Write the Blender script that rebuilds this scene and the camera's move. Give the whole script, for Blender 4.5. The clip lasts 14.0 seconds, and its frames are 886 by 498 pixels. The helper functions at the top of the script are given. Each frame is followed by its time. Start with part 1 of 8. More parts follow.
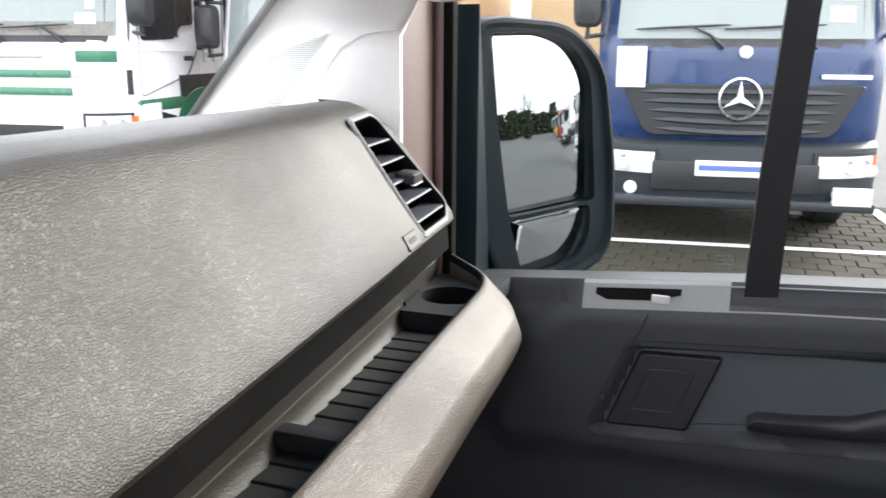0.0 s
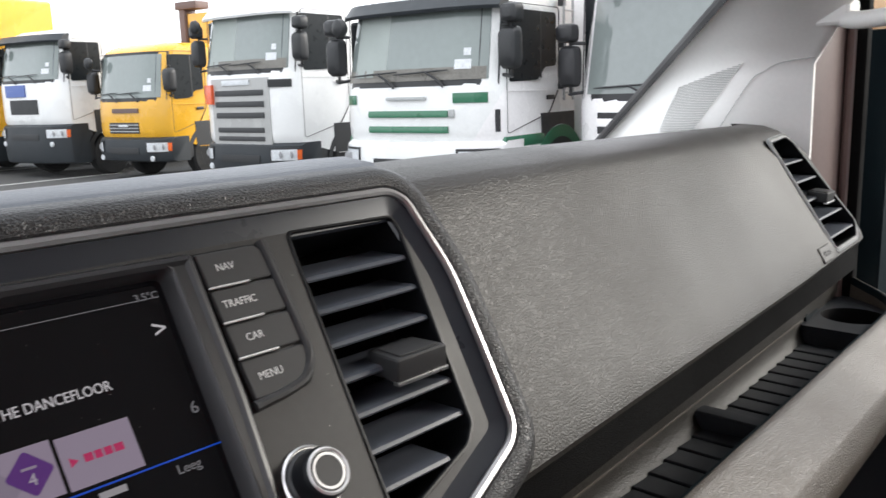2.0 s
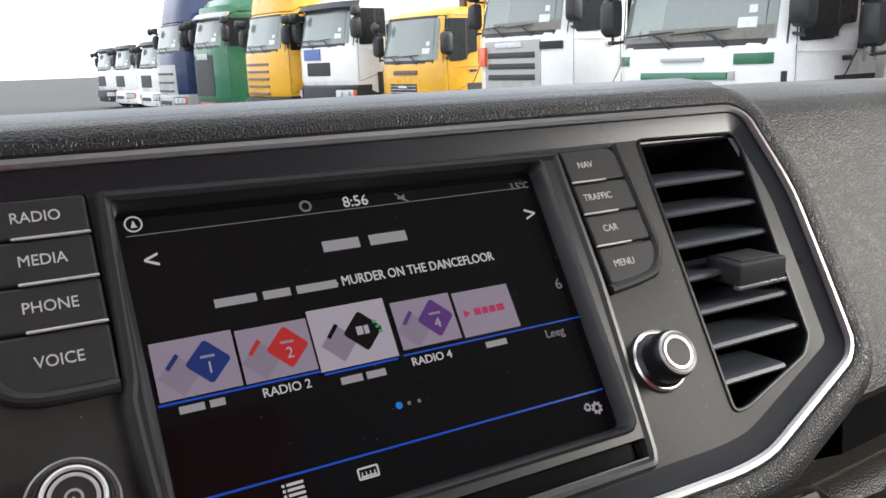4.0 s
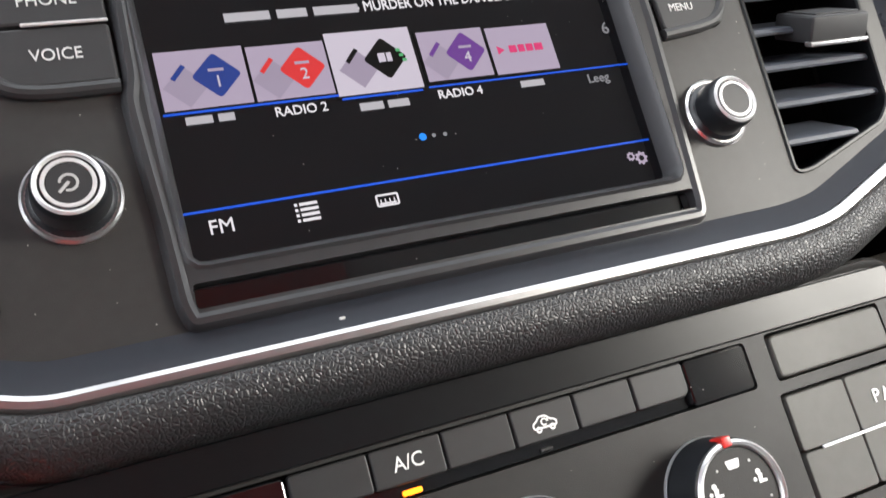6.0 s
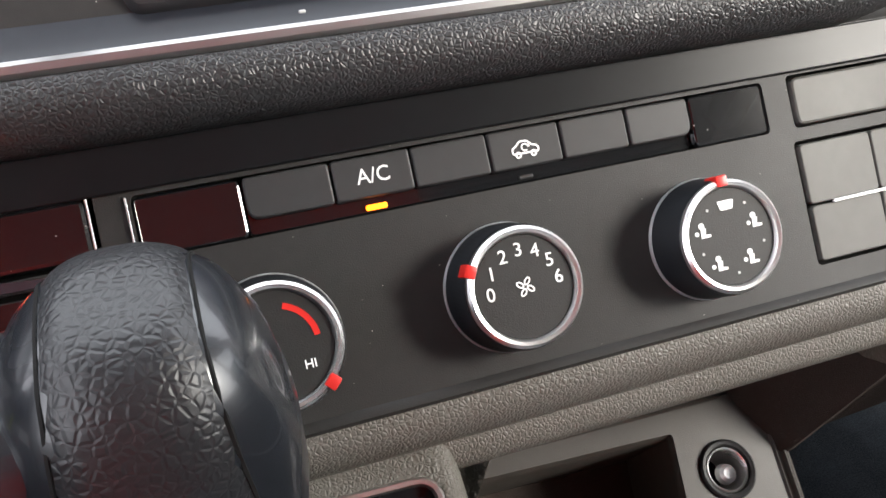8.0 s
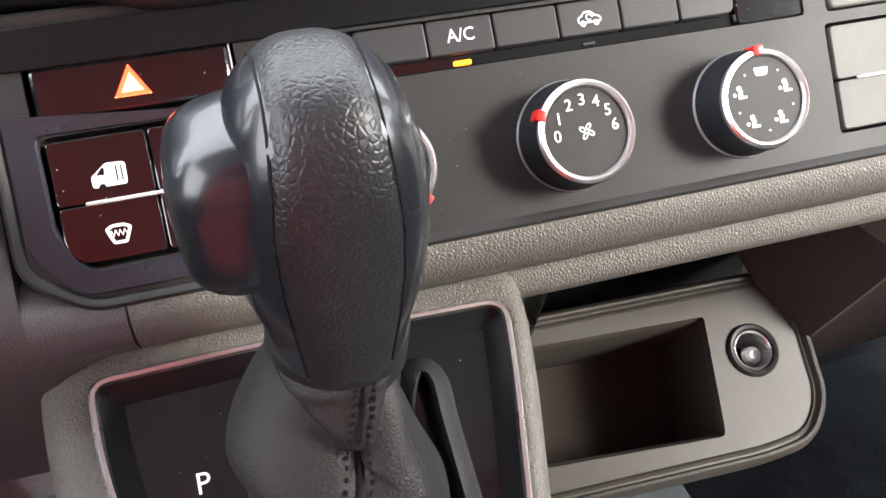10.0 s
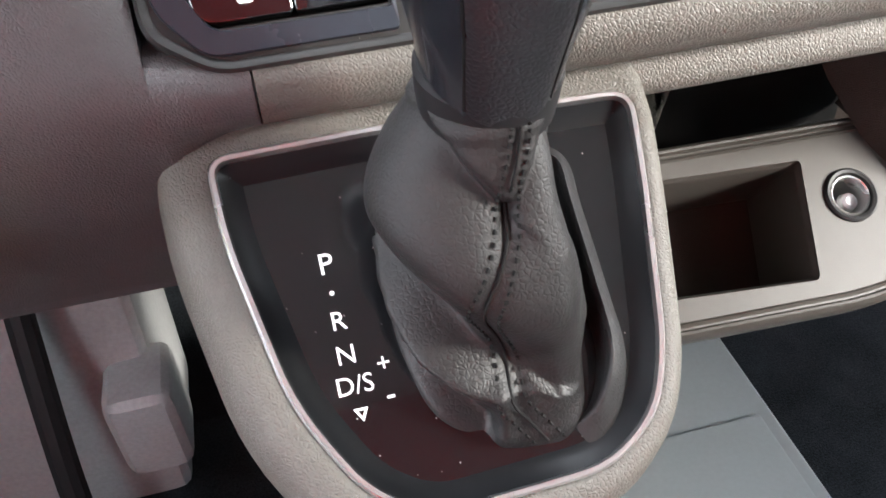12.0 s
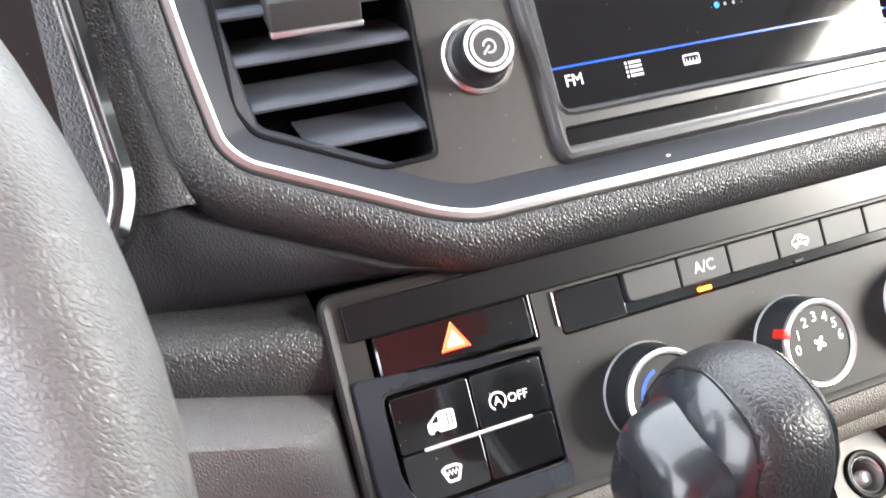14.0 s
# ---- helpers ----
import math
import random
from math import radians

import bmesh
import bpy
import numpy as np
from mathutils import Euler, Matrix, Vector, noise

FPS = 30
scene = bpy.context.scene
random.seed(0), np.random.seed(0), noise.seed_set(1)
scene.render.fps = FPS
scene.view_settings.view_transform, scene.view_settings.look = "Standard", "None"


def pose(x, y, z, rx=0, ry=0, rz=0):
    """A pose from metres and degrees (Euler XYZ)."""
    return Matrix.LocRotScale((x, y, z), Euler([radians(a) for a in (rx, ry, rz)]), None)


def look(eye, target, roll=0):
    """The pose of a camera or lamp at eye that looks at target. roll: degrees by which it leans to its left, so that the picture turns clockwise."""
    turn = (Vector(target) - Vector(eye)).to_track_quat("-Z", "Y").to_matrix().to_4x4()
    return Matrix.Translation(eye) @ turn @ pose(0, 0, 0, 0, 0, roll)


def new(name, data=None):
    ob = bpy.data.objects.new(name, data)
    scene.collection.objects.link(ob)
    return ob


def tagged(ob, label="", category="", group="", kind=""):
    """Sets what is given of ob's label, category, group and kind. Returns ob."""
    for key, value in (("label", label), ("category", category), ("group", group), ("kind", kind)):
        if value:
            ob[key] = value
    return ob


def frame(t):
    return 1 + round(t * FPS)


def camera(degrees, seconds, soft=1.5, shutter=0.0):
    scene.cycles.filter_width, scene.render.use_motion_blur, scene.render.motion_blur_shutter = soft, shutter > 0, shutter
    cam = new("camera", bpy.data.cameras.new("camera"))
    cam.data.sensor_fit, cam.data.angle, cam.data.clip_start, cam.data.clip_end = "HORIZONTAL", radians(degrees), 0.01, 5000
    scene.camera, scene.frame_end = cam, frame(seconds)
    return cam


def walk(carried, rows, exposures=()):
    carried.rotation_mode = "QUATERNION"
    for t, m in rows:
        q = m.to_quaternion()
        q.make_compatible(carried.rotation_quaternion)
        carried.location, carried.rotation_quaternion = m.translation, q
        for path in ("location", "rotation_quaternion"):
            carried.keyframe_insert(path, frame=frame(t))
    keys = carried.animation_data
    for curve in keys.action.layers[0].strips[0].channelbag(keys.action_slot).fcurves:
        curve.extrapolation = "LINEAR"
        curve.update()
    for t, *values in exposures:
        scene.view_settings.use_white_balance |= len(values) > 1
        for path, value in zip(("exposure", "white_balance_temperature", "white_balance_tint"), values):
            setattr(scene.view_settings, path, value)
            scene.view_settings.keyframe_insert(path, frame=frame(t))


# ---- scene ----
cam = camera(56.1, 14.0, shutter=0.2)
PATH = [
    (0, (0.075, -0.234, 1.789), (1.909, 0.407, 1.316), 0.3),
    (0.5, (0.046, -0.238, 1.78), (1.774, 0.676, 1.359), -0.2),
    (1, (0.014, -0.232, 1.778), (1.653, 0.838, 1.368), -0.7),
    (1.5, (-0.033, -0.23, 1.784), (1.525, 0.962, 1.392), -1.3),
    (2, (-0.073, -0.228, 1.784), (1.363, 1.113, 1.405), -1.8),
    (2.5, (-0.109, -0.231, 1.784), (1.18, 1.252, 1.407), -1.9),
    (3, (-0.124, -0.233, 1.779), (1.033, 1.354, 1.402), -2.1),
    (3.2, (-0.13, -0.234, 1.777), (0.982, 1.385, 1.397), -2.0),
    (5.3, (-0.125, -0.224, 1.726), (0.659, 1.521, 1.143), -2.8),
    (5.5, (-0.121, -0.226, 1.72), (0.661, 1.512, 1.115), -2.8),
    (6, (-0.115, -0.231, 1.7), (0.636, 1.491, 1.013), -2.8),
    (6.5, (-0.111, -0.234, 1.681), (0.607, 1.47, 0.919), -2.8),
    (7, (-0.103, -0.236, 1.67), (0.52, 1.439, 0.772), -2.3),
    (7.2, (-0.096, -0.235, 1.669), (0.499, 1.42, 0.716), -2.2),
    (9.3, (-0.087, -0.253, 1.66), (0.37, 1.3, 0.487), -2.1),
    (9.5, (-0.105, -0.265, 1.661), (0.339, 1.29, 0.484), -2.2),
    (10, (-0.123, -0.29, 1.661), (0.31, 1.263, 0.478), -2.0),
    (10.5, (-0.127, -0.309, 1.643), (0.288, 1.246, 0.455), -1.9),
    (11, (-0.132, -0.314, 1.606), (0.269, 1.227, 0.396), -2.4),
    (11.5, (-0.138, -0.312, 1.595), (0.233, 1.18, 0.316), -2.7),
    (12, (-0.163, -0.301, 1.617), (0.169, 1.159, 0.291), -3.1),
    (12.5, (-0.169, -0.29, 1.646), (0.147, 1.176, 0.323), -3.1),
    (13, (-0.185, -0.281, 1.688), (0.106, 1.19, 0.363), -2.7),
    (13.5, (-0.197, -0.262, 1.720), (0.180, 1.264, 0.484), -3.0),
    (14, (-0.241, -0.249, 1.738), (0.368, 1.340, 0.687), -2.6),
]
EXPOSURES = [(0, 1.2, 6500, 13), (0.5, 0.8, 6500, 13), (1, 0.5, 6500, 13), (1.5, 0.36, 6500, 13), (2, 0.22, 6500, 13), (2.5, 0.1, 6500, 13), (3.2, 0, 6500, 13), (5.3, 1.1, 6450, 12), (6, 1.27, 6450, 12), (7.2, 1.3, 6500, 13), (9.5, 2.15, 6500, 13), (10.5, 2.3, 6500, 13), (11.5, 2.45, 6450, 13), (12, 2.7, 6380, 13), (13, 2.7, 6380, 13), (13.5, 2.6, 6450, 13), (14, 2.62, 6450, 12)]
walk(cam, [(t, look(eye, target, roll)) for t, eye, target, roll in PATH], EXPOSURES)

# ---- light ----
world = bpy.data.worlds.new("overcast_sky")
scene.world = world
world.use_nodes = True
wn, wl = world.node_tree.nodes, world.node_tree.links
wn.clear()
sky = wn.new("ShaderNodeTexSky")
sky.sky_type, sky.sun_disc = "NISHITA", False
sky.sun_elevation, sky.sun_rotation = radians(24), radians(124)
sky.air_density, sky.dust_density, sky.ozone_density = 1.0, 6.0, 1.0
SKY_STRENGTH = 0.25
hsv = wn.new("ShaderNodeHueSaturation")
hsv.inputs["Saturation"].default_value = 0.25
cloud = wn.new("ShaderNodeMix")
cloud.data_type, cloud.inputs[0].default_value = "RGBA", 0.75
cloud.inputs[7].default_value = (9.0, 9.3, 9.8, 1)
bg = wn.new("ShaderNodeBackground")
bg.inputs["Strength"].default_value = SKY_STRENGTH
wout = wn.new("ShaderNodeOutputWorld")
wl.new(sky.outputs[0], hsv.inputs["Color"])
wl.new(hsv.outputs[0], cloud.inputs[6])
wl.new(cloud.outputs[2], bg.inputs["Color"])
wl.new(bg.outputs[0], wout.inputs[0])
sun = new("sun", bpy.data.lights.new("sun", "SUN"))
sun.data.energy, sun.data.angle, sun.data.color = 1.9, radians(16), (1.0, 0.93, 0.83)
# a low veiled sun to the right of the cab and a little behind it
sun.matrix_basis = look((9.0, -6.0, 4.8), (0, 0, 0))


# ---- materials ----
def mat(name, base, rough=0.5, metal=0.0, grain=None, vary=0.12, vary_scale=9.0, emit=None, power=1.0, coat=0.0, spec=0.5, speck=0.0):
    """Base colour with broad and fine variation. grain: (cells or noise, scale, strength, distance) relief."""
    m = bpy.data.materials.new(name)
    m.use_nodes = True
    nt = m.node_tree
    n, l = nt.nodes, nt.links
    b = n["Principled BSDF"]
    b.inputs["Metallic"].default_value = metal
    b.inputs["Coat Weight"].default_value = coat
    b.inputs["Specular IOR Level"].default_value = spec
    tc = n.new("ShaderNodeTexCoord")
    broad = n.new("ShaderNodeTexNoise")
    broad.inputs["Scale"].default_value, broad.inputs["Detail"].default_value = vary_scale, 6
    l.new(tc.outputs["Object"], broad.inputs["Vector"])
    fine = n.new("ShaderNodeTexNoise")
    fine.inputs["Scale"].default_value, fine.inputs["Detail"].default_value = vary_scale * 23, 3
    l.new(tc.outputs["Object"], fine.inputs["Vector"])
    add = n.new("ShaderNodeMath")
    add.operation = "ADD"
    l.new(broad.outputs[0], add.inputs[0])
    l.new(fine.outputs[0], add.inputs[1])
    ramp = n.new("ShaderNodeMapRange")
    ramp.inputs[1].default_value, ramp.inputs[2].default_value = 0.6, 1.4
    ramp.inputs[3].default_value, ramp.inputs[4].default_value = 1 - vary, 1 + vary
    l.new(add.outputs[0], ramp.inputs[0])
    mul = n.new("ShaderNodeMix")
    mul.data_type, mul.blend_type, mul.inputs[0].default_value = "RGBA", "MULTIPLY", 1.0
    mul.inputs[6].default_value = (*base, 1)
    l.new(ramp.outputs[0], mul.inputs[7])
    colour = mul.outputs[2]
    if speck:
        vor = n.new("ShaderNodeTexVoronoi")
        vor.inputs["Scale"].default_value = 190
        l.new(tc.outputs["Object"], vor.inputs["Vector"])
        cmp = n.new("ShaderNodeMath")
        cmp.operation, cmp.inputs[1].default_value = "LESS_THAN", speck
        l.new(vor.outputs["Distance"], cmp.inputs[0])
        dust = n.new("ShaderNodeMix")
        dust.data_type, dust.inputs[7].default_value = "RGBA", (0.35, 0.33, 0.31, 1)
        l.new(cmp.outputs[0], dust.inputs[0])
        l.new(colour, dust.inputs[6])
        colour = dust.outputs[2]
    l.new(colour, b.inputs["Base Color"])
    rr = n.new("ShaderNodeMapRange")
    rr.inputs[1].default_value, rr.inputs[2].default_value = 0.3, 0.7
    rr.inputs[3].default_value, rr.inputs[4].default_value = max(0.0, rough * 0.85), min(1.0, rough * 1.15)
    l.new(broad.outputs[0], rr.inputs[0])
    l.new(rr.outputs[0], b.inputs["Roughness"])
    if grain:
        kind, scale, strength, dist = grain
        if kind == "cells":
            warp = n.new("ShaderNodeTexNoise")
            warp.inputs["Scale"].default_value = scale * 0.45
            l.new(tc.outputs["Object"], warp.inputs["Vector"])
            sc = n.new("ShaderNodeVectorMath")
            sc.operation, sc.inputs[3].default_value = "SCALE", 0.45 / scale
            l.new(warp.outputs["Color"], sc.inputs[0])
            mv = n.new("ShaderNodeVectorMath")
            mv.operation = "ADD"
            l.new(tc.outputs["Object"], mv.inputs[0])
            l.new(sc.outputs[0], mv.inputs[1])
            g = n.new("ShaderNodeTexVoronoi")
            g.feature = "DISTANCE_TO_EDGE"
            g.inputs["Scale"].default_value = scale
            l.new(mv.outputs[0], g.inputs["Vector"])
            flatten = n.new("ShaderNodeMapRange")
            flatten.interpolation_type = "SMOOTHSTEP"
            flatten.inputs[1].default_value, flatten.inputs[2].default_value = 0.0, 0.28
            l.new(g.outputs["Distance"], flatten.inputs[0])
            height, invert = flatten.outputs[0], False
        else:
            g = n.new("ShaderNodeTexNoise")
            g.inputs["Scale"].default_value, g.inputs["Detail"].default_value = scale, 4
            l.new(tc.outputs["Object"], g.inputs["Vector"])
            height, invert = g.outputs[0], False
        bump = n.new("ShaderNodeBump")
        bump.invert = invert
        bump.inputs["Strength"].default_value, bump.inputs["Distance"].default_value = strength, dist
        l.new(height, bump.inputs["Height"])
        l.new(bump.outputs[0], b.inputs["Normal"])
    if emit:
        b.inputs["Emission Color"].default_value = (*emit, 1)
        b.inputs["Emission Strength"].default_value = power
    return m


def glass(name, tint, gloss=0.06, rough=0.0):
    """A thin pane: clear through, with a Fresnel gloss."""
    m = bpy.data.materials.new(name)
    m.use_nodes = True
    n, l = m.node_tree.nodes, m.node_tree.links
    n.clear()
    out = n.new("ShaderNodeOutputMaterial")
    mix = n.new("ShaderNodeMixShader")
    clear = n.new("ShaderNodeBsdfTransparent")
    clear.inputs[0].default_value = (*tint, 1)
    shine = n.new("ShaderNodeBsdfGlossy")
    shine.inputs["Roughness"].default_value = rough
    lay = n.new("ShaderNodeLayerWeight")
    lay.inputs[0].default_value = 0.3
    amount = n.new("ShaderNodeMapRange")
    amount.inputs[3].default_value, amount.inputs[4].default_value = 0.012, gloss * 6
    power = n.new("ShaderNodeMath")
    power.operation, power.inputs[1].default_value = "POWER", 4.0
    l.new(lay.outputs["Facing"], power.inputs[0])
    l.new(power.outputs[0], amount.inputs[0])
    l.new(amount.outputs[0], mix.inputs[0])
    l.new(clear.outputs[0], mix.inputs[1])
    l.new(shine.outputs[0], mix.inputs[2])
    l.new(mix.outputs[0], out.inputs[0])
    return m


LEATHERY = ("cells", 750, 0.5, 0.0005)
# Blue in the base puts the sky's sheen on the pad.
M_PAD = mat("dash_pad", (0.040, 0.049, 0.068), 0.37, grain=("cells", 820, 0.30, 0.0004), vary=0.08, spec=0.6)
# Copy of the dash pad, darkened for the shade under the overhang.
M_LOWPAD = mat("shaded_lower_dash_pad", (0.015, 0.0155, 0.019), 0.5, grain=("cells", 820, 0.30, 0.0004), vary=0.08, spec=0.22)
M_PADROLL = mat("dash_lip", (0.026, 0.0262, 0.0275), 0.40, grain=("cells", 620, 0.42, 0.0006), vary=0.1, spec=0.45)
M_FACE = mat("passenger_panel", (0.022, 0.0187, 0.0142), 0.43, grain=("cells", 480, 0.36, 0.00048), vary=0.10, vary_scale=7, spec=0.42)
# Near-black base puts the shade under the passenger panel into the colour.
M_UNDER = mat("dash_underside_shade", (0.0045, 0.0045, 0.0045), 0.85, grain=LEATHERY, spec=0.08)
M_TAUPE = mat("taupe_plastic", (0.105, 0.099, 0.087), 0.52, grain=("cells", 640, 0.50, 0.0005), vary=0.07, spec=0.34)
M_KNEE = mat("mauve_knee_plastic", (0.072, 0.068, 0.069), 0.42, grain=("cells", 800, 0.45, 0.0004), vary=0.07)
M_RAIL = mat("grey_beige_rail", (0.092, 0.0765, 0.062), 0.45, grain=("cells", 380, 0.5, 0.0005), vary=0.09)
# Pale, little metallic base stands in for the chrome's bright reflections.
M_BRIGHT = mat("pale_chrome_trim", (0.72, 0.72, 0.72), 0.28, metal=0.3, vary=0.04)
M_PLATEGREY = mat("silver_grey_plastic", (0.24, 0.25, 0.25), 0.45, vary=0.06)
M_FASCIA = mat("fascia_plastic", (0.029, 0.028, 0.027), 0.48, grain=("noise", 2600, 0.25, 0.0003), vary=0.15, speck=0.04, spec=0.34)
M_PANEL = mat("heater_panel_plastic", (0.020, 0.0195, 0.019), 0.50, grain=("noise", 2400, 0.35, 0.0003), vary=0.15, speck=0.03, spec=0.28)
M_STRIP = mat("black_gloss_strip", (0.006, 0.0065, 0.0075), 0.34, vary=0.2, spec=0.20)
M_GRIP = mat("ribbed_grip_plastic", (0.010, 0.0115, 0.014), 0.36, vary=0.15)
M_BEZEL = mat("bezel_plastic", (0.026, 0.026, 0.028), 0.36, vary=0.1)
M_GLOSS = mat("piano_black", (0.006, 0.0065, 0.0075), 0.11, vary=0.2, coat=1.0, speck=0.05, spec=0.6)
M_PLATEBLACK = mat("selector_plate_black", (0.006, 0.0065, 0.0075), 0.14, vary=0.2, coat=0.3, speck=0.05, spec=0.45)
# Blue tint puts the sky's reflection into the satin black.
M_BAND = mat("satin_black_band", (0.020, 0.023, 0.030), 0.30, vary=0.1)
M_SLAT = mat("vent_slat_plastic", (0.070, 0.078, 0.095), 0.34, vary=0.1)
# Near black: shade of wells and gaps put in the colour, and black parts.
M_DARK = mat("recess_shade_and_black", (0.006, 0.006, 0.006), 0.9, spec=0.1)
M_BUTTON = mat("button_plastic", (0.028, 0.028, 0.029), 0.50, grain=("noise", 2500, 0.2, 0.0002), vary=0.1, spec=0.34)
# Grey base carries the side window's sheen on the glossy pads.
M_PADSIL = mat("blank_switch_plastic", (0.072, 0.071, 0.065), 0.5, vary=0.1, spec=0.34)
M_CHROME = mat("satin_chrome", (0.75, 0.74, 0.74), 0.28, metal=0.95, vary=0.04)
M_TRIMLINE = mat("satin_trim_line", (0.46, 0.45, 0.45), 0.32, metal=0.9, vary=0.05)
M_SILVER = mat("silver_paint", (0.5, 0.51, 0.52), 0.35, metal=0.6, vary=0.05)
# Print given a faint glow of its own, though it is no lamp.
M_WHITE = mat("glowing_white_print", (0.78, 0.78, 0.76), 0.5, vary=0.03, emit=(1, 1, 1), power=0.10)
M_PRINT = mat("grey_print", (0.42, 0.42, 0.41), 0.5, vary=0.05)
M_KEYPRINT = mat("pale_key_print", (0.60, 0.60, 0.59), 0.5, vary=0.05)
M_RED = mat("red_marker", (0.55, 0.02, 0.015), 0.4, vary=0.05)
M_BLUE = mat("blue_marker", (0.03, 0.09, 0.5), 0.4, vary=0.05)
M_AMBER = mat("amber_light", (0.8, 0.3, 0.02), 0.4, emit=(1.0, 0.20, 0.005), power=1.6)
M_HAZ = mat("hazard_light", (0.6, 0.02, 0.01), 0.4, emit=(1.0, 0.03, 0.01), power=3.0)
M_HAZIN = mat("hazard_light_core", (0.9, 0.3, 0.2), 0.4, emit=(1.0, 0.22, 0.06), power=2.0)
M_SCREEN = mat("screen_glass", (0.003, 0.003, 0.0035), 0.07, vary=0.2, coat=0.15, speck=0.035, emit=(0.35, 0.33, 0.42), power=0.0035)
M_SWHITE = mat("screen_white", (0.02, 0.02, 0.02), 0.2, emit=(1, 0.97, 1), power=0.332)
M_SBAR = mat("screen_bar", (0.02, 0.02, 0.02), 0.2, emit=(0.95, 0.92, 0.97), power=0.20)
M_SDIM = mat("screen_dim", (0.02, 0.02, 0.02), 0.2, emit=(0.8, 0.8, 0.85), power=0.109)
M_STILE = mat("screen_tile", (0.02, 0.02, 0.02), 0.2, emit=(0.70, 0.58, 0.76), power=0.241)
M_STILEON = mat("screen_tile_chosen", (0.02, 0.02, 0.02), 0.2, emit=(0.86, 0.78, 0.90), power=0.280)
M_SBLUE = mat("screen_blue", (0.01, 0.02, 0.1), 0.2, emit=(0.01, 0.12, 0.85), power=0.292)
M_SDOT = mat("screen_dot", (0.01, 0.02, 0.1), 0.2, emit=(0.01, 0.30, 1.0), power=0.370)
M_SNAVY = mat("screen_navy", (0.01, 0.01, 0.05), 0.2, emit=(0.02, 0.07, 0.32), power=0.234)
M_SRED = mat("screen_red", (0.1, 0.01, 0.01), 0.2, emit=(0.85, 0.05, 0.05), power=0.273)
M_SBLACK = mat("screen_black", (0.003, 0.003, 0.003), 0.2)
M_SPURPLE = mat("screen_purple", (0.03, 0.01, 0.05), 0.2, emit=(0.16, 0.06, 0.30), power=0.273)
M_SPINK = mat("screen_crimson", (0.1, 0.01, 0.03), 0.2, emit=(0.80, 0.06, 0.20), power=0.273)
M_SSHADE = mat("screen_tile_shade", (0.02, 0.02, 0.02), 0.2, emit=(0.58, 0.48, 0.64), power=0.234)
M_SGREEN = mat("screen_green", (0.01, 0.05, 0.02), 0.2, emit=(0.15, 0.6, 0.25), power=0.234)
M_LEVER = mat("lever_plastic", (0.012, 0.0138, 0.0175), 0.27, vary=0.12, coat=0.3, spec=0.5)
M_LEATHER = mat("lever_leather", (0.0125, 0.013, 0.015), 0.42, grain=("cells", 560, 0.34, 0.00035), vary=0.10, spec=0.50)
M_BOOT = mat("boot_leather", (0.0145, 0.0140, 0.0142), 0.52, grain=("cells", 560, 0.30, 0.0003), vary=0.12, spec=0.34)
M_STITCH = mat("black_thread", (0.007, 0.007, 0.007), 0.8, spec=0.2)
M_RUBBER = mat("rubber_mat", (0.020, 0.022, 0.026), 0.6, vary=0.14, spec=0.35)
M_CARPET = mat("carpet", (0.030, 0.036, 0.042), 0.95, grain=("noise", 420, 1.0, 0.006), vary=0.75, vary_scale=14, spec=0.1)
M_GREYBOX = mat("grey_plastic_cover", (0.16, 0.18, 0.19), 0.55, grain=("noise", 1500, 0.3, 0.0004), vary=0.06)
M_LIGHTGREY = mat("light_grey_plastic", (0.6, 0.61, 0.6), 0.5, vary=0.08)
M_DUCT = mat("grey_duct_plastic", (0.30, 0.31, 0.31), 0.5, vary=0.15)
# Taupe darkened for the shade under the dash band and in the niche.
M_LOWER = mat("shaded_taupe_plastic", (0.030, 0.0225, 0.019), 0.7, grain=("cells", 800, 0.5, 0.0004), vary=0.07, spec=0.15)
M_DOOR = mat("door_plastic", (0.044, 0.047, 0.052), 0.58, grain=("noise", 1400, 0.35, 0.0004), vary=0.08, spec=0.3)
M_DOORLID = mat("door_recess_plastic", (0.024, 0.024, 0.027), 0.5, grain=("noise", 1400, 0.3, 0.0004))
M_RECESS = mat("slate_recess_plastic", (0.066, 0.079, 0.089), 0.45, grain=("noise", 1400, 0.3, 0.0004), vary=0.08)
M_PILLAR = mat("pillar_trim", (0.86, 0.85, 0.825), 0.6, grain=("noise", 1200, 0.3, 0.0004), vary=0.03)
M_GRILLE = mat("tweeter_cloth", (0.5, 0.5, 0.49), 0.7, vary=0.06)
M_SEAL = mat("door_seal", (0.15, 0.098, 0.088), 0.5, vary=0.10)
M_BLACKTRIM = mat("black_rubber_trim", (0.011, 0.011, 0.012), 0.55, spec=0.25)
M_HEADLINER = mat("headliner", (0.80, 0.79, 0.76), 0.9, grain=("noise", 700, 0.6, 0.002), vary=0.06)
M_BULKHEAD = mat("grey_bulkhead", (0.27, 0.27, 0.27), 0.7, vary=0.06)
M_HOUSING = mat("mirror_housing_plastic", (0.009, 0.016, 0.020), 0.45, grain=("noise", 1300, 0.3, 0.0004), vary=0.12, speck=0.025, spec=0.1)
M_MIRROR = mat("mirror_silver", (0.36, 0.38, 0.385), 0.015, metal=1.0, vary=0.01)
M_GLASS = glass("window_glass", (0.93, 0.96, 0.95), 0.005)
M_STRAP = mat("lime_webbing", (0.52, 0.66, 0.03), 0.6, grain=("noise", 2200, 0.4, 0.0004), vary=0.06)
# Tray taupe darkened for the shade that the dash casts on it.
M_TRAY = mat("shaded_tray_plastic", (0.036, 0.032, 0.0275), 0.44, grain=("noise", 1500, 0.3, 0.0004), vary=0.07)
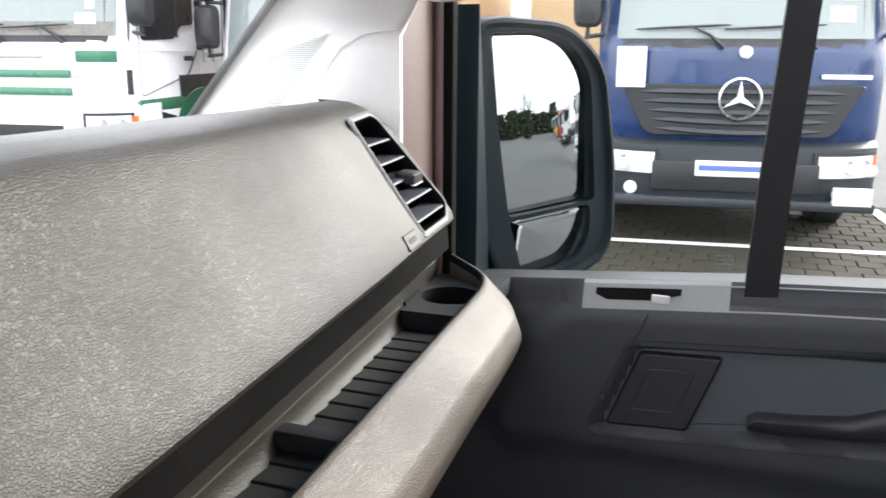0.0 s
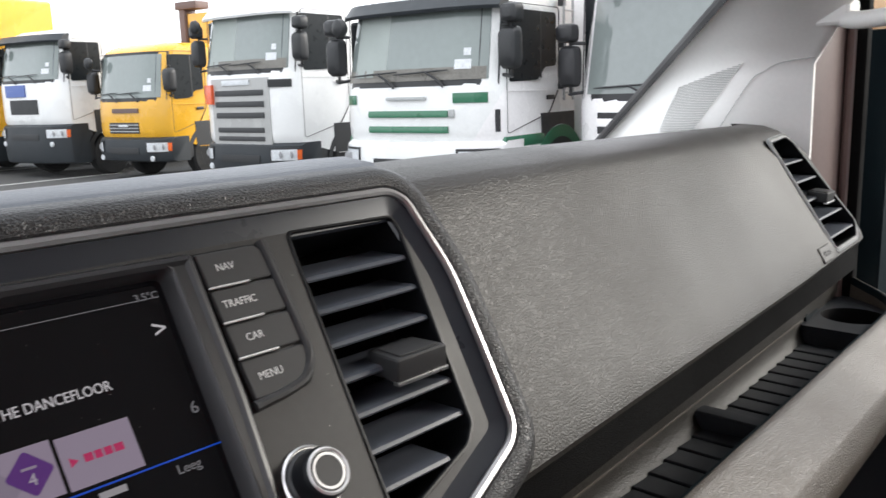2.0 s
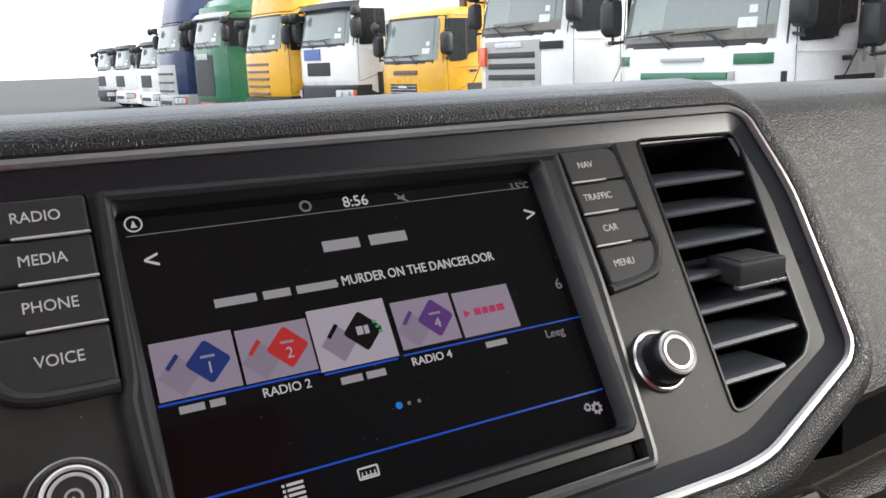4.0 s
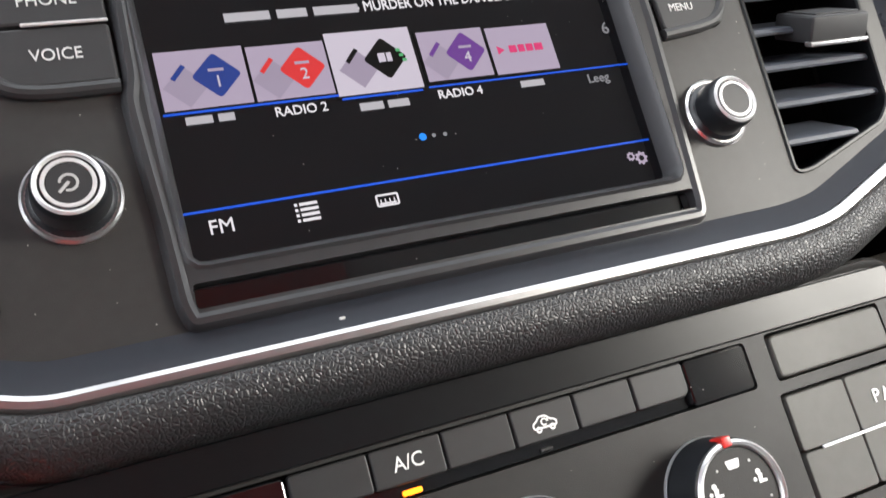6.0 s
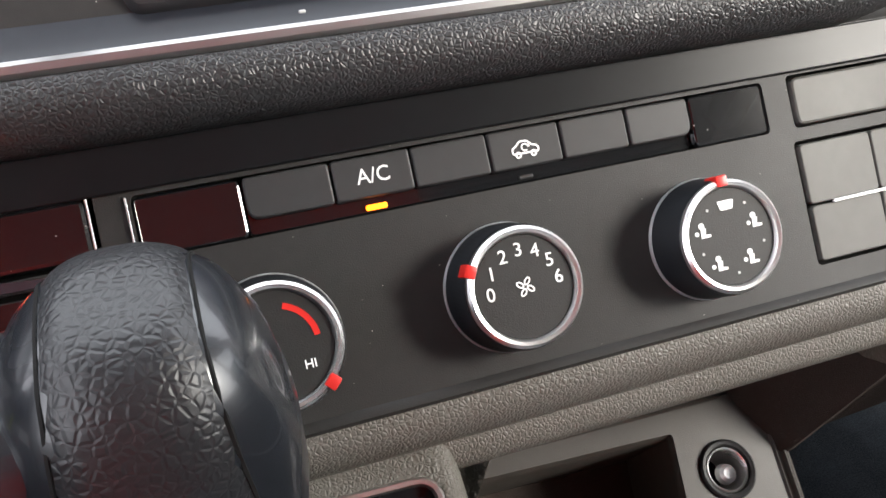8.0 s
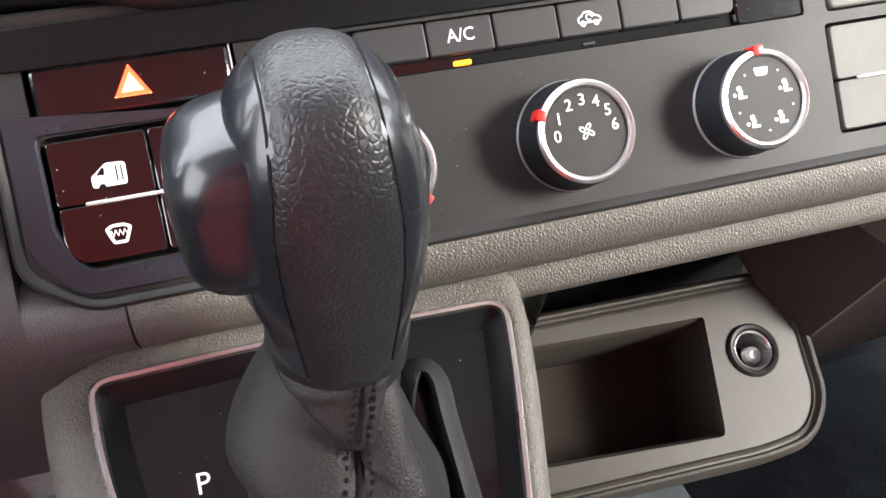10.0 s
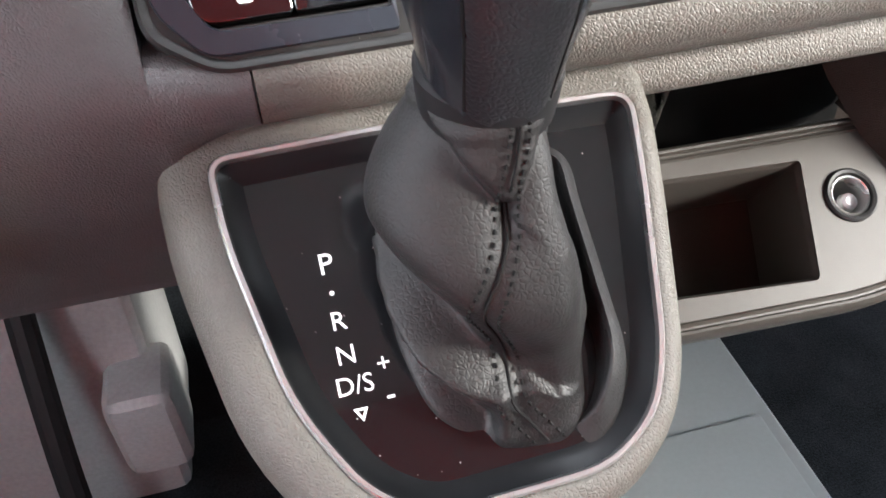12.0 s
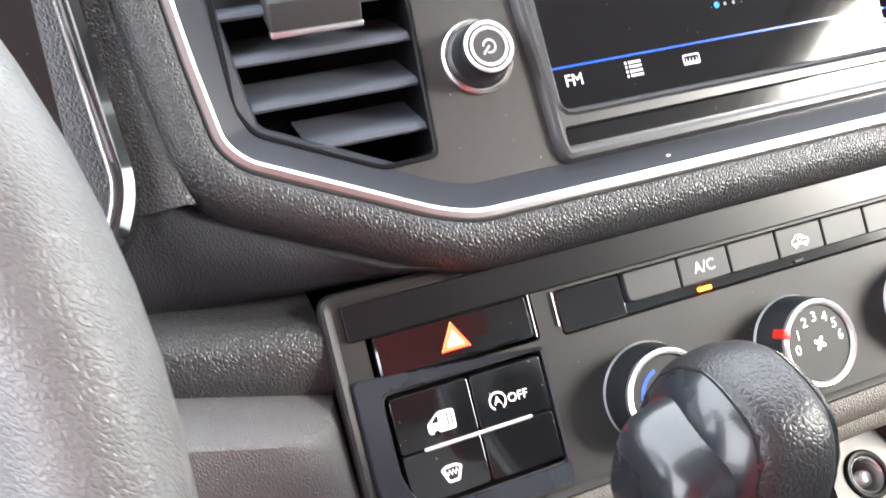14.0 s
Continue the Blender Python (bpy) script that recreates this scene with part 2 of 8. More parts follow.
# Grey base puts strong side light on the black leather rim.
M_WHEEL = mat("lit_wheel_leather", (0.13, 0.132, 0.130), 0.34, grain=("cells", 900, 0.4, 0.0003), vary=0.08)


# ---- building helpers ----
I4 = Matrix.Identity(4)
WORLD = {}


def axes(o, u, v, w):
    m = Matrix.Identity(4)
    for i, a in enumerate((u, v, w, o)):
        for j in range(3):
            m[j][i] = a[j]
    return m


def tilted(o, slope):
    """A frame on a plane that leans forward by slope (y for each z): u along the cab's width, v up the plane, w out of it."""
    v = Vector((0, slope, 1)).normalized()
    u = Vector((1, 0, 0))
    return axes(o, u, v, u.cross(v))


def thing(name, place=(0, 0, 0), label="", category="", group="", kind="", m=None):
    ob = new(name)
    ob.matrix_basis = m if m is not None else Matrix.Translation(place)
    ob.empty_display_size = 0.02
    WORLD[ob] = ob.matrix_basis.copy()
    return tagged(ob, label, category, group, kind)


def part(name, bm, material, parent=None, label="", m=I4, smooth=35, kind="", category="", group=""):
    """Links a bmesh, or a mesh, as one object; m is its place in the world."""
    if isinstance(bm, bmesh.types.BMesh):
        me = bpy.data.meshes.new(name)
        bmesh.ops.recalc_face_normals(bm, faces=bm.faces)
        if smooth:
            for f in bm.faces:
                f.smooth = True
            lim = radians(smooth)
            for e in bm.edges:
                if len(e.link_faces) == 2 and e.calc_face_angle(0) > lim:
                    e.smooth = False
        bm.to_mesh(me)
        bm.free()
        me.materials.append(material)
    else:
        me = bm
        if not me.materials:
            me.materials.append(material)
    ob = new(name, me)
    if parent:
        ob.parent = parent
        ob.matrix_parent_inverse = WORLD[parent].inverted()
    ob.matrix_basis = m
    WORLD[ob] = m.copy()
    return tagged(ob, label, category, group, kind)


def rounded(pts, r=0.004, seg=4):
    """A closed outline with its corners rounded by r (one radius, or one for each corner)."""
    out, n = [], len(pts)
    for i, p in enumerate(pts):
        a, p, b = Vector(pts[i - 1]).to_2d(), Vector(p).to_2d(), Vector(pts[(i + 1) % n]).to_2d()
        ri = r[i] if isinstance(r, (list, tuple)) else r
        da, db = (a - p), (b - p)
        c = min(ri, da.length * 0.45, db.length * 0.45)
        if c < 1e-5:
            out.append((p.x, p.y))
            continue
        s, e = p + da.normalized() * c, p + db.normalized() * c
        for k in range(seg + 1):
            t = k / seg
            q = s * (1 - t) ** 2 + p * 2 * t * (1 - t) + e * t * t
            out.append((q.x, q.y))
    return out


def offset(pts, d):
    """The closed outline grown outwards by d."""
    n = len(pts)
    area = sum(pts[i - 1][0] * pts[i][1] - pts[i][0] * pts[i - 1][1] for i in range(n))
    sgn = 1 if area > 0 else -1
    out = []
    for i in range(n):
        a, p, b = Vector(pts[i - 1]), Vector(pts[i]), Vector(pts[(i + 1) % n])
        e1, e2 = (p - a), (b - p)
        if e1.length < 1e-7:
            e1 = e2
        if e2.length < 1e-7:
            e2 = e1
        n1 = Vector((e1.y, -e1.x)).normalized() * sgn
        n2 = Vector((e2.y, -e2.x)).normalized() * sgn
        m = n1 + n2
        m = m.normalized() if m.length > 1e-6 else n1
        k = 1 / max(0.5, m.dot(n1))
        out.append((p.x + m.x * d * k, p.y + m.y * d * k))
    return out


def loft(bm, rings, closed=True, cap0=False, cap1=False, around=False):
    vs = [[bm.verts.new(p) for p in ring] for ring in rings]
    pairs = list(zip(vs, vs[1:])) + ([(vs[-1], vs[0])] if around else [])
    for a, b in pairs:
        n = len(a)
        for i in range(n if closed else n - 1):
            j = (i + 1) % n
            bm.faces.new((a[i], a[j], b[j], b[i]))
    for on, ring in ((cap0, vs[0]), (cap1, vs[-1])):
        if on:
            bm.faces.new(ring)
    return vs


def steps(outline, section):
    """Rings of an outline: section gives (outward offset, height) pairs."""
    return [[(x, y, h) for x, y in (offset(outline, d) if d else outline)] for d, h in section]


def sharp_ring(ring):
    on = set(ring)
    for v in ring:
        for e in v.link_edges:
            if e.other_vert(v) in on:
                e.smooth = False


def plate(outline, w0, w1, bev=0.001, bm=None):
    """A plate on the plane, its upper edge softened by bev."""
    bm = bm or bmesh.new()
    sec = [(0, w0), (0, w1 - bev), (-bev * 0.35, w1 - bev * 0.3), (-bev, w1)] if bev else [(0, w0), (0, w1)]
    vs = loft(bm, steps(outline, sec), cap0=True, cap1=True)
    for ring in (vs[0], vs[-1]):
        sharp_ring(ring)
    return bm


def ringed(outline, section, bm=None):
    bm = bm or bmesh.new()
    loft(bm, steps(outline, section), around=False)
    return bm


def holed(outer, holes, w0, w1):
    """A plate with holes through it."""
    bm = bmesh.new()
    edges = []
    for loop in (outer, *holes):
        vs = [bm.verts.new((x, y, w1)) for x, y in loop]
        edges += [bm.edges.new((vs[i - 1], vs[i])) for i in range(len(vs))]
    bmesh.ops.triangle_fill(bm, use_beauty=True, edges=edges, normal=(0, 0, 1))
    for loop, s in ((outer, 1), *((h, -1) for h in holes)):
        loft(bm, [[(x, y, w1) for x, y in loop], [(x, y, w0) for x, y in loop]])
    bmesh.ops.remove_doubles(bm, verts=bm.verts, dist=1e-6)
    return bm


def box(x0, x1, y0, y1, z0, z1, bev=0.002, seg=2, bm=None):
    bm = bm or bmesh.new()
    made = bmesh.ops.create_cube(bm, size=1)["verts"]
    for v in made:
        v.co = Vector(((x0 + x1) / 2 + v.co.x * (x1 - x0), (y0 + y1) / 2 + v.co.y * (y1 - y0), (z0 + z1) / 2 + v.co.z * (z1 - z0)))
    if bev:
        es = list({e for v in made for e in v.link_edges})
        bmesh.ops.bevel(bm, geom=es, offset=bev, segments=seg, affect="EDGES", profile=0.6)
    return bm


def rect(x0, x1, y0, y1, r=0.001, seg=3):
    return rounded([(x0, y0), (x1, y0), (x1, y1), (x0, y1)], r, seg)


def circle(cx, cy, r, n=40, a0=0, a1=360):
    full = abs(a1 - a0) >= 360
    k = n if full else n + 1
    return [(cx + r * math.cos(radians(a0 + (a1 - a0) * i / n)), cy + r * math.sin(radians(a0 + (a1 - a0) * i / n))) for i in range(k)]


def turned(cx, cy, section, n=48, bm=None, cap0=False, cap1=True):
    """A round thing on the plane: section gives (radius, height) pairs."""
    bm = bm or bmesh.new()
    vs = loft(bm, [[(x, y, h) for x, y in circle(cx, cy, r, n)] for r, h in section], cap0=cap0, cap1=cap1)
    sharp_ring(vs[-1])
    return bm


def tube(path, r, n=10, bm=None, flat=1.0, caps=True, closed=False):
    """A tube along a path; r: one radius or one for each point; flat squeezes it across."""
    bm = bm or bmesh.new()
    path = [Vector(p) for p in path]
    rings, up = [], Vector((0, 0, 1))
    for i, p in enumerate(path):
        a = path[i - 1] if (i or closed) else p
        b = path[(i + 1) % len(path)] if (i < len(path) - 1 or closed) else p
        d = (b - a).normalized()
        s = d.cross(up)
        if s.length < 0.05:
            s = d.cross(Vector((0, 1, 0)))
        s.normalize()
        q = s.cross(d)
        ri = r[i] if isinstance(r, (list, tuple)) else r
        rings.append([p + s * ri * math.cos(2 * math.pi * k / n) + q * ri * flat * math.sin(2 * math.pi * k / n) for k in range(n)])
    loft(bm, rings, cap0=caps and not closed, cap1=caps and not closed, around=closed)
    return bm


def smoothpath(pts, k=6, closed=False):
    """A smooth curve through points."""
    pts = [Vector(p) for p in pts]
    n, out = len(pts), []
    for i in range(n if closed else n - 1):
        p0, p1 = pts[(i - 1) % n] if (i or closed) else pts[0], pts[i]
        p2 = pts[(i + 1) % n]
        p3 = pts[(i + 2) % n] if (i + 2 < n or closed) else pts[-1]
        for j in range(k):
            t = j / k
            out.append(0.5 * (2 * p1 + (p2 - p0) * t + (2 * p0 - 5 * p1 + 4 * p2 - p3) * t * t + (3 * p1 - p0 - 3 * p2 + p3) * t ** 3))
    if not closed:
        out.append(pts[-1])
    return out


def along_x(profiles, bm=None, cap=True):
    """A skin through sections: (x, [(y, z), ...]) closed sections of one length."""
    bm = bm or bmesh.new()
    loft(bm, [[(x, y, z) for y, z in prof] for x, prof in profiles], cap0=cap, cap1=cap)
    return bm


FONT_MESHES = {}


def letters(text, size, spread=1.0, thick=0.0002):
    """A text as a mesh, centred at its origin."""
    key = (text, size, spread)
    if key not in FONT_MESHES:
        cu = bpy.data.curves.new("text", "FONT")
        cu.body, cu.size, cu.align_x, cu.align_y, cu.extrude = text, size, "CENTER", "CENTER", thick
        cu.space_character = spread
        cu.resolution_u = 3
        ob = new("text", cu)
        deps = bpy.context.evaluated_depsgraph_get()
        deps.update()
        me = bpy.data.meshes.new_from_object(ob.evaluated_get(deps))
        me.materials.clear()
        bpy.data.objects.remove(ob)
        FONT_MESHES[key] = me
    return FONT_MESHES[key]


def word(text, parent, m, u, v, w, size, material, wide=1.0, turn=0, name="lettering", spread=1.0):
    me = letters(text, size, spread).copy()
    return part(name, me, material, parent, f"printed {text}", m @ Matrix.Translation((u, v, w)) @ pose(0, 0, 0, 0, 0, turn) @ Matrix.Diagonal((wide, 1, 1, 1)))


def bars(parent, m, u, v, w, lengths, height, gap, material, turn=0, name="lettering_bar"):
    """Words that stay unread: one plain notched bar for each word."""
    x = -(sum(lengths) + gap * (len(lengths) - 1)) / 2
    for n, length in enumerate(lengths):
        bm = bmesh.new()
        box(0, length, -height * 0.36, height * 0.36, 0, 0.0003, 0, bm=bm)
        part(name, bm, material, parent, "", m @ Matrix.Translation((u, v, w)) @ pose(0, 0, 0, 0, 0, turn) @ Matrix.Translation((x, 0, 0)), smooth=0)
        x += length + gap


# ---- the cab: frames of its planes ----
FM = tilted((0, 0, 1.6), 0.68)          # centre fascia
HM = tilted((0, -0.017, 1.553), 0.67)   # climate panel
GM = tilted((0, -0.09, 1.431), 1.43)    # selector panel
TM = tilted((0.149, 0.011, 1.309), 1.43)  # storage tray


def face_y(x, z):
    """The passenger panel's surface."""
    return 0.088 + (0.0687 * (x - 0.232) + 0.4904 * (z - 1.731)) / 0.8688


# ---- dashboard ----
dashboard = thing("dashboard", (0.1, 0.3, 1.43), "grey grained plastic van dashboard with a taupe lower half", "dashboard")

bm = bmesh.new()
secs = []
for x, back in ((-0.85, 1), (-0.7, 1), (-0.2300, 1), (0.0, 1), (0.2355, 1)):
    top = [(0.80, 1.66), (0.42, 1.705), (0.22, 1.735), (0.165, 1.7455), (0.135, 1.748), (0.112, 1.7455), (0.098, 1.738)]
    face = [(0.150, 1.72), (0.130, 1.66), (0.085, 1.600), (0.075, 1.588), (0.07, 1.577), (0.06, 1.571)] if back else [(0.084, 1.728), (0.055, 1.694), (0.0, 1.613), (-0.010, 1.595), (-0.013, 1.582), (-0.006, 1.571)]
    secs.append((x, top + face + [(0.08, 1.566), (0.2, 1.55), (0.80, 1.5)]))
along_x(secs, bm)
part("top_pad", bm, M_PAD, dashboard)

def panel_end(z):
    """The panel's slanted end beside the door."""
    return 0.928 + 0.080 * min(1.0, max(0.0, (1.735 - z) / 0.125))


def cut(bm, cutter):
    """The mesh of bm with the cutter's shape taken out of it."""
    obs = []
    for b in (bm, cutter):
        bmesh.ops.recalc_face_normals(b, faces=b.faces)
        me = bpy.data.meshes.new("cut")
        b.to_mesh(me)
        b.free()
        obs.append(new("cut", me))
    mod = obs[0].modifiers.new("cut", "BOOLEAN")
    mod.operation, mod.object, mod.solver = "DIFFERENCE", obs[1], "EXACT"
    deps = bpy.context.evaluated_depsgraph_get()
    deps.update()
    me = bpy.data.meshes.new_from_object(obs[0].evaluated_get(deps))
    out = bmesh.new()
    out.from_mesh(me)
    for ob in obs:
        bpy.data.objects.remove(ob)
    return out


bm = bmesh.new()
rings = []
for s, curl in [(i / 20, 0.0) for i in range(19)] + [(0.94, 0), (0.966, 0.0005), (0.980, 0.002), (0.990, 0.006), (0.997, 0.014), (1.0, 0.028)]:
    ring = []
    drop = 0.012 * max(0, (s - 0.08) / 0.92)
    for z, d, zz in ((1.74, 0.70, 1.66 - drop), (1.74, 0.33, 1.700 - drop), (1.74, 0.15, 1.727 - drop), (1.74, 0.065, 1.7395 - drop), (1.742, 0.038, 1.7425 - drop), (1.742, 0.018, 1.7410 - drop),
                     (1.735, 0.004, 1.735 - drop), (1.725, 0.0, 1.725 - drop), (1.70, 0.0006, 1.70), (1.66, 0.001, 1.66), (1.62, 0.0006, 1.62), (1.60, 0.0, 1.60), (1.592, 0.002, 1.592), (1.587, 0.008, 1.5865),
                     (1.585, 0.018, 1.582), (1.58, 0.05, 1.565), (1.58, 0.4, 1.55), (1.58, 0.70, 1.5)):
        x = 0.2361 + (panel_end(z) - 0.2361) * s
        # Hollowed a little so that the panel shades darker towards its top.
        bulge = -0.0035 * ((z - 1.655) / 0.07) ** 2 * min(1.0, max(0.0, (0.84 - s) / 0.20)) if d < 0.02 else 0.0
        ring.append((x, face_y(x, z) + d + bulge + (curl if d < 0.06 else 0), zz))
    rings.append(ring)
loft(bm, rings, cap0=True, cap1=True)
# opening of the vent near the panel's end
u = Vector((0.9964, 0.0788, 0)).normalized()
n = Vector((0.0687, -0.8688, 0.4904))
n = (n - u * n.dot(u)).normalized()
PM = axes((0.80, face_y(0.80, 1.66), 1.66), u, n.cross(u), n)


def on_face(x, z):
    p = Vector((x, face_y(x, z), z)) - Vector((0.80, face_y(0.80, 1.66), 1.66))
    return p.dot(u), p.dot(n.cross(u))


PV = rounded([on_face(*p) for p in ((0.868, 1.6005), (0.958, 1.6005), (0.980, 1.613), (0.899, 1.7125), (0.886, 1.7175), (0.8310, 1.7150))], [0.004, 0.006, 0.008, 0.006, 0.006, 0.004], 4)
cutter = plate(offset(PV, 0.003), -0.045, 0.02, 0)
cutter.transform(PM)
part("passenger_panel", cut(bm, cutter), M_FACE, dashboard, "grey-brown grained airbag panel")

# underside below the passenger panel, its shade in the colour; back wall; tray floor
def shelf_off(x):
    return 0.068 * (x - 0.60)


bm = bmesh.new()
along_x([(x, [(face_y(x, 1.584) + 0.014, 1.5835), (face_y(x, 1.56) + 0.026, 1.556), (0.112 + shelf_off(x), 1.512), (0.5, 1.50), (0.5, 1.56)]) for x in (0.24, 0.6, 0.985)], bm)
part("panel_underside", bm, M_UNDER, dashboard, "underside, its shade put in the colour")
bm = bmesh.new()
along_x([(x, [(0.118 + shelf_off(x), 1.513), (0.1065 + shelf_off(x), 1.5085), (0.1035 + shelf_off(x), 1.505), (0.1035 + shelf_off(x), 1.488), (0.106 + shelf_off(x), 1.486), (0.106 + shelf_off(x), 1.474), (0.102 + shelf_off(x), 1.466), (0.098 + shelf_off(x), 1.4605), (0.2, 1.455), (0.3, 1.51)]) for x in (0.24, 0.6, 1.15)], bm)
part("shelf_back", bm, M_FACE, dashboard, "taupe back of the shelf")
bm = bmesh.new()
along_x([(x, [(0.107 + shelf_off(x), 1.4882), (0.1025 + shelf_off(x), 1.4880), (0.1024 + shelf_off(x), 1.4866), (0.107 + shelf_off(x), 1.4862)]) for x in (0.25, 0.6, 0.955)], bm)
part("shelf_trim_line", bm, M_RAIL, dashboard, "thin beige trim line")
bm = bmesh.new()
along_x([(x, [(0.125 + shelf_off(x), 1.458), (0.03 + shelf_off(x), 1.458), (0.03 + shelf_off(x), 1.43), (0.125 + shelf_off(x), 1.43)]) for x in (0.24, 0.6, 1.13)], bm)
part("shelf_floor", bm, M_RUBBER, dashboard)
# ribbed rubber mat
x = 0.30
while x < 0.935:
    if not 0.612 < x < 0.648:
        yo = shelf_off(x)
        bm = box(x, x + 0.0293, 0.030 + yo, 0.099 + yo, 1.4555, 1.4635, 0.0010, 1)
        for v in bm.verts:
            if v.co.z > 1.46:
                v.co.z -= 0.0014 * max(0, (v.co.x - x) / 0.0293)
        part("mat_rib", bm, M_RUBBER, dashboard, smooth=0)
    x += 0.0305
bm = box(0.628, 0.649, 0.030, 0.110, 1.457, 1.478, 0.004, 3)
part("shelf_divider", bm, M_RUBBER, dashboard)
# cup holder at the shelf's end
bm = holed(rounded([(0.957, 0.035), (1.16, 0.045), (1.16, 0.175), (0.957, 0.1285)], 0.004), [circle(1.036, 0.091, 0.039, 40)], 1.457, 1.4815)
part("cup_holder", bm, M_RUBBER, dashboard)
bm = turned(1.036, 0.091, [(0.0392, 1.4815), (0.0375, 1.479), (0.035, 1.41)], 40)
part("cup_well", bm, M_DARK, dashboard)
bm = bmesh.new()
along_x([(x, [(0.128 + 0.12 * (x - 0.98), 1.475), (0.133 + 0.12 * (x - 0.98), 1.53), (0.2, 1.53), (0.2, 1.475)]) for x in (0.975, 1.17)], bm)
part("shelf_end_wall", bm, M_HOUSING, dashboard)
# rail in front of the shelf, turning back at its end
bm = bmesh.new()
rings = []
prof = [(0.0045, -0.050), (0.0030, -0.002), (0.0022, 0.0008), (0.0, 0.0018), (-0.0035, 0.0012), (-0.0065, -0.0008), (-0.0105, -0.0040), (-0.028, -0.0175), (-0.0425, -0.0292), (-0.0445, -0.0318), (-0.0470, -0.0370), (-0.0520, -0.0490), (-0.0535, -0.0540), (-0.0535, -0.0610), (-0.051, -0.070), (-0.044, -0.086), (-0.02, -0.096), (0.0045, -0.096)]
pathr = smoothpath([(0.200, 0.0110, 1.488), (0.36, 0.0205, 1.489), (0.524, 0.0290, 1.490), (0.70, 0.0372, 1.490), (0.86, 0.0440, 1.491), (0.98, 0.0480, 1.492), (1.040, 0.0510, 1.494), (1.075, 0.0590, 1.497), (1.098, 0.0750, 1.500), (1.122, 0.105, 1.505), (1.146, 0.137, 1.510), (1.165, 0.162, 1.514)], 6)
for i, p in enumerate(pathr):
    a, b = pathr[max(0, i - 1)], pathr[min(len(pathr) - 1, i + 1)]
    d = (b - a)
    d.z = 0
    d.normalize()
    side = Vector((-d.y, d.x, 0))
    narrow = 1.0 - 0.45 * max(0.0, min(1.0, (p.x - 1.03) / 0.08))
    rings.append([p + side * (q * narrow if q < 0 else q) + Vector((0, 0, h)) for q, h in prof])
loft(bm, rings, cap0=True, cap1=True)
part("shelf_rail", bm, M_RAIL, dashboard, "light grey-beige grained rail", smooth=28)
bm = bmesh.new()
loft(bm, [[r[1] + Vector((0.0004, 0.0012, -0.006)), r[1] + Vector((0.0002, 0.0012, 0.0006)), r[2] + Vector((0, 0.0008, 0.0008)), r[2] + Vector((0, -0.0014, 0.0010)), r[2] + Vector((0, -0.0014, -0.001))] for r in rings])
part("rail_lip", bm, M_HOUSING, dashboard, "dark grey edge strip")

# airbag mark
AM = axes((0.829, face_y(0.829, 1.603) - 0.0006, 1.601), u, n.cross(u), n)
tagm = thing("airbag_plate", label="small raised airbag plate in grey plastic", category="badge", m=AM)
part("plate", plate(rect(-0.024, 0.016, -0.0085, 0.0085, 0.002), -0.001, 0.0028, 0.0012), M_FACE, tagm, m=AM)
word("AIRBAG", tagm, AM, -0.004, 0, 0.0028, 0.0085, M_DOOR)

# lower dash, driver's knee panel
bm = bmesh.new()
rows = []
for x, v in ((-0.85, 0.012), (-0.60, 0.012), (-0.262, 0.012), (-0.2470, 0.020), (-0.2400, 0.0155), (-0.2320, 0.0075), (-0.2040, -0.0075), (-0.1680, -0.0245), (-0.1500, -0.0300), (-0.1250, -0.0330)):
    p = FM @ Vector((x, v, -0.004))
    low = min(1.566, p.z - 0.006)
    rows.append([(x, p.y + 0.03, p.z + 0.01), (x, p.y, p.z), (x, p.y * 0.75 - 0.004 * (p.z > 1.59), p.z * 0.68 + low * 0.32), (x, p.y * 0.4 - 0.004 * (p.z > 1.59), p.z * 0.36 + low * 0.64), (x, p.y * 0.2 + 0.002, p.z * 0.12 + low * 0.88), (x, 0.012, low), (x, 0.06, low - 0.002)])
loft(bm, rows, closed=False)
part("lower_pad", bm, M_LOWPAD, dashboard, "soft panel below the fascia roll, overhang's shade in its colour", smooth=70)
bm = bmesh.new()
loft(bm, [[FM @ Vector((x, v, w)) for x, w in ((-0.2640, -0.006), (-0.2560, -0.0035), (-0.2480, -0.0035), (-0.2400, 0.000), (-0.2330, 0.002), (-0.2260, -0.004))] for v in (0.012, 0.05, 0.09, 0.13, 0.17)], closed=False)
part("side_pad", bm, M_PADROLL, dashboard, "grained pad beside the instruments", smooth=70)
bm = bmesh.new()
def rise(x, k):
    """The ledge and the knee panel climb towards the driver's door."""
    return k * min(0.14, max(0.0, -0.196 - x))


LEDGE = [(0.03, 1.561, 0.23), (-0.006, 1.5605, 0.23), (-0.0135, 1.5575, 0.24), (-0.0160, 1.552, 0.27), (-0.0175, 1.540, 0.32), (-0.0175, 1.530, 0.34), (0.03, 1.530, 0.34)]
along_x([(x, [(y, z + rise(x, k)) for y, z, k in LEDGE]) for x in (-0.85, -0.6, -0.336, -0.1972)], bm)
part("driver_ledge", bm, M_PADROLL, dashboard, "dark ledge over the knee panel", smooth=60)
KNEE_END = [(0.05, 1.5340), (-0.0150, 1.5340), (-0.0210, 1.5330), (-0.0255, 1.5300), (-0.0300, 1.5250), (-0.0390, 1.5140), (-0.0490, 1.5030), (-0.0580, 1.4920), (-0.0622, 1.4830), (-0.0618, 1.4730), (-0.0565, 1.4600), (-0.0455, 1.4380), (-0.0300, 1.4120), (-0.0150, 1.3880), (0.0040, 1.3560), (0.024, 1.334), (0.2, 1.33), (0.2, 1.53)]
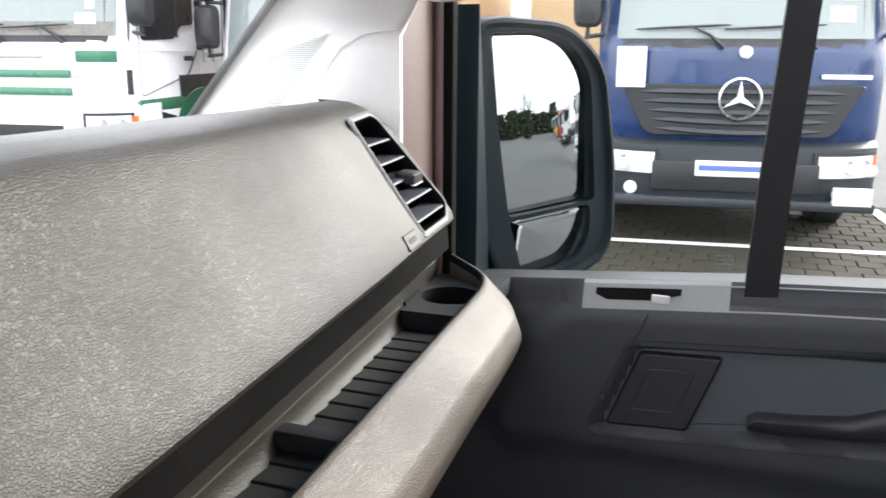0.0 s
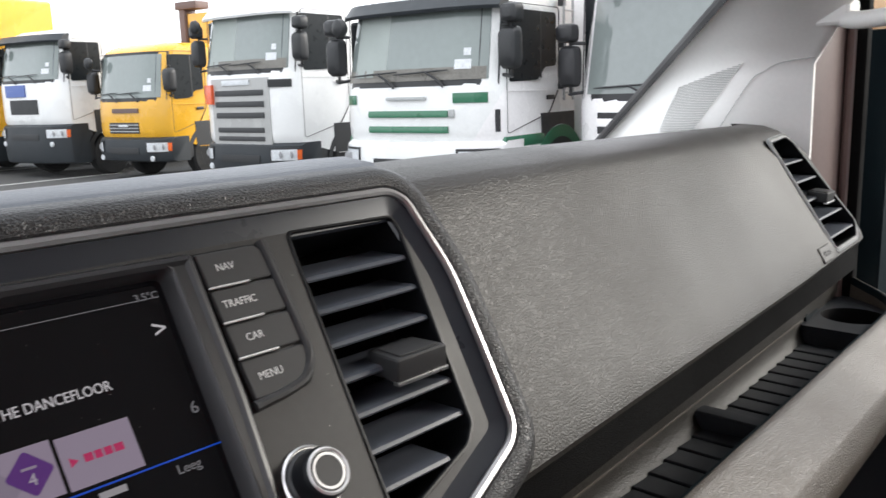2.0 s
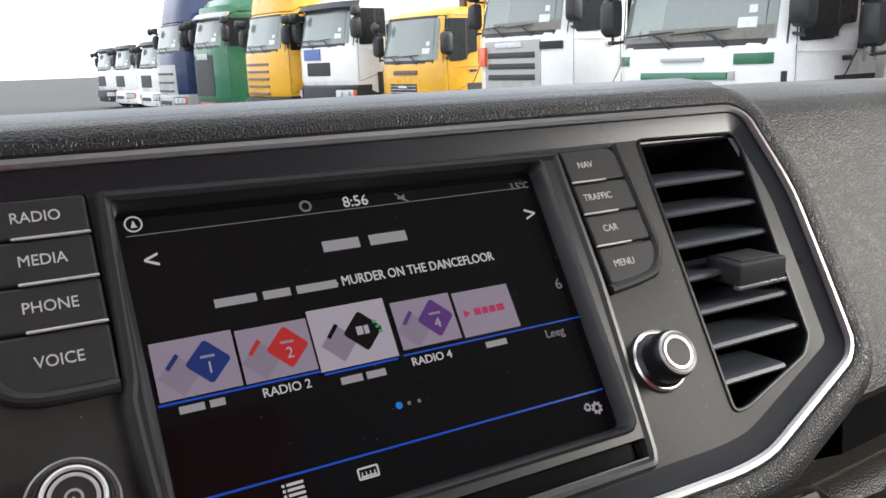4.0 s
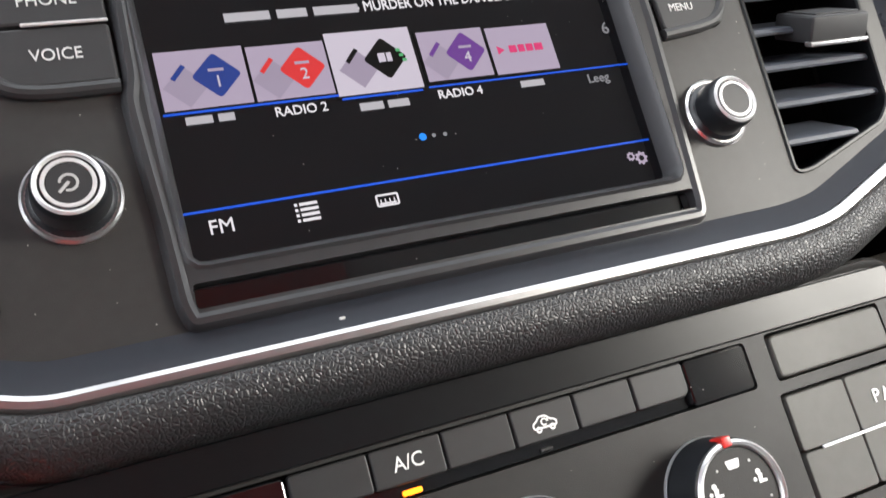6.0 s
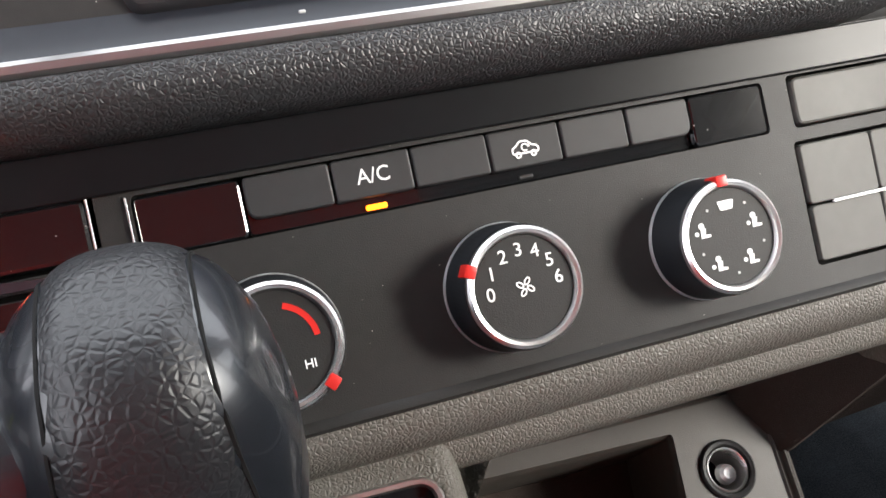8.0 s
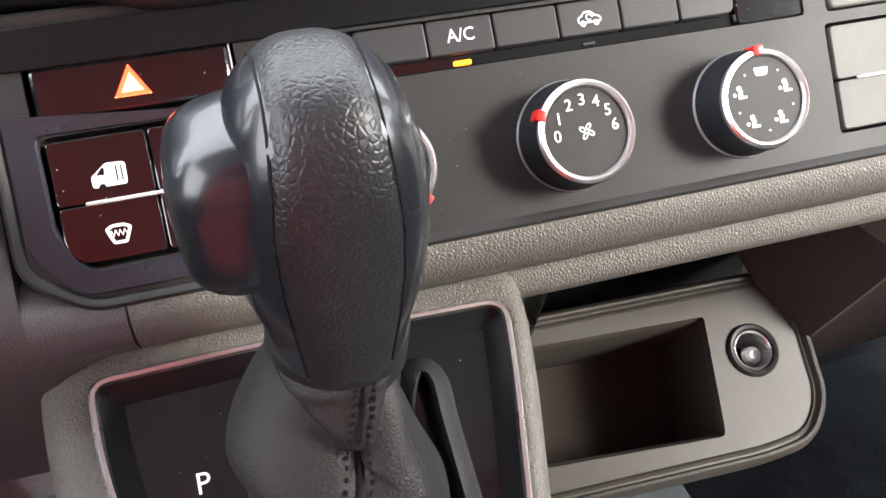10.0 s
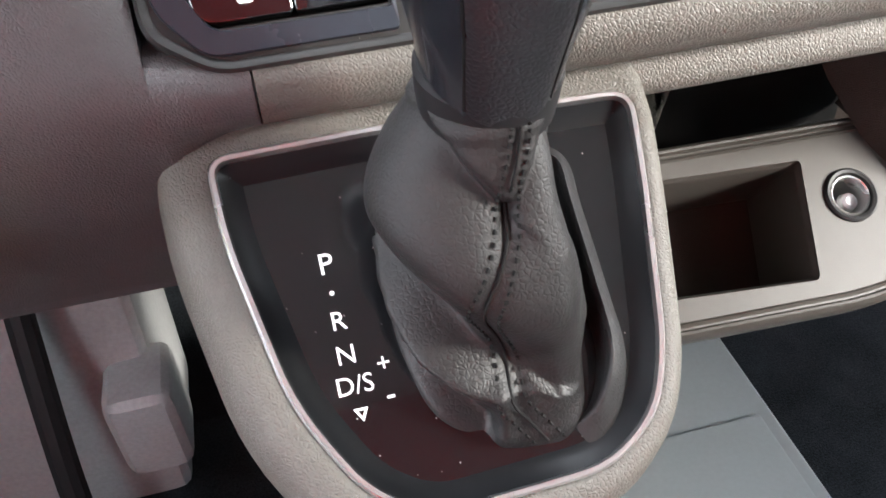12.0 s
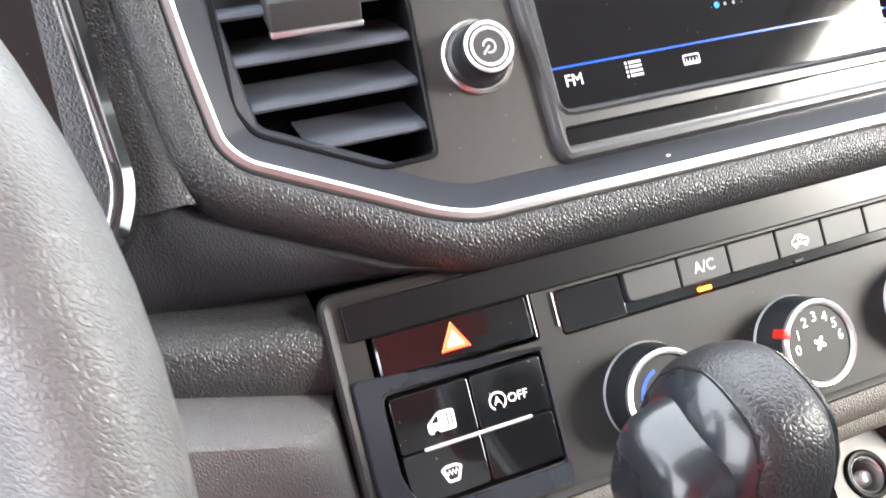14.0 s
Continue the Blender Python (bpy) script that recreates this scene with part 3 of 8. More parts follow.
KNEE = [(0.05, 1.5340), (-0.0170, 1.5340), (-0.0400, 1.5342), (-0.0432, 1.5325), (-0.0450, 1.5280), (-0.0495, 1.5150), (-0.0545, 1.5020), (-0.0590, 1.4920)] + KNEE_END[8:]
bm = bmesh.new()
along_x([(x, [((y * f + g * (1 - f)) + s, (z * f + h * (1 - f)) + rise(x, 0.34) * min(1.0, max(0.0, (z - 1.45) / 0.07))) for (y, z), (g, h) in zip(KNEE, KNEE_END)]) for x, s, f in ((-0.85, 0.014, 1), (-0.6, 0.008, 1), (-0.336, 0.002, 1), (-0.30, 0.001, 1), (-0.225, 0.0, 1), (-0.2150, 0.0, 0.93), (-0.2070, 0.0, 0.68), (-0.2015, 0.0, 0.30), (-0.1985, 0.0, 0))], bm)
part("knee_panel", bm, M_KNEE, dashboard, "mauve-taupe knee panel", smooth=30)

# taupe band under the climate panel
band = [(0.03, 1.493), (-0.052, 1.4925), (-0.0600, 1.490), (-0.0642, 1.484), (-0.0625, 1.474), (-0.0560, 1.4662), (-0.0500, 1.4628), (-0.0478, 1.4612), (-0.0505, 1.4580), (-0.0530, 1.4525), (-0.0520, 1.4475), (-0.0465, 1.4442), (-0.034, 1.4435), (0.03, 1.444)]
turnb = [(0.03, 1.4945), (-0.050, 1.4945), (-0.0580, 1.4920), (-0.0622, 1.4830), (-0.0618, 1.4730), (-0.0592, 1.4660), (-0.0565, 1.4600), (-0.0528, 1.4525), (-0.0490, 1.4450), (-0.0455, 1.4380), (-0.0378, 1.4250), (-0.0300, 1.4120), (-0.022, 1.40), (0.03, 1.400)]
bm = bmesh.new()
along_x([(-0.1985, turnb), (-0.1900, [(a[0] * 0.6 + b[0] * 0.4, a[1] * 0.6 + b[1] * 0.4) for a, b in zip(turnb, band)]), (-0.1800, [(a[0] * 0.15 + b[0] * 0.85, a[1] * 0.15 + b[1] * 0.85) for a, b in zip(turnb, band)]), (-0.1672, band)], bm)
part("band_end", bm, M_KNEE, dashboard, smooth=50)
bm = bmesh.new()
def bow(x):
    return 0.10 * max(0, x - 0.16) ** 1.5
along_x([(x, [(y + bow(x), z) for y, z in band]) for x in (-0.1664, 0.0, 0.10, 0.16, 0.205)], bm)
part("lower_band", bm, M_TAUPE, dashboard, "taupe lower dash band", smooth=50)
bm = bmesh.new()
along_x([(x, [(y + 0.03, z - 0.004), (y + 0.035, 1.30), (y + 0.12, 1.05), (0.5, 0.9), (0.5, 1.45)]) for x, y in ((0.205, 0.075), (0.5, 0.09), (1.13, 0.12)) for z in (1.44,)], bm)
part("glovebox_front", bm, M_LOWER, dashboard, "lower panel in taupe darkened for shade")
bm = bmesh.new()
inner, outer = [(0.130, 0.10, 1.444), (0.140, 0.085, 1.40), (0.155, 0.06, 1.36), (0.172, 0.04, 1.33), (0.188, 0.016, 1.311)], [(0.262, -0.020, 1.444), (0.250, -0.018, 1.420), (0.232, -0.010, 1.385), (0.211, 0.001, 1.345), (0.1900, 0.010, 1.3105)]
sheet = []
for a, b in zip(inner, outer):
    a, b = Vector(a), Vector(b)
    sheet.append([a, a.lerp(b, 0.35) + Vector((-0.002, 0, 0)), a.lerp(b, 0.7) + Vector((-0.002, 0, 0)), a.lerp(b, 0.93), b, b + Vector((0.006, 0.001, 0)), b + Vector((0.009, 0.008, 0)), Vector((b.x + 0.012, 0.10, b.z))])
loft(bm, sheet, closed=False)
part("niche_wall", bm, M_LOWER, dashboard, "side wall of the niche in taupe darkened for shade", smooth=60)
bm = box(-0.20, 0.21, 0.10, 0.5, 1.24, 1.56, 0.01)
part("dash_core", bm, M_DARK, dashboard)

# padded roll round the centre fascia
CH = [(-0.2045, 0.1590), (-0.2135, 0.1535), (-0.2255, 0.108), (-0.2215, 0.060), (-0.2175, 0.0285), (-0.2110, 0.0205), (-0.1500, -0.0095), (-0.1360, -0.0138), (0.130, -0.0138), (0.1500, -0.0115), (0.2215, 0.0165), (0.2290, 0.0245), (0.2335, 0.060), (0.2385, 0.108), (0.2315, 0.1520), (0.2225, 0.1582)]
CHR = rounded(CH, 0.012, 4)
bm = ringed(CHR, [(-0.003, 0.000), (0.0018, 0.0025), (0.003, 0.0048), (0.007, 0.0062), (0.012, 0.0052), (0.017, 0.001), (0.0195, -0.005), (0.020, -0.012), (0.016, -0.022)])
part("fascia_roll", bm, M_PADROLL, dashboard, "soft grained roll round the fascia", FM)

# ---- centre fascia ----
fascia = thing("centre_fascia", (0, 0, 1.6), "matt black plastic fascia with a bright chrome outline", "fascia")
bm = ringed(CHR, [(-0.0026, 0.0010), (-0.0022, 0.0042), (-0.0008, 0.0052), (0.0012, 0.0050), (0.0022, 0.0036), (0.0024, 0.001)])
part("chrome_outline", bm, M_TRIMLINE, fascia, "bright satin chrome line", FM)
inner = offset(CHR, -0.0026)
part("sloped_band", ringed(inner, [(0, 0.0030), (-0.0035, 0.0016), (-0.0115, -0.0006), (-0.0125, -0.002)]), M_BAND, fascia, "satin black inner band, sky's blue put in its colour", FM)
VENT_R = rounded([(0.1440, 0.0102), (0.1520, 0.0105), (0.1985, 0.0250), (0.2070, 0.0330), (0.2210, 0.1380), (0.2185, 0.1447), (0.1545, 0.1458)], 0.003, 3)
VENT_L = rounded([(-0.1440, 0.0115), (-0.1360, 0.146), (-0.2035, 0.1450), (-0.2075, 0.1405), (-0.2095, 0.0405), (-0.2050, 0.0310), (-0.1640, 0.0110)], 0.003, 3)
BEZ = rounded([(-0.0955, -0.0022), (0.0918, -0.0016), (0.0942, 0.0040), (0.0958, 0.0210), (0.0976, 0.0410), (0.1010, 0.0800), (0.1030, 0.1440), (-0.0965, 0.1465), (-0.0986, 0.0790), (-0.1006, 0.0715), (-0.1000, 0.0560), (-0.0985, 0.0300), (-0.0977, 0.0050)], 0.003, 3)
plate_out = offset(CHR, -0.0120)
part("fascia_plate", holed(plate_out, [VENT_R, VENT_L, BEZ], -0.012, 0.0), M_FASCIA, fascia, "finely grained dusty black plate", FM)


def air_vent(name, outline, m, v0, v1, count, tab_row, tab_u, label, group):
    """A louvred vent set in an opening of that outline."""
    th = thing(name, label=label, category="air vent", group=group, m=m @ Matrix.Translation((sum(p[0] for p in outline) / len(outline), v0, -0.02)))
    bm = ringed(outline, [(0.0014, 0.0002), (0.0010, 0.0008), (0.0, 0.0008), (-0.0006, 0.0), (-0.0008, -0.03)])
    part("vent_frame", bm, M_STRIP, th, "satin black rim", m)
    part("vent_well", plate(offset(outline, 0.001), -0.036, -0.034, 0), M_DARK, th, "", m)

    def span(v):
        xs = []
        for (x1, y1), (x2, y2) in zip(outline, outline[1:] + outline[:1]):
            if (y1 - v) * (y2 - v) < 0:
                xs.append(x1 + (x2 - x1) * (v - y1) / (y2 - y1))
        return min(xs), max(xs)

    for i in range(count):
        v = v0 + (v1 - v0) * i / (count - 1)
        a, b = span(v)
        a, b = a + 0.001, b - 0.001
        bm = bmesh.new()
        # cross-section of a blade, thick at its front edge and sinking inwards
        sec = [(-0.0012, -0.0042), (-0.0020, -0.0028), (-0.0014, -0.0018), (0.0004, -0.0020), (0.0016, -0.0034), (0.0138, -0.0225), (0.0124, -0.0235)]
        cut = 0.006 if (i == 0 and outline is VENT_R) else 0
        loft(bm, [[(x, v + dv, dw) for dv, dw in sec] for x in (a, b - cut)], cap0=True, cap1=True)
        part("louvre", bm, M_SLAT, th, "", m, smooth=0)
        if i == tab_row:
            def tab_box(s0, s1, t0, t1, half, bev):
                b = box(-half, half, t0, t1, s0, s1, bev, 3)
                for q in b.verts:
                    x, tt, ss = q.co
                    taper = 1.0 - 0.12 * max(0.0, (0.006 - ss) / 0.018)
                    q.co = Vector((tab_u + x * taper, v + 0.001 + tt * 0.83 - ss * 0.56, -0.003 + tt * 0.56 + ss * 0.83))
                return b
            tab = part("tab", tab_box(-0.010, 0.0130, -0.0062, 0.0052, 0.0165, 0.0020), M_BUTTON, th, "thumb tab", m)
            part("tab_pad", tab_box(-0.007, 0.0105, 0.0050, 0.0060, 0.0125, 0.0006), M_BUTTON, tab, "raised thumb pad", m)
            part("tab_edge", tab_box(0.0095, 0.0136, -0.0074, -0.0054, 0.0165, 0.0006), M_CHROME, tab, "bright lower edge", m)
    return th


air_vent("air_vent", VENT_R, FM, 0.0235, 0.1230, 7, 3, 0.1890, "black louvred dash vent beside the display", "centre vents")
air_vent("air_vent", VENT_L, FM, 0.0235, 0.1230, 7, 3, -0.1760, "black louvred dash vent beside the steering wheel", "centre vents")

# passenger vent at the dash's end
pv = air_vent("passenger_air_vent", PV, PM, -0.0560, 0.0370, 5, 2, 0.112, "black louvred vent with a silver rim at the dash end", "")
bm = ringed(PV, [(0.0062, -0.002), (0.0060, 0.0004), (0.0052, 0.0008), (0.0040, -0.0003), (0.0026, -0.0006), (0.0019, 0.0010), (0.0009, 0.0010), (0.0, -0.004)])
part("vent_surround", bm, M_PLATEGREY, pv, "satin silver rim", PM)

# ---- display unit ----
unit = thing("infotainment_unit", (0, 0.05, 1.66), "black touch-screen radio unit with lit station tiles", "car radio")
DISP = rounded([(-0.0895, 0.0190), (0.0860, 0.0185), (0.0895, 0.1385), (-0.0905, 0.1410)], 0.003, 3)
bm = holed(offset(BEZ, -0.0006), [offset(DISP, 0.0040), rect(-0.0925, 0.0905, 0.0036, 0.0112, 0.0015)], -0.012, 0.0022)
part("bezel", bm, M_BEZEL, unit, "soft-edged black bezel", FM)
part("bezel_edge", ringed(BEZ, [(0.0010, -0.0015), (0.0002, 0.0016), (-0.0012, 0.0034), (-0.0030, 0.0036), (-0.0046, 0.0022)]), M_BEZEL, unit, "", FM)
part("bezel_slope", ringed(DISP, [(0.0042, 0.0022), (0.0030, 0.0030), (0.0012, 0.0006), (0.0, -0.0066)]), M_BEZEL, unit, "", FM)
part("disc_slot", plate(rect(-0.0925, 0.0905, 0.0036, 0.0112, 0.0015), -0.010, -0.0022, 0.0006), M_GLOSS, unit, "glossy black strip under the screen", FM)
SM = FM @ Matrix.Translation((0, 0, -0.006))
screen = part("screen", plate(offset(DISP, 0.001), -0.003, 0.0, 0), M_SCREEN, unit, "lit dark touch screen with dust on it", SM)


def flat(name, outline, material, w=0.0004, label="", m=SM, parent=screen):
    bm = bmesh.new()
    bm.faces.new([bm.verts.new((x, y, w)) for x, y in outline])
    return part(name, bm, material, parent, label, m, smooth=0)


def quad(cx, cy, hx, hy, turn=0):
    c, s = math.cos(radians(turn)), math.sin(radians(turn))
    return [(cx + x * c - y * s, cy + x * s + y * c) for x, y in ((-hx, -hy), (hx, -hy), (hx, hy), (-hx, hy))]


TILES = ((-0.0742, 0.0799, 0.0142, 0.0104, M_STILE, M_SNAVY), (-0.0455, 0.0794, 0.0134, 0.0100, M_STILE, M_SRED), (-0.0155, 0.0798, 0.0158, 0.0120, M_STILEON, M_SBLACK),
         (0.0158, 0.0792, 0.0131, 0.0098, M_STILE, M_SPURPLE), (0.0437, 0.0786, 0.0134, 0.0096, M_STILE, None))
for i, (cx, cy, hx, hy, tm, dm) in enumerate(TILES):
    flat("tile_shadow", quad(cx, cy, hx + 0.0008, hy + 0.0008), M_SDIM if False else M_SBLACK, 0.0003)
    flat("station_tile", quad(cx, cy, hx, hy), tm, 0.0005)
    if dm:
        flat("tile_shade", quad(cx - 0.006, cy - 0.0025, 0.0052, 0.0052, 45), M_SSHADE, 0.0007)
        flat("tile_diamond", rounded(quad(cx + 0.0042, cy + 0.0004, 0.0058, 0.0058, 45), 0.0015, 3), dm, 0.0009)
        bars(screen, SM, cx - 0.0078, cy + 0.0024, 0.0009, [0.0062], 0.0022, 0.001, dm, 48, "tile_mark")
        if i == 2:
            for k in range(3):
                flat("tile_glitch", quad(cx + 0.0095 + 0.0008 * k, cy + 0.003 - 0.002 * k, 0.0008, 0.0006), M_SGREEN, 0.0011)
            bars(screen, SM, cx + 0.004, cy + 0.0006, 0.0011, [0.0026, 0.0018], 0.0046, 0.0006, M_STILEON, 0, "tile_mark")
        else:
            bars(screen, SM, cx + 0.0042, cy + 0.0022, 0.0011, [0.0050], 0.0012, 0.001, M_STILE, 0, "tile_mark")
            word("124"[(0, 1, 1, 2)[i]], screen, SM, cx + 0.0044, cy - 0.0020, 0.0010, 0.0058, M_STILEON)
    else:
        bars(screen, SM, cx + 0.0012, cy, 0.0009, [0.0030, 0.0026, 0.0028, 0.0034], 0.0040, 0.0008, M_SPINK, 0, "tile_mark")
        flat("tile_arrow", [(cx - 0.0108, cy - 0.0018), (cx - 0.0078, cy), (cx - 0.0108, cy + 0.0018)], M_SPINK, 0.0009)
for cx, v0, v1, on in ((-0.0742, 0.0688, 0.0686, 1), (-0.0455, 0.0686, 0.0684, 1), (-0.0155, 0.0670, 0.0668, 1)):
    flat("tile_line", quad(cx, 0.0684 if cx < -0.02 else 0.0668, 0.0150, 0.0004), M_SBLUE)
flat("tile_line", quad(0.045, 0.0674, 0.0430, 0.00035), M_SBLUE)
flat("menu_line", quad(-0.003, 0.0352, 0.0880, 0.0004), M_SBLUE)
flat("status_line", quad(-0.001, 0.1312, 0.0870, 0.0002), M_SDIM)
bars(screen, SM, 0.0008, 0.1165, 0.0004, [0.0155, 0.0165], 0.0062, 0.0045, M_SBAR, 0, "station_name")
bars(screen, SM, -0.0396, 0.1008, 0.0004, [0.0155, 0.0105, 0.0163], 0.0044, 0.0025, M_SBAR, 0, "song_line")
word("- MURDER ON THE DANCEFLOOR", screen, SM, 0.0195, 0.1012, 0.0004, 0.0056, M_SWHITE, 0.84)
word("8:56", screen, SM, 0.0017, 0.1343, 0.0004, 0.0066, M_SWHITE)
word("3.5°C", screen, SM, 0.0815, 0.1322, 0.0004, 0.0044, M_SDIM)
word("<", screen, SM, -0.0812, 0.1206, 0.0004, 0.0105, M_SWHITE)
word(">", screen, SM, 0.0818, 0.1175, 0.0004, 0.0105, M_SWHITE)
word("6", screen, SM, 0.0828, 0.0835, 0.0004, 0.0070, M_SDIM)
word("Leeg", screen, SM, 0.0721, 0.0630, 0.0004, 0.0052, M_SDIM)
word("RADIO 2", screen, SM, -0.0452, 0.0649, 0.0004, 0.0047, M_SWHITE)
word("RADIO 4", screen, SM, 0.0134, 0.0640, 0.0004, 0.0046, M_SWHITE)
bars(screen, SM, -0.0751, 0.0655, 0.0004, [0.0085, 0.0052], 0.0036, 0.0018, M_SBAR, 0, "station_label")
bars(screen, SM, -0.0160, 0.0630, 0.0004, [0.0085, 0.0078], 0.0038, 0.0018, M_SBAR, 0, "station_label")
bars(screen, SM, 0.0432, 0.0642, 0.0004, [0.0098], 0.0034, 0.0018, M_SBAR, 0, "station_label")
word("FM", screen, SM, -0.0793, 0.0294, 0.0004, 0.0066, M_SWHITE)
flat("page_dot", circle(-0.0057, 0.0493, 0.0014, 16), M_SDOT)
flat("page_dot", circle(-0.0015, 0.0493, 0.0008, 12), M_SDIM)
flat("page_dot", circle(0.0028, 0.0492, 0.0008, 12), M_SDIM)
for k in range(4):
    flat("list_icon", quad(-0.0510, 0.0323 - 0.0018 * k, 0.0030, 0.0005), M_SWHITE)
    flat("list_icon", quad(-0.0552, 0.0323 - 0.0018 * k, 0.0005, 0.0005), M_SWHITE)
bm = ringed(rect(-0.0285, -0.0203, 0.0268, 0.0312, 0.0008), [(0, 0.0004), (-0.0007, 0.0004)])
part("tuner_icon", bm, M_SWHITE, screen, "", SM)
flat("tuner_icon", quad(-0.0244, 0.0279, 0.0030, 0.0003), M_SWHITE)
for k in range(4):
    flat("tuner_icon", quad(-0.0268 + 0.0016 * k, 0.0287, 0.0002, 0.0008), M_SWHITE)


def cog(cx, cy, r):
    pts = []
    for k in range(32):
        rr = r * (1.0 if k % 4 < 2 else 0.78)
        a = 2 * math.pi * k / 32
        pts.append((cx + rr * math.cos(a), cy + rr * math.sin(a)))
    bm = bmesh.new()
    loft(bm, [[(x, y, 0.0004) for x, y in pts], [(cx + (x - cx) * 0.45, cy + (y - cy) * 0.45, 0.0004) for x, y in pts]])
    part("settings_icon", bm, M_STILE, screen, "", SM, smooth=0)


cog(0.0790, 0.0284, 0.0028)
cog(0.0746, 0.0296, 0.0019)
part("guide_icon", ringed(circle(-0.0847, 0.1358, 0.0032, 28), [(0, 0.0004), (-0.0006, 0.0004)]), M_SWHITE, screen, "", SM)
flat("guide_icon", [(-0.0858, 0.1344), (-0.0836, 0.1344), (-0.0847, 0.1374)], M_SWHITE)
part("globe_icon", ringed(circle(-0.0197, 0.1348, 0.0026, 24), [(0, 0.0004), (-0.0010, 0.0004)]), M_SDIM, screen, "", SM)
flat("mute_icon", [(0.0205, 0.1328), (0.0222, 0.1328), (0.0240, 0.1314), (0.0240, 0.1352), (0.0222, 0.1340), (0.0205, 0.1340)], M_SDIM)
flat("mute_icon", quad(0.0226, 0.1334, 0.0036, 0.0003, -38), M_SDIM)

# keys beside the screen
def key_block(side, names, u_in, u_out, vs, vbot, vtop):
    for i, name in enumerate(names):
        t, b = (vtop if i == 0 else vs[i - 1]) - 0.0004, (vs[i] if i < 3 else vbot) + 0.0004
        pts = [(u_in, b), (u_in, t), (u_out, t), (u_out, b)]
        r = [0.0018, 0.0018, 0.006 if i == 0 else 0.0018, 0.0095 if i == 3 else 0.0018]
        out = rounded(pts, r, 5)
        key = part("key", plate(out, -0.002, 0.0022, 0.0010), M_BUTTON, unit, f"black {name} key", FM)
        mid = (u_in + u_out) / 2 + (0.0005 if side < 0 else -0.003)
        word(name, key, FM, mid + (0.0015 if side < 0 else -0.0015), (t + b) / 2 + 0.0002, 0.0022, 0.0056 if side < 0 else 0.0047, M_KEYPRINT, 0.92)
        if i < 3:
            a0, a1 = (-0.1245, -0.0998) if side < 0 else (0.1040, 0.1238)
            part("key_line", box(a0, a1, b - 0.0006, b + 0.0004, 0.0018, 0.0030, 0.0003, 1), M_BRIGHT, key, "thin chrome line", FM)


key_block(-1, ("RADIO", "MEDIA", "PHONE", "VOICE"), -0.0998, -0.1365, (0.1313, 0.1150, 0.0986), 0.0780, 0.1465)
key_block(1, ("NAV", "TRAFFIC", "CAR", "MENU"), 0.1038, 0.1360, (0.1264, 0.1104, 0.0945), 0.0762, 0.1435)
for side, vb, vt, a, b in ((-1, 0.0780, 0.1465, -0.0992, -0.1372), (1, 0.0762, 0.1435, 0.1032, 0.1368)):
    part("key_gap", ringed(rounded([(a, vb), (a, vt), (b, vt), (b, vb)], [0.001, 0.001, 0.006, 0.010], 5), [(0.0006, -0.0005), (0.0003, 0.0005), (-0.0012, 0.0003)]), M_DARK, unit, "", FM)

for pts in ([(-0.1378, 0.147), (-0.1380, 0.125), (-0.1380, 0.100), (-0.1368, 0.0880), (-0.1320, 0.0800), (-0.1220, 0.0770), (-0.1000, 0.0768)], [(0.1376, 0.1440), (0.1378, 0.120), (0.1378, 0.100), (0.1368, 0.0880), (0.1310, 0.0800), (0.1220, 0.0768), (0.1030, 0.0745)]):
    part("key_surround", tube([FM @ Vector((p.x, p.y, 0.0012)) for p in smoothpath([(x, y, 0) for x, y in pts], 5)], 0.0024, 10), M_BUTTON, unit, "rounded lip round the keys")


def dial(u, v, name, label):
    k = part(name, turned(u, v, [(0.0140, 0.0), (0.0140, 0.0014), (0.0132, 0.0022), (0.0126, 0.0018)]), M_CHROME, unit, label, FM)
    bm = bmesh.new()
    n = 96
    rings = []
    for r, h in ((0.0126, 0.0012), (0.0118, 0.0026), (0.0108, 0.0034), (0.0105, 0.0105), (0.0102, 0.0122), (0.0096, 0.0132)):
        rings.append([(u + (r + (0.00018 if (i % 2 and h < 0.009) else 0)) * math.cos(2 * math.pi * i / n), v + (r + (0.00018 if (i % 2 and h < 0.009) else 0)) * math.sin(2 * math.pi * i / n), h) for i in range(n)])
    loft(bm, rings, cap1=True)
    part("grip", bm, M_GRIP, k, "ribbed black grip", FM)
    part("cap_ring", ringed(circle(u, v, 0.0094, 48), [(0.0003, 0.0122), (0.0, 0.0134), (-0.0007, 0.0140), (-0.0012, 0.0136), (-0.0015, 0.0130)]), M_BRIGHT, k, "bright outer ring", FM)
    part("cap_groove", turned(u, v, [(0.0080, 0.0124), (0.0079, 0.0130)]), M_DARK, k, "", FM)
    part("cap_ring", ringed(circle(u, v, 0.0074, 48), [(0, 0.0128), (-0.0002, 0.0137), (-0.0012, 0.0137), (-0.0014, 0.0130)]), M_BRIGHT, k, "bright inner ring", FM)
    part("cap", turned(u, v, [(0.0061, 0.0128), (0.0060, 0.0134)]), M_BUTTON, k, "", FM)
    return k


DU, DV = -0.1194, 0.0435
kl = dial(DU, DV, "volume_dial", "round black dial with a chrome ring")
bm = bmesh.new()
arc = circle(DU, DV, 0.0027, 20, -115, 175)
loft(bm, [[(x, y, 0.0136) for x, y in arc], [(DU + (x - DU) * 0.72, DV + (y - DV) * 0.72, 0.0136) for x, y in arc]], closed=False)
plate(quad(DU - 0.0013, DV - 0.0012, 0.0020, 0.0004, 45), 0.0134, 0.0137, 0, bm)
part("power_mark", bm, M_PRINT, kl, "", FM)
dial(0.1145, 0.0395, "tuning_dial", "round black dial with a chrome ring")
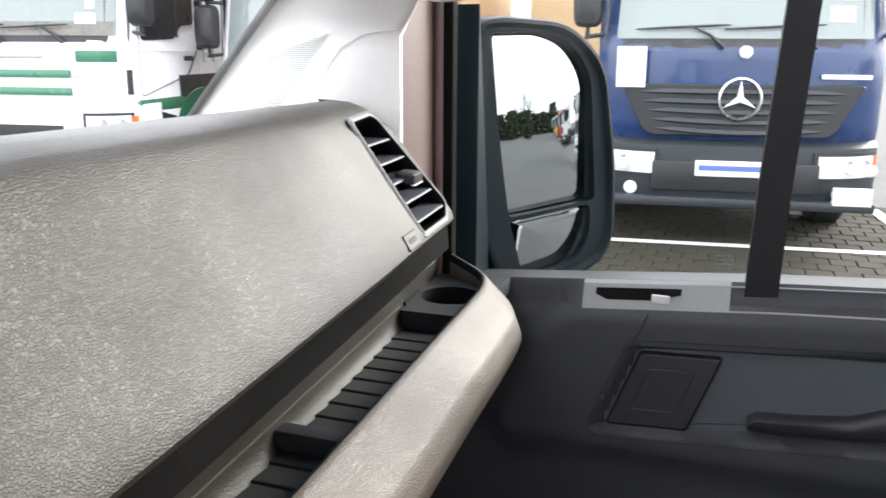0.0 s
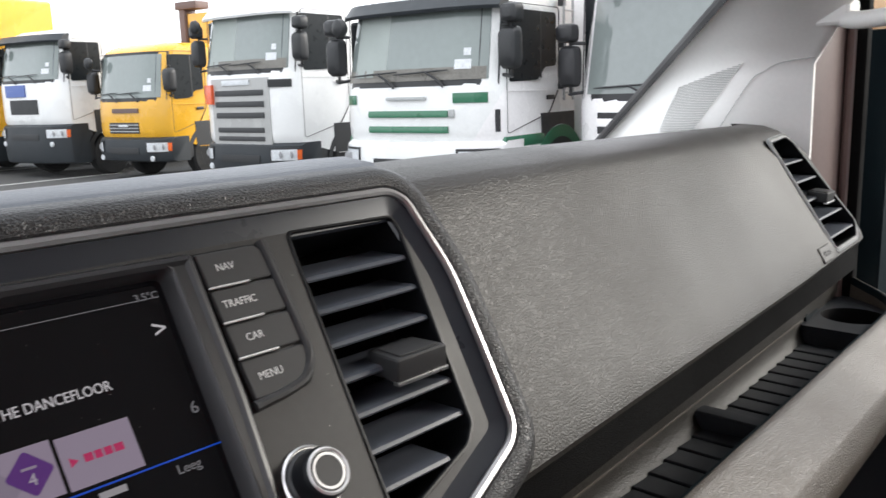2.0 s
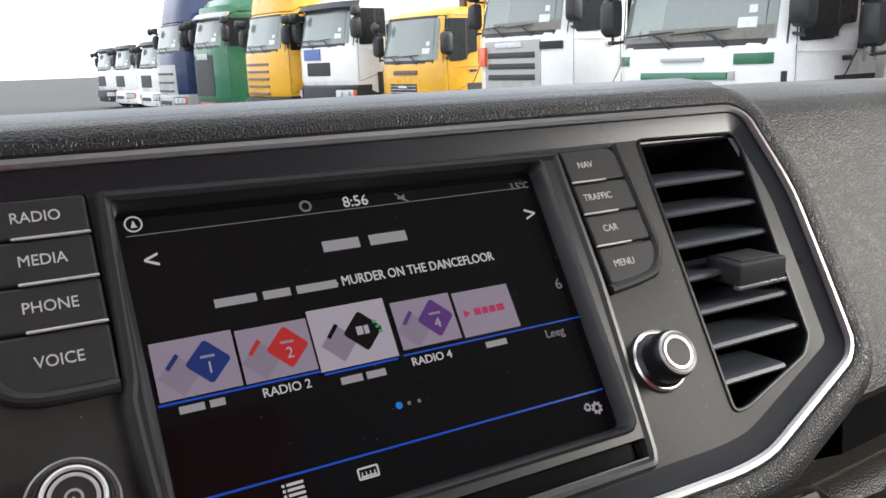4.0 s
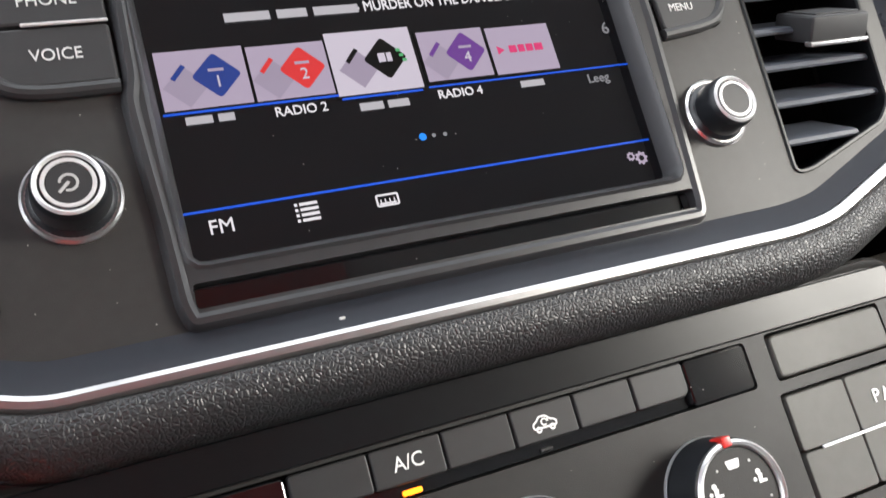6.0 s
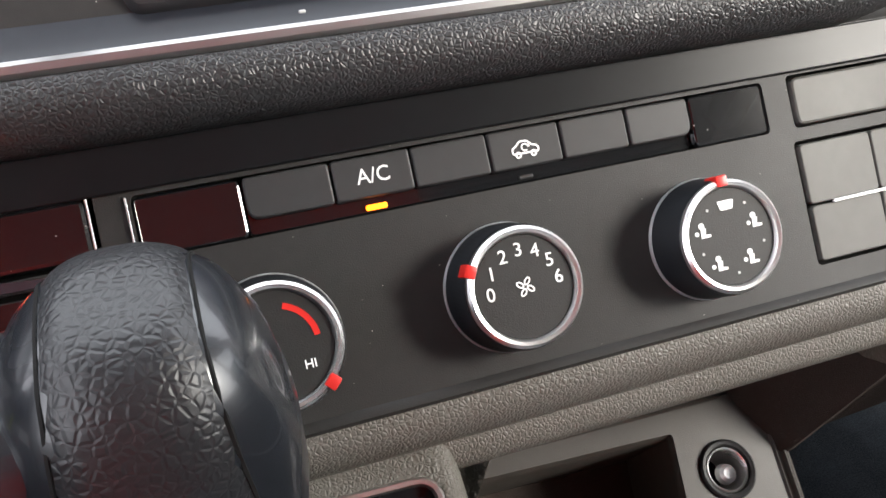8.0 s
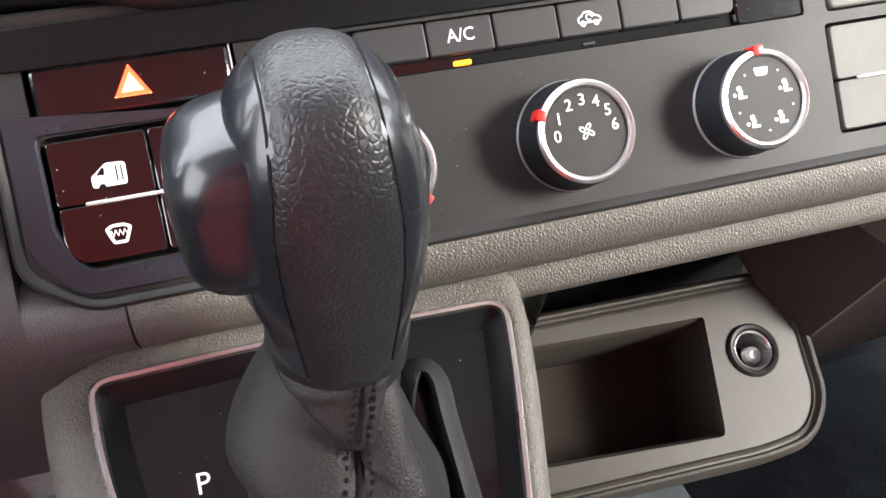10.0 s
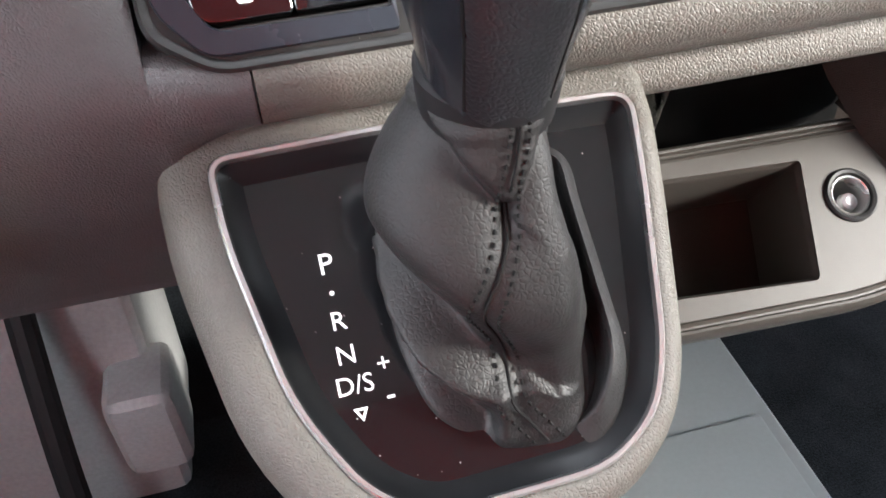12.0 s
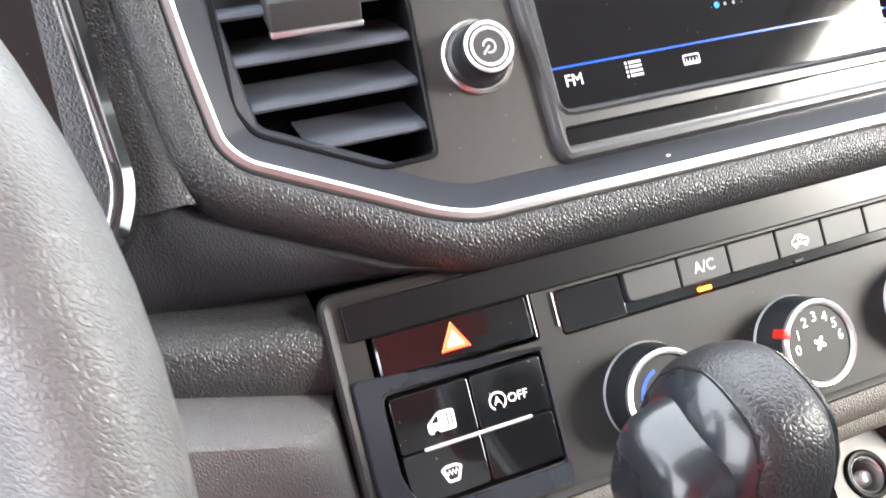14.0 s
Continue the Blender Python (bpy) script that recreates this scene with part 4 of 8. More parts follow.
# a crumb and a scratch on the fascia's edge
part("crumb", box(-0.0525, -0.0505, -0.0085, -0.0075, 0.001, 0.0022, 0.0003, 1), M_LIGHTGREY, fascia, "pale crumb", FM)


# ---- climate panel ----
climate = thing("climate_control_panel", (0, -0.03, 1.53), "matt black heater panel with three round knobs", "heater controls")
HP = rounded([(-0.1935, -0.0620), (-0.1760, -0.0742), (0.170, -0.0742), (0.186, -0.062), (0.186, 0.010), (0.176, 0.0162), (-0.1925, 0.0162), (-0.1935, 0.0150)], 0.006, 4)
part("panel", holed(HP, [rect(-0.1835, -0.1170, -0.0165, 0.0036, 0.002), rect(-0.1075, 0.1005, -0.0178, 0.0002, 0.002), rect(0.1105, 0.1715, -0.0178, 0.0008, 0.002), rect(-0.1825, -0.1180, -0.0636, -0.0200, 0.004), rect(0.1085, 0.1715, -0.0660, -0.0222, 0.002)], -0.014, 0.0), M_PANEL, climate, "black finely grained plate", HM)
part("panel_back", plate(offset(HP, -0.002), -0.02, -0.010, 0), M_DARK, climate, "", HM)
inner_f = rounded([(-0.1825, -0.0500), (-0.1760, -0.0640), (-0.1188, -0.0640), (-0.1188, -0.0198), (-0.1825, -0.0198)], [0.004, 0.005, 0.002, 0.002, 0.003], 4)
outer_f = rounded([(-0.1925, -0.0560), (-0.1790, -0.0722), (-0.1176, -0.0722), (-0.1176, -0.0188), (-0.1925, -0.0120)], [0.006, 0.006, 0.002, 0.002, 0.003], 4)
bm = bmesh.new()
loft(bm, [[(x, y, 0.0003) for x, y in outer_f], [(x * 0.94 + a * 0.06, y * 0.94 + b * 0.06, 0.0016) for (x, y), (a, b) in zip(outer_f, inner_f)], [(x * 0.1 + a * 0.9, y * 0.1 + b * 0.9, 0.0010) for (x, y), (a, b) in zip(outer_f, inner_f)], [(a, b, -0.0004) for a, b in inner_f], [(a, b, -0.006) for a, b in inner_f]])
part("switch_frame", bm, M_BAND, climate, "satin bevel beside the switches", HM)
part("panel_edge", ringed(HP, [(0.004, -0.004), (0.0035, 0.0006), (0.0022, 0.0018), (0.0006, 0.0012), (-0.0006, 0.0002)]), M_PANEL, climate, "satin black edge", HM)
part("lip_shadow_strip", plate(rect(-0.190, 0.182, 0.0015, 0.0150, 0.002), 0.0004, 0.0018, 0.0006), M_STRIP, climate, "smooth black strip", HM)
def sub_ring(cx, cy, r0, r1, a0, a1, w):
    bm = bmesh.new()
    p, q = circle(cx, cy, r0, 28, a0, a1), circle(cx, cy, r1, 28, a0, a1)
    loft(bm, [[(x, y, w) for x, y in p], [(x, y, w) for x, y in q]], closed=False)
    return bm


# row of keys
part("key_row_end", plate(rect(-0.1072, -0.0775, -0.0175, -0.0003, 0.002), -0.006, -0.0006, 0.0008), M_GLOSS, climate, "glossy black blank", HM)
part("key_row_end", plate(rect(0.0712, 0.1002, -0.0175, -0.0003, 0.002), -0.006, -0.0004, 0.0008), M_GLOSS, climate, "glossy black blank", HM)
part("key_row_base", plate(rect(-0.0775, 0.0712, -0.0175, -0.0003, 0.002), -0.008, -0.0030, 0.0006), M_GLOSS, climate, "", HM)
EDGES = (-0.0770, -0.0512, -0.0264, -0.0015, 0.0232, 0.0470, 0.0706)
for i in range(6):
    a, b = EDGES[i] + 0.0003, EDGES[i + 1] - 0.0003
    r = [0.0012] * 4
    if i == 0:
        r = [0.004, 0.0012, 0.0012, 0.0015]
    if i == 5:
        r = [0.0012, 0.004, 0.0015, 0.0012]
    out = rounded([(a, -0.0128), (b, -0.0128), (b, -0.0004), (a, -0.0004)], r, 4)
    key = part("key", plate(out, -0.006, 0.0004, 0.0007), M_BUTTON, climate, "", HM)
    if i == 1:
        word("A/C", key, HM, -0.0388, -0.0066, 0.0004, 0.0066, M_WHITE, 0.95)
        part("key_light", box(-0.0424, -0.0358, -0.0166, -0.0149, -0.0035, -0.0018, 0.0004, 1), M_AMBER, key, "amber key light", HM)
    if i == 3:
        car = rounded([(0.0058, -0.0088), (0.0150, -0.0088), (0.0153, -0.0072), (0.0142, -0.0062), (0.0130, -0.0060), (0.0114, -0.0044), (0.0086, -0.0044), (0.0074, -0.0058), (0.0058, -0.0066)], 0.0010, 4)
        part("car_symbol", ringed(car, [(0, 0.0007), (-0.0006, 0.0007)]), M_WHITE, key, "recirculation symbol", HM)
        for cx in (0.0078, 0.0130):
            part("car_symbol", ringed(circle(cx, -0.0089, 0.0011, 14), [(0, 0.0008), (-0.0006, 0.0008)]), M_WHITE, key, "", HM)
        part("car_symbol", sub_ring(0.0104, -0.0067, 0.0013, 0.0008, 20, 310, 0.0007), M_WHITE, key, "", HM)
        part("car_symbol", plate([(0.0114, -0.0068), (0.0122, -0.0066), (0.0117, -0.0056)], 0.0005, 0.0007, 0), M_WHITE, key, "", HM)
        part("key_light", box(0.0076, 0.0126, -0.0164, -0.0150, -0.0035, -0.0022, 0.0004, 1), M_BUTTON, key, "", HM)
part("blank_pad", plate(rect(0.1116, 0.1702, -0.0170, -0.0002, 0.003), -0.006, 0.0008, 0.0010), M_PADSIL, climate, "glossy blank pad, the window's sheen put in its grey", HM)


def heater_knob(u, v, lean, marker, label):
    """A stubby round knob; lean: how far its foot stands aside of its face."""
    k = part("knob", turned(u - lean, v, [(0.0204, -0.001), (0.0204, 0.0008), (0.0201, 0.0013), (0.0196, 0.0010)]), M_SILVER, climate, label, HM)
    bm = bmesh.new()
    n, rings = 150, []
    for r, h in ((0.0199, 0.0004), (0.0199, 0.0030), (0.0192, 0.0046), (0.0190, 0.0125), (0.0184, 0.0139), (0.0157, 0.0133)):
        f = lean * (1 - min(1.0, h / 0.0145))
        rings.append([(u - f + (r - (0.00028 if (i % 2 and 0.004 < h < 0.0135) else 0)) * math.cos(2 * math.pi * i / n), v + (r - (0.00028 if (i % 2 and 0.004 < h < 0.0135) else 0)) * math.sin(2 * math.pi * i / n), h) for i in range(n)])
    loft(bm, rings, cap1=True)
    part("grip", bm, M_GRIP, k, "ribbed black grip", HM)
    part("rim", ringed(circle(u, v, 0.0182, 56), [(0.0002, 0.0131), (-0.0001, 0.0151), (-0.0010, 0.0159), (-0.0020, 0.0156), (-0.0026, 0.0145), (-0.0028, 0.0135)]), M_CHROME, k, "bright chrome rim", HM)
    part("cap", turned(u, v, [(0.0156, 0.0139), (0.0153, 0.0143)]), M_PANEL, k, "", HM)
    bm = box(-0.0020, 0.0020, 0.0160, 0.0196, 0.0095, 0.0162, 0.0006, 2)
    part("marker", bm, M_RED, k, "red pointer", HM @ Matrix.Translation((u, v, 0)) @ pose(0, 0, 0, 0, 0, marker - 90))
    return k


fan = heater_knob(-0.0041, -0.0483, 0.0008, 154, "fan speed knob, set to nought")
FU, FV = -0.0041, -0.0483
for ch, a in zip("0123456", (182, 150, 118, 90, 62, 34, 4)):
    word(ch, fan, HM, FU + 0.0110 * math.cos(radians(a)), FV + 0.0110 * math.sin(radians(a)), 0.0144, 0.0058, M_WHITE)
for k in range(4):
    a = radians(50 + 90 * k)
    c, s_ = math.cos(a), math.sin(a)
    petal = [(0.0017 + 0.0014 * math.cos(q), 0.0004 + 0.0009 * math.sin(q)) for q in (2 * math.pi * j / 14 for j in range(14))]
    bm = ringed([(FU + x * c - y * s_, FV + x * s_ + y * c) for x, y in petal], [(0, 0.0146), (-0.00045, 0.0146)])
    part("fan_symbol", bm, M_WHITE, fan, "", HM)
AU, AV = 0.0674, -0.0478
air = heater_knob(AU, AV, 0.0010, 92, "air direction knob")
for k in range(5):
    a = radians(90 - 72 * k)
    cx, cy = AU + 0.0100 * math.cos(a), AV + 0.0100 * math.sin(a)
    if k == 0:
        part("air_symbol", plate(rounded([(cx - 0.0022, cy - 0.0014), (cx + 0.0022, cy - 0.0014), (cx + 0.0030, cy + 0.0016), (cx - 0.0030, cy + 0.0016)], 0.0006), 0.0142, 0.0145, 0), M_WHITE, air, "", HM)
    else:
        bm = turned(cx - 0.0006, cy + 0.0020, [(0.0010, 0.0142), (0.0010, 0.0145)], 12)
        plate([(cx - 0.0012, cy - 0.0018), (cx + 0.0022, cy - 0.0018), (cx + 0.0022, cy - 0.0010), (cx + 0.0004, cy - 0.0008), (cx + 0.0008, cy + 0.0012), (cx - 0.0010, cy + 0.0012)], 0.0142, 0.0145, 0, bm)
        turned(cx - 0.0026, cy - 0.0002, [(0.0007, 0.0142), (0.0007, 0.0145)], 10, bm)
        part("air_symbol", bm, M_WHITE, air, "", HM)
    b = radians(54 - 72 * k)
    part("air_dot", turned(AU + 0.0118 * math.cos(b), AV + 0.0118 * math.sin(b), [(0.0005, 0.0142), (0.0005, 0.0145)], 8), M_PRINT, air, "", HM)
TU, TV = -0.0774, -0.0488
temp = heater_knob(TU, TV, 0.0, -45, "temperature knob turned to hot")
part("heat_arc", sub_ring(TU, TV, 0.0104, 0.0121, 5, 72, 0.0145), M_RED, temp, "red hot arc", HM)
part("cold_arc", sub_ring(TU, TV, 0.0104, 0.0121, 108, 175, 0.0145), M_BLUE, temp, "blue cold arc", HM)
word("HI", temp, HM, TU + 0.0078, TV - 0.0065, 0.0144, 0.0036, M_WHITE)

# hazard switch and switch blocks
haz = thing("hazard_switch", (-0.15, -0.02, 1.55), "lit hazard warning switch, red triangle on black", "switch")
part("switch_face", plate(rect(-0.1815, -0.1190, -0.0150, 0.0020, 0.002), -0.008, 0.0006, 0.0014), M_GLOSS, haz, "", HM)
tri = [(-0.1568, -0.0108), (-0.1452, -0.0108), (-0.1510, -0.0006)]
part("triangle_fill", plate(tri, 0.0005, 0.0008, 0), M_HAZIN, haz, "glowing pale core", HM)
part("triangle", ringed(rounded(tri, 0.0008), [(0, 0.0010), (-0.0013, 0.0010)]), M_HAZ, haz, "glowing red triangle", HM)
part("bright_edge", box(-0.1189, -0.1183, -0.0150, 0.0022, 0.0, 0.0012, 0.0002, 1), M_CHROME, haz, "", HM)
part("bright_edge", box(-0.1089, -0.1083, -0.0135, 0.0000, 0.0, 0.0012, 0.0002, 1), M_CHROME, climate, "", HM)


def switch_block(name, u0, um, u1, v0, vm, v1, label, cut):
    th = thing(name, label=label, category="switch", group="dash switch blocks", m=HM @ Matrix.Translation(((u0 + u1) / 2, (v0 + v1) / 2, 0)))
    made = []
    for a, b in ((u0, um), (um, u1)):
        for c, d in ((vm, v1), (v0, vm)):
            r = [0.0018] * 4
            if cut and a == u0 and c == v0:
                r[0] = 0.009
            out = rounded([(a + 0.0003, c + 0.0003), (b - 0.0003, c + 0.0003), (b - 0.0003, d - 0.0003), (a + 0.0003, d - 0.0003)], r, 4)
            made.append(part("switch", plate(out, -0.008, 0.0006, 0.0005), M_GLOSS if cut else M_PADSIL, th, "", HM))
    part("line", box(u0 + 0.009, u1 - 0.009, vm - 0.0006, vm + 0.0006, 0.0004, 0.0018, 0.0004, 1), M_BRIGHT, th, "thin bright line", HM)
    return th, made


sl, made = switch_block("switch_block", -0.1812, -0.1497, -0.1195, -0.0622, -0.0430, -0.0215, "black switch block with van and windscreen symbols", True)
van = rounded([(-0.1690, -0.0384), (-0.1582, -0.0384), (-0.1580, -0.0312), (-0.1640, -0.0308), (-0.1672, -0.0334), (-0.1690, -0.0346)], 0.0011, 4)
part("van_symbol", plate(van, 0.0006, 0.0010, 0), M_WHITE, made[0], "white van symbol", HM)
part("van_symbol", plate(circle(-0.1660, -0.0384, 0.0011, 14), 0.0010, 0.0012, 0), M_DARK, made[0], "", HM)
part("van_symbol", plate(rounded([(-0.1674, -0.0346), (-0.1648, -0.0346), (-0.1646, -0.0322), (-0.1654, -0.0322)], 0.0004, 3), 0.0010, 0.0012, 0), M_DARK, made[0], "", HM)
for k in range(2):
    part("van_symbol", plate(quad(-0.1610 + 0.0016 * k, -0.0346, 0.0002, 0.0026), 0.0010, 0.0012, 0), M_DARK, made[0], "", HM)
scr = rounded([(-0.1662, -0.0572), (-0.1618, -0.0572), (-0.1597, -0.0520), (-0.1620, -0.0507), (-0.1660, -0.0507), (-0.1683, -0.0520)], 0.0008, 3)
part("screen_heat_symbol", ringed(scr, [(0, 0.0009), (-0.0010, 0.0009)]), M_WHITE, made[1], "heated windscreen symbol", HM)
wave = [(-0.1668 + 0.0056 * k / 20, -0.0536 + 0.0008 * math.sin(k * 1.25)) for k in range(21)]
bm = bmesh.new()
loft(bm, [[(x, y + e, 0.0009) for x, y in wave] for e in (-0.0004, 0.0004)], closed=False)
part("screen_heat_symbol", bm, M_WHITE, made[1], "", HM, smooth=0)
part("stop_start_symbol", sub_ring(-0.1404, -0.0338, 0.0036, 0.0029, -60, 240, 0.0009), M_WHITE, made[2], "", HM)
word("A", made[2], HM, -0.1404, -0.0338, 0.0008, 0.0044, M_WHITE)
word("OFF", made[2], HM, -0.1322, -0.0342, 0.0008, 0.0048, M_WHITE)
sr, made = switch_block("switch_block", 0.1098, 0.1400, 0.1702, -0.0650, -0.0450, -0.0232, "switch block with parking and lamp symbols, window sheen in its grey", False)
word("P", made[2], HM, 0.1530, -0.0340, 0.0008, 0.0075, M_WHITE)
part("parking_symbol", plate([(0.1562, -0.0366), (0.1598, -0.0366), (0.1598, -0.0340), (0.1580, -0.0312)], 0.0007, 0.0010, 0), M_WHITE, made[2], "", HM)
bm = plate(circle(0.1555, -0.0538, 0.0026, 12, 0, 180), 0.0007, 0.0010, 0)
for k in range(5):
    a = radians(200 + 35 * k)
    plate(quad(0.1555 + 0.0042 * math.cos(a), -0.0538 + 0.0042 * math.sin(a), 0.0013, 0.0004, 200 + 35 * k), 0.0007, 0.0010, 0, bm)
part("lamp_symbol", bm, M_WHITE, made[3], "", HM)

# ---- selector console ----
console = thing("selector_console", (-0.11, -0.11, 1.3), "taupe plastic console below the heater panel with a bright-rimmed black plate", "centre console")
GC = rounded([(-0.1870, 0.0415), (-0.1860, 0.0130), (-0.1747, -0.0457), (-0.1575, -0.0760), (-0.1385, -0.0885), (-0.0790, -0.0868), (-0.0590, -0.0735), (-0.0500, -0.0523), (-0.0385, 0.0091), (-0.0345, 0.0395), (-0.1300, 0.0425)], [0.007, 0.02, 0.02, 0.012, 0.012, 0.012, 0.012, 0.02, 0.02, 0.009, 0.01], 5)
part("plate", plate(offset(GC, -0.001), -0.012, -0.0045, 0), M_PLATEBLACK, console, "glossy black plate", GM)
part("plate_rim", ringed(GC, [(-0.0005, 0.0), (-0.0022, -0.0012), (-0.0050, -0.0032), (-0.0080, -0.0043), (-0.0095, -0.0046)]), M_STRIP, console, "", GM)
part("chrome_frame", ringed(GC, [(0.0016, -0.002), (0.0015, 0.0012), (0.0006, 0.0022), (-0.0008, 0.0020), (-0.0014, -0.001)]), M_CHROME, console, "bright chrome frame", GM)
bm = bmesh.new()
rings = []
for d, h in ((0.0012, -0.003), (0.0015, 0.0006), (0.0032, 0.0014), (0.0075, 0.0010), (0.0115, -0.0008), (0.0150, -0.0045), (0.0175, -0.0100), (0.0195, -0.0200), (0.0215, -0.060), (0.0180, -0.130)):
    ring = []
    for (x, y), (gx, gy) in zip(offset(GC, d), GC):
        wide = 1.0 + 0.12 * min(1, max(-3.2, (-0.11 - gx) / 0.06)) if gx < -0.11 else 1.0 - 0.36 * min(1.0, (gx + 0.11) / 0.05)
        px, py, ph = gx + (x - gx) * wide, gy + (y - gy) * wide, h
        # the back of the surround runs flush up to the crease of the dash band
        b = min(1.0, max(0.0, ((y - gy) / d - 0.10) / 0.70)) if gy > 0.0 else 0.0
        b = b * b * (3 - 2 * b)
        if b:
            reach = min(1.0, d / 0.0195)
            py = py * (1 - b) + b * (gy + 0.0185 * reach)
            ph = h if d > 0.02 else h * (1 - b) + b * min(h + 0.02 * reach, 0.0012)
        ring.append((px, py, ph))
    rings.append(ring)
loft(bm, rings)
part("console_body", bm, M_TAUPE, console, "taupe surround", GM, smooth=60)
fillet = rounded([(-0.045, 0.056), (-0.045, 0.0), (-0.0290, 0.0), (-0.0260, 0.022), (-0.0220, 0.0465), (-0.004, 0.0490), (-0.002, 0.056)], [0.001, 0.001, 0.01, 0.02, 0.0075, 0.003, 0.001], 8)
part("niche_corner", plate(fillet, -0.032, -0.0125, 0.0025), M_TAUPE, console, "rounded corner between band and surround", GM, smooth=60)
for text, u, v, s in (("P", -0.1557, -0.0005, 0.0105), ("R", -0.1555, -0.0205, 0.0090), ("N", -0.1553, -0.0322, 0.0090), ("D/S", -0.1545, -0.0425, 0.0087), ("+", -0.1438, -0.0375, 0.0085), ("-", -0.1437, -0.0477, 0.0105)):
    word(text, console, GM, u, v, -0.0044, s, M_WHITE)
part("printed_dot", turned(-0.1556, -0.0105, [(0.0008, -0.0045), (0.0008, -0.0042)], 12), M_WHITE, console, "", GM)
part("printed_arrow", ringed([(-0.1567, -0.0500), (-0.1518, -0.0500), (-0.1540, -0.0545)], [(0, -0.0042), (-0.0008, -0.0042)]), M_WHITE, console, "", GM)

# ---- gear selector ----
lever = thing("gear_selector", (-0.1, -0.11, 1.42), "black automatic gear lever with a leather boot", "gear lever")
n_ring, n_rows, boot_rings = 180, 110, []
top_c, base_c = Vector((-0.1055, -0.1085, 1.499)), GM @ Vector((-0.1005, -0.0300, -0.004))
base_out = [GM @ Vector((x, y, -0.004)) for x, y in rounded([(-0.1365, -0.0330), (-0.1330, -0.0560), (-0.1200, -0.0730), (-0.0900, -0.0755), (-0.0825, -0.0680), (-0.0800, -0.0520), (-0.0820, 0.0060), (-0.0880, 0.0200), (-0.1250, 0.0245), (-0.1360, 0.0100)], 0.008, 7)]


def resample(loop, n):
    pts = [Vector(p) for p in loop]
    d = [0]
    for a, b in zip(pts, pts[1:] + pts[:1]):
        d.append(d[-1] + (b - a).length)
    out = []
    for i in range(n):
        t = d[-1] * i / n
        k = max(j for j in range(len(pts)) if d[j] <= t + 1e-12)
        f = (t - d[k]) / max(1e-9, d[k + 1] - d[k])
        out.append(pts[k].lerp(pts[(k + 1) % len(pts)], f))
    return out


base_loop = resample(base_out, n_ring)
ang = [math.atan2(p.y - base_c.y, p.x - base_c.x) for p in base_loop]
def lump(a, mid, width):
    d = (a - mid + math.pi) % (2 * math.pi) - math.pi
    return math.exp(-(d / width) ** 2)


def level(table, t):
    """A smooth curve through a table of (t, value)."""
    for (t0, a), (t1, b) in zip(table, table[1:]):
        if t <= t1:
            f = (t - t0) / (t1 - t0)
            return a + (b - a) * f * f * (3 - 2 * f)
    return table[-1][1]


def along(a, t, line, over, under, sharp):
    """Nearness to a crease drawn on the boot by turns and heights, with its reach above and below the line."""
    best, side = 9.0, 0.0
    for turn in (0, -2 * math.pi, 2 * math.pi):
        p = Vector(((a + turn) * 0.030, t * 0.085))
        for q, r in zip(line, line[1:]):
            q, r = Vector((q[0] * 0.030, q[1] * 0.085)), Vector((r[0] * 0.030, r[1] * 0.085))
            f = max(0.0, min(1.0, (p - q).dot(r - q) / max(1e-9, (r - q).length_squared)))
            d = (p - q.lerp(r, f)).length
            if d < best:
                best, side = d, (r - q).cross(p - q)
    w = over if side > 0 else under
    return max(0.0, 1 - best / (1.7 * w)) ** 1.7 if sharp else math.exp(-(best / w) ** 2)


# folds: line of (turn, height), depth, reach above and below, sharp or soft
FOLDS = (
    ([(-3.1, 1.0), (-2.5, 0.93), (-2.0, 0.83), (-1.66, 0.75)], -0.0062, 0.0030, 0.0085, True),
    ([(-2.8, 0.74), (-2.4, 0.66), (-2.1, 0.60)], 0.0045, 0.012, 0.012, False),
    ([(-1.64, 0.75), (-1.15, 0.87), (-0.60, 0.99)], -0.0034, 0.0026, 0.0060, True),
    ([(-1.25, 0.50), (-1.10, 0.62), (-0.80, 0.74)], 0.0030, 0.013, 0.013, False),
    ([(-1.66, 0.75), (-1.96, 0.47), (-1.78, 0.22)], -0.0022, 0.0040, 0.0040, True),
    ([(-3.6, 0.42), (-2.9, 0.40), (-2.4, 0.35), (-1.95, 0.28), (-1.65, 0.22)], -0.0135, 0.0120, 0.0060, False),
    ([(-3.5, 0.29), (-2.8, 0.27), (-2.3, 0.23), (-1.85, 0.19), (-1.60, 0.17)], 0.0060, 0.0050, 0.0028, True),
    ([(-2.75, 0.14), (-2.35, 0.10), (-2.08, 0.06)], -0.0110, 0.0060, 0.0060, False),
    ([(-1.84, 0.20), (-1.82, 0.11), (-1.86, 0.05)], 0.0044, 0.0030, 0.0030, True),
    ([(-1.40, 0.16), (-1.10, 0.11), (-0.80, 0.08)], -0.0010, 0.0060, 0.0060, False),
    ([(-0.62, 0.14), (-0.70, 0.26), (-0.92, 0.45), (-1.10, 0.60)], 0.0016, 0.0060, 0.0080, True),
)
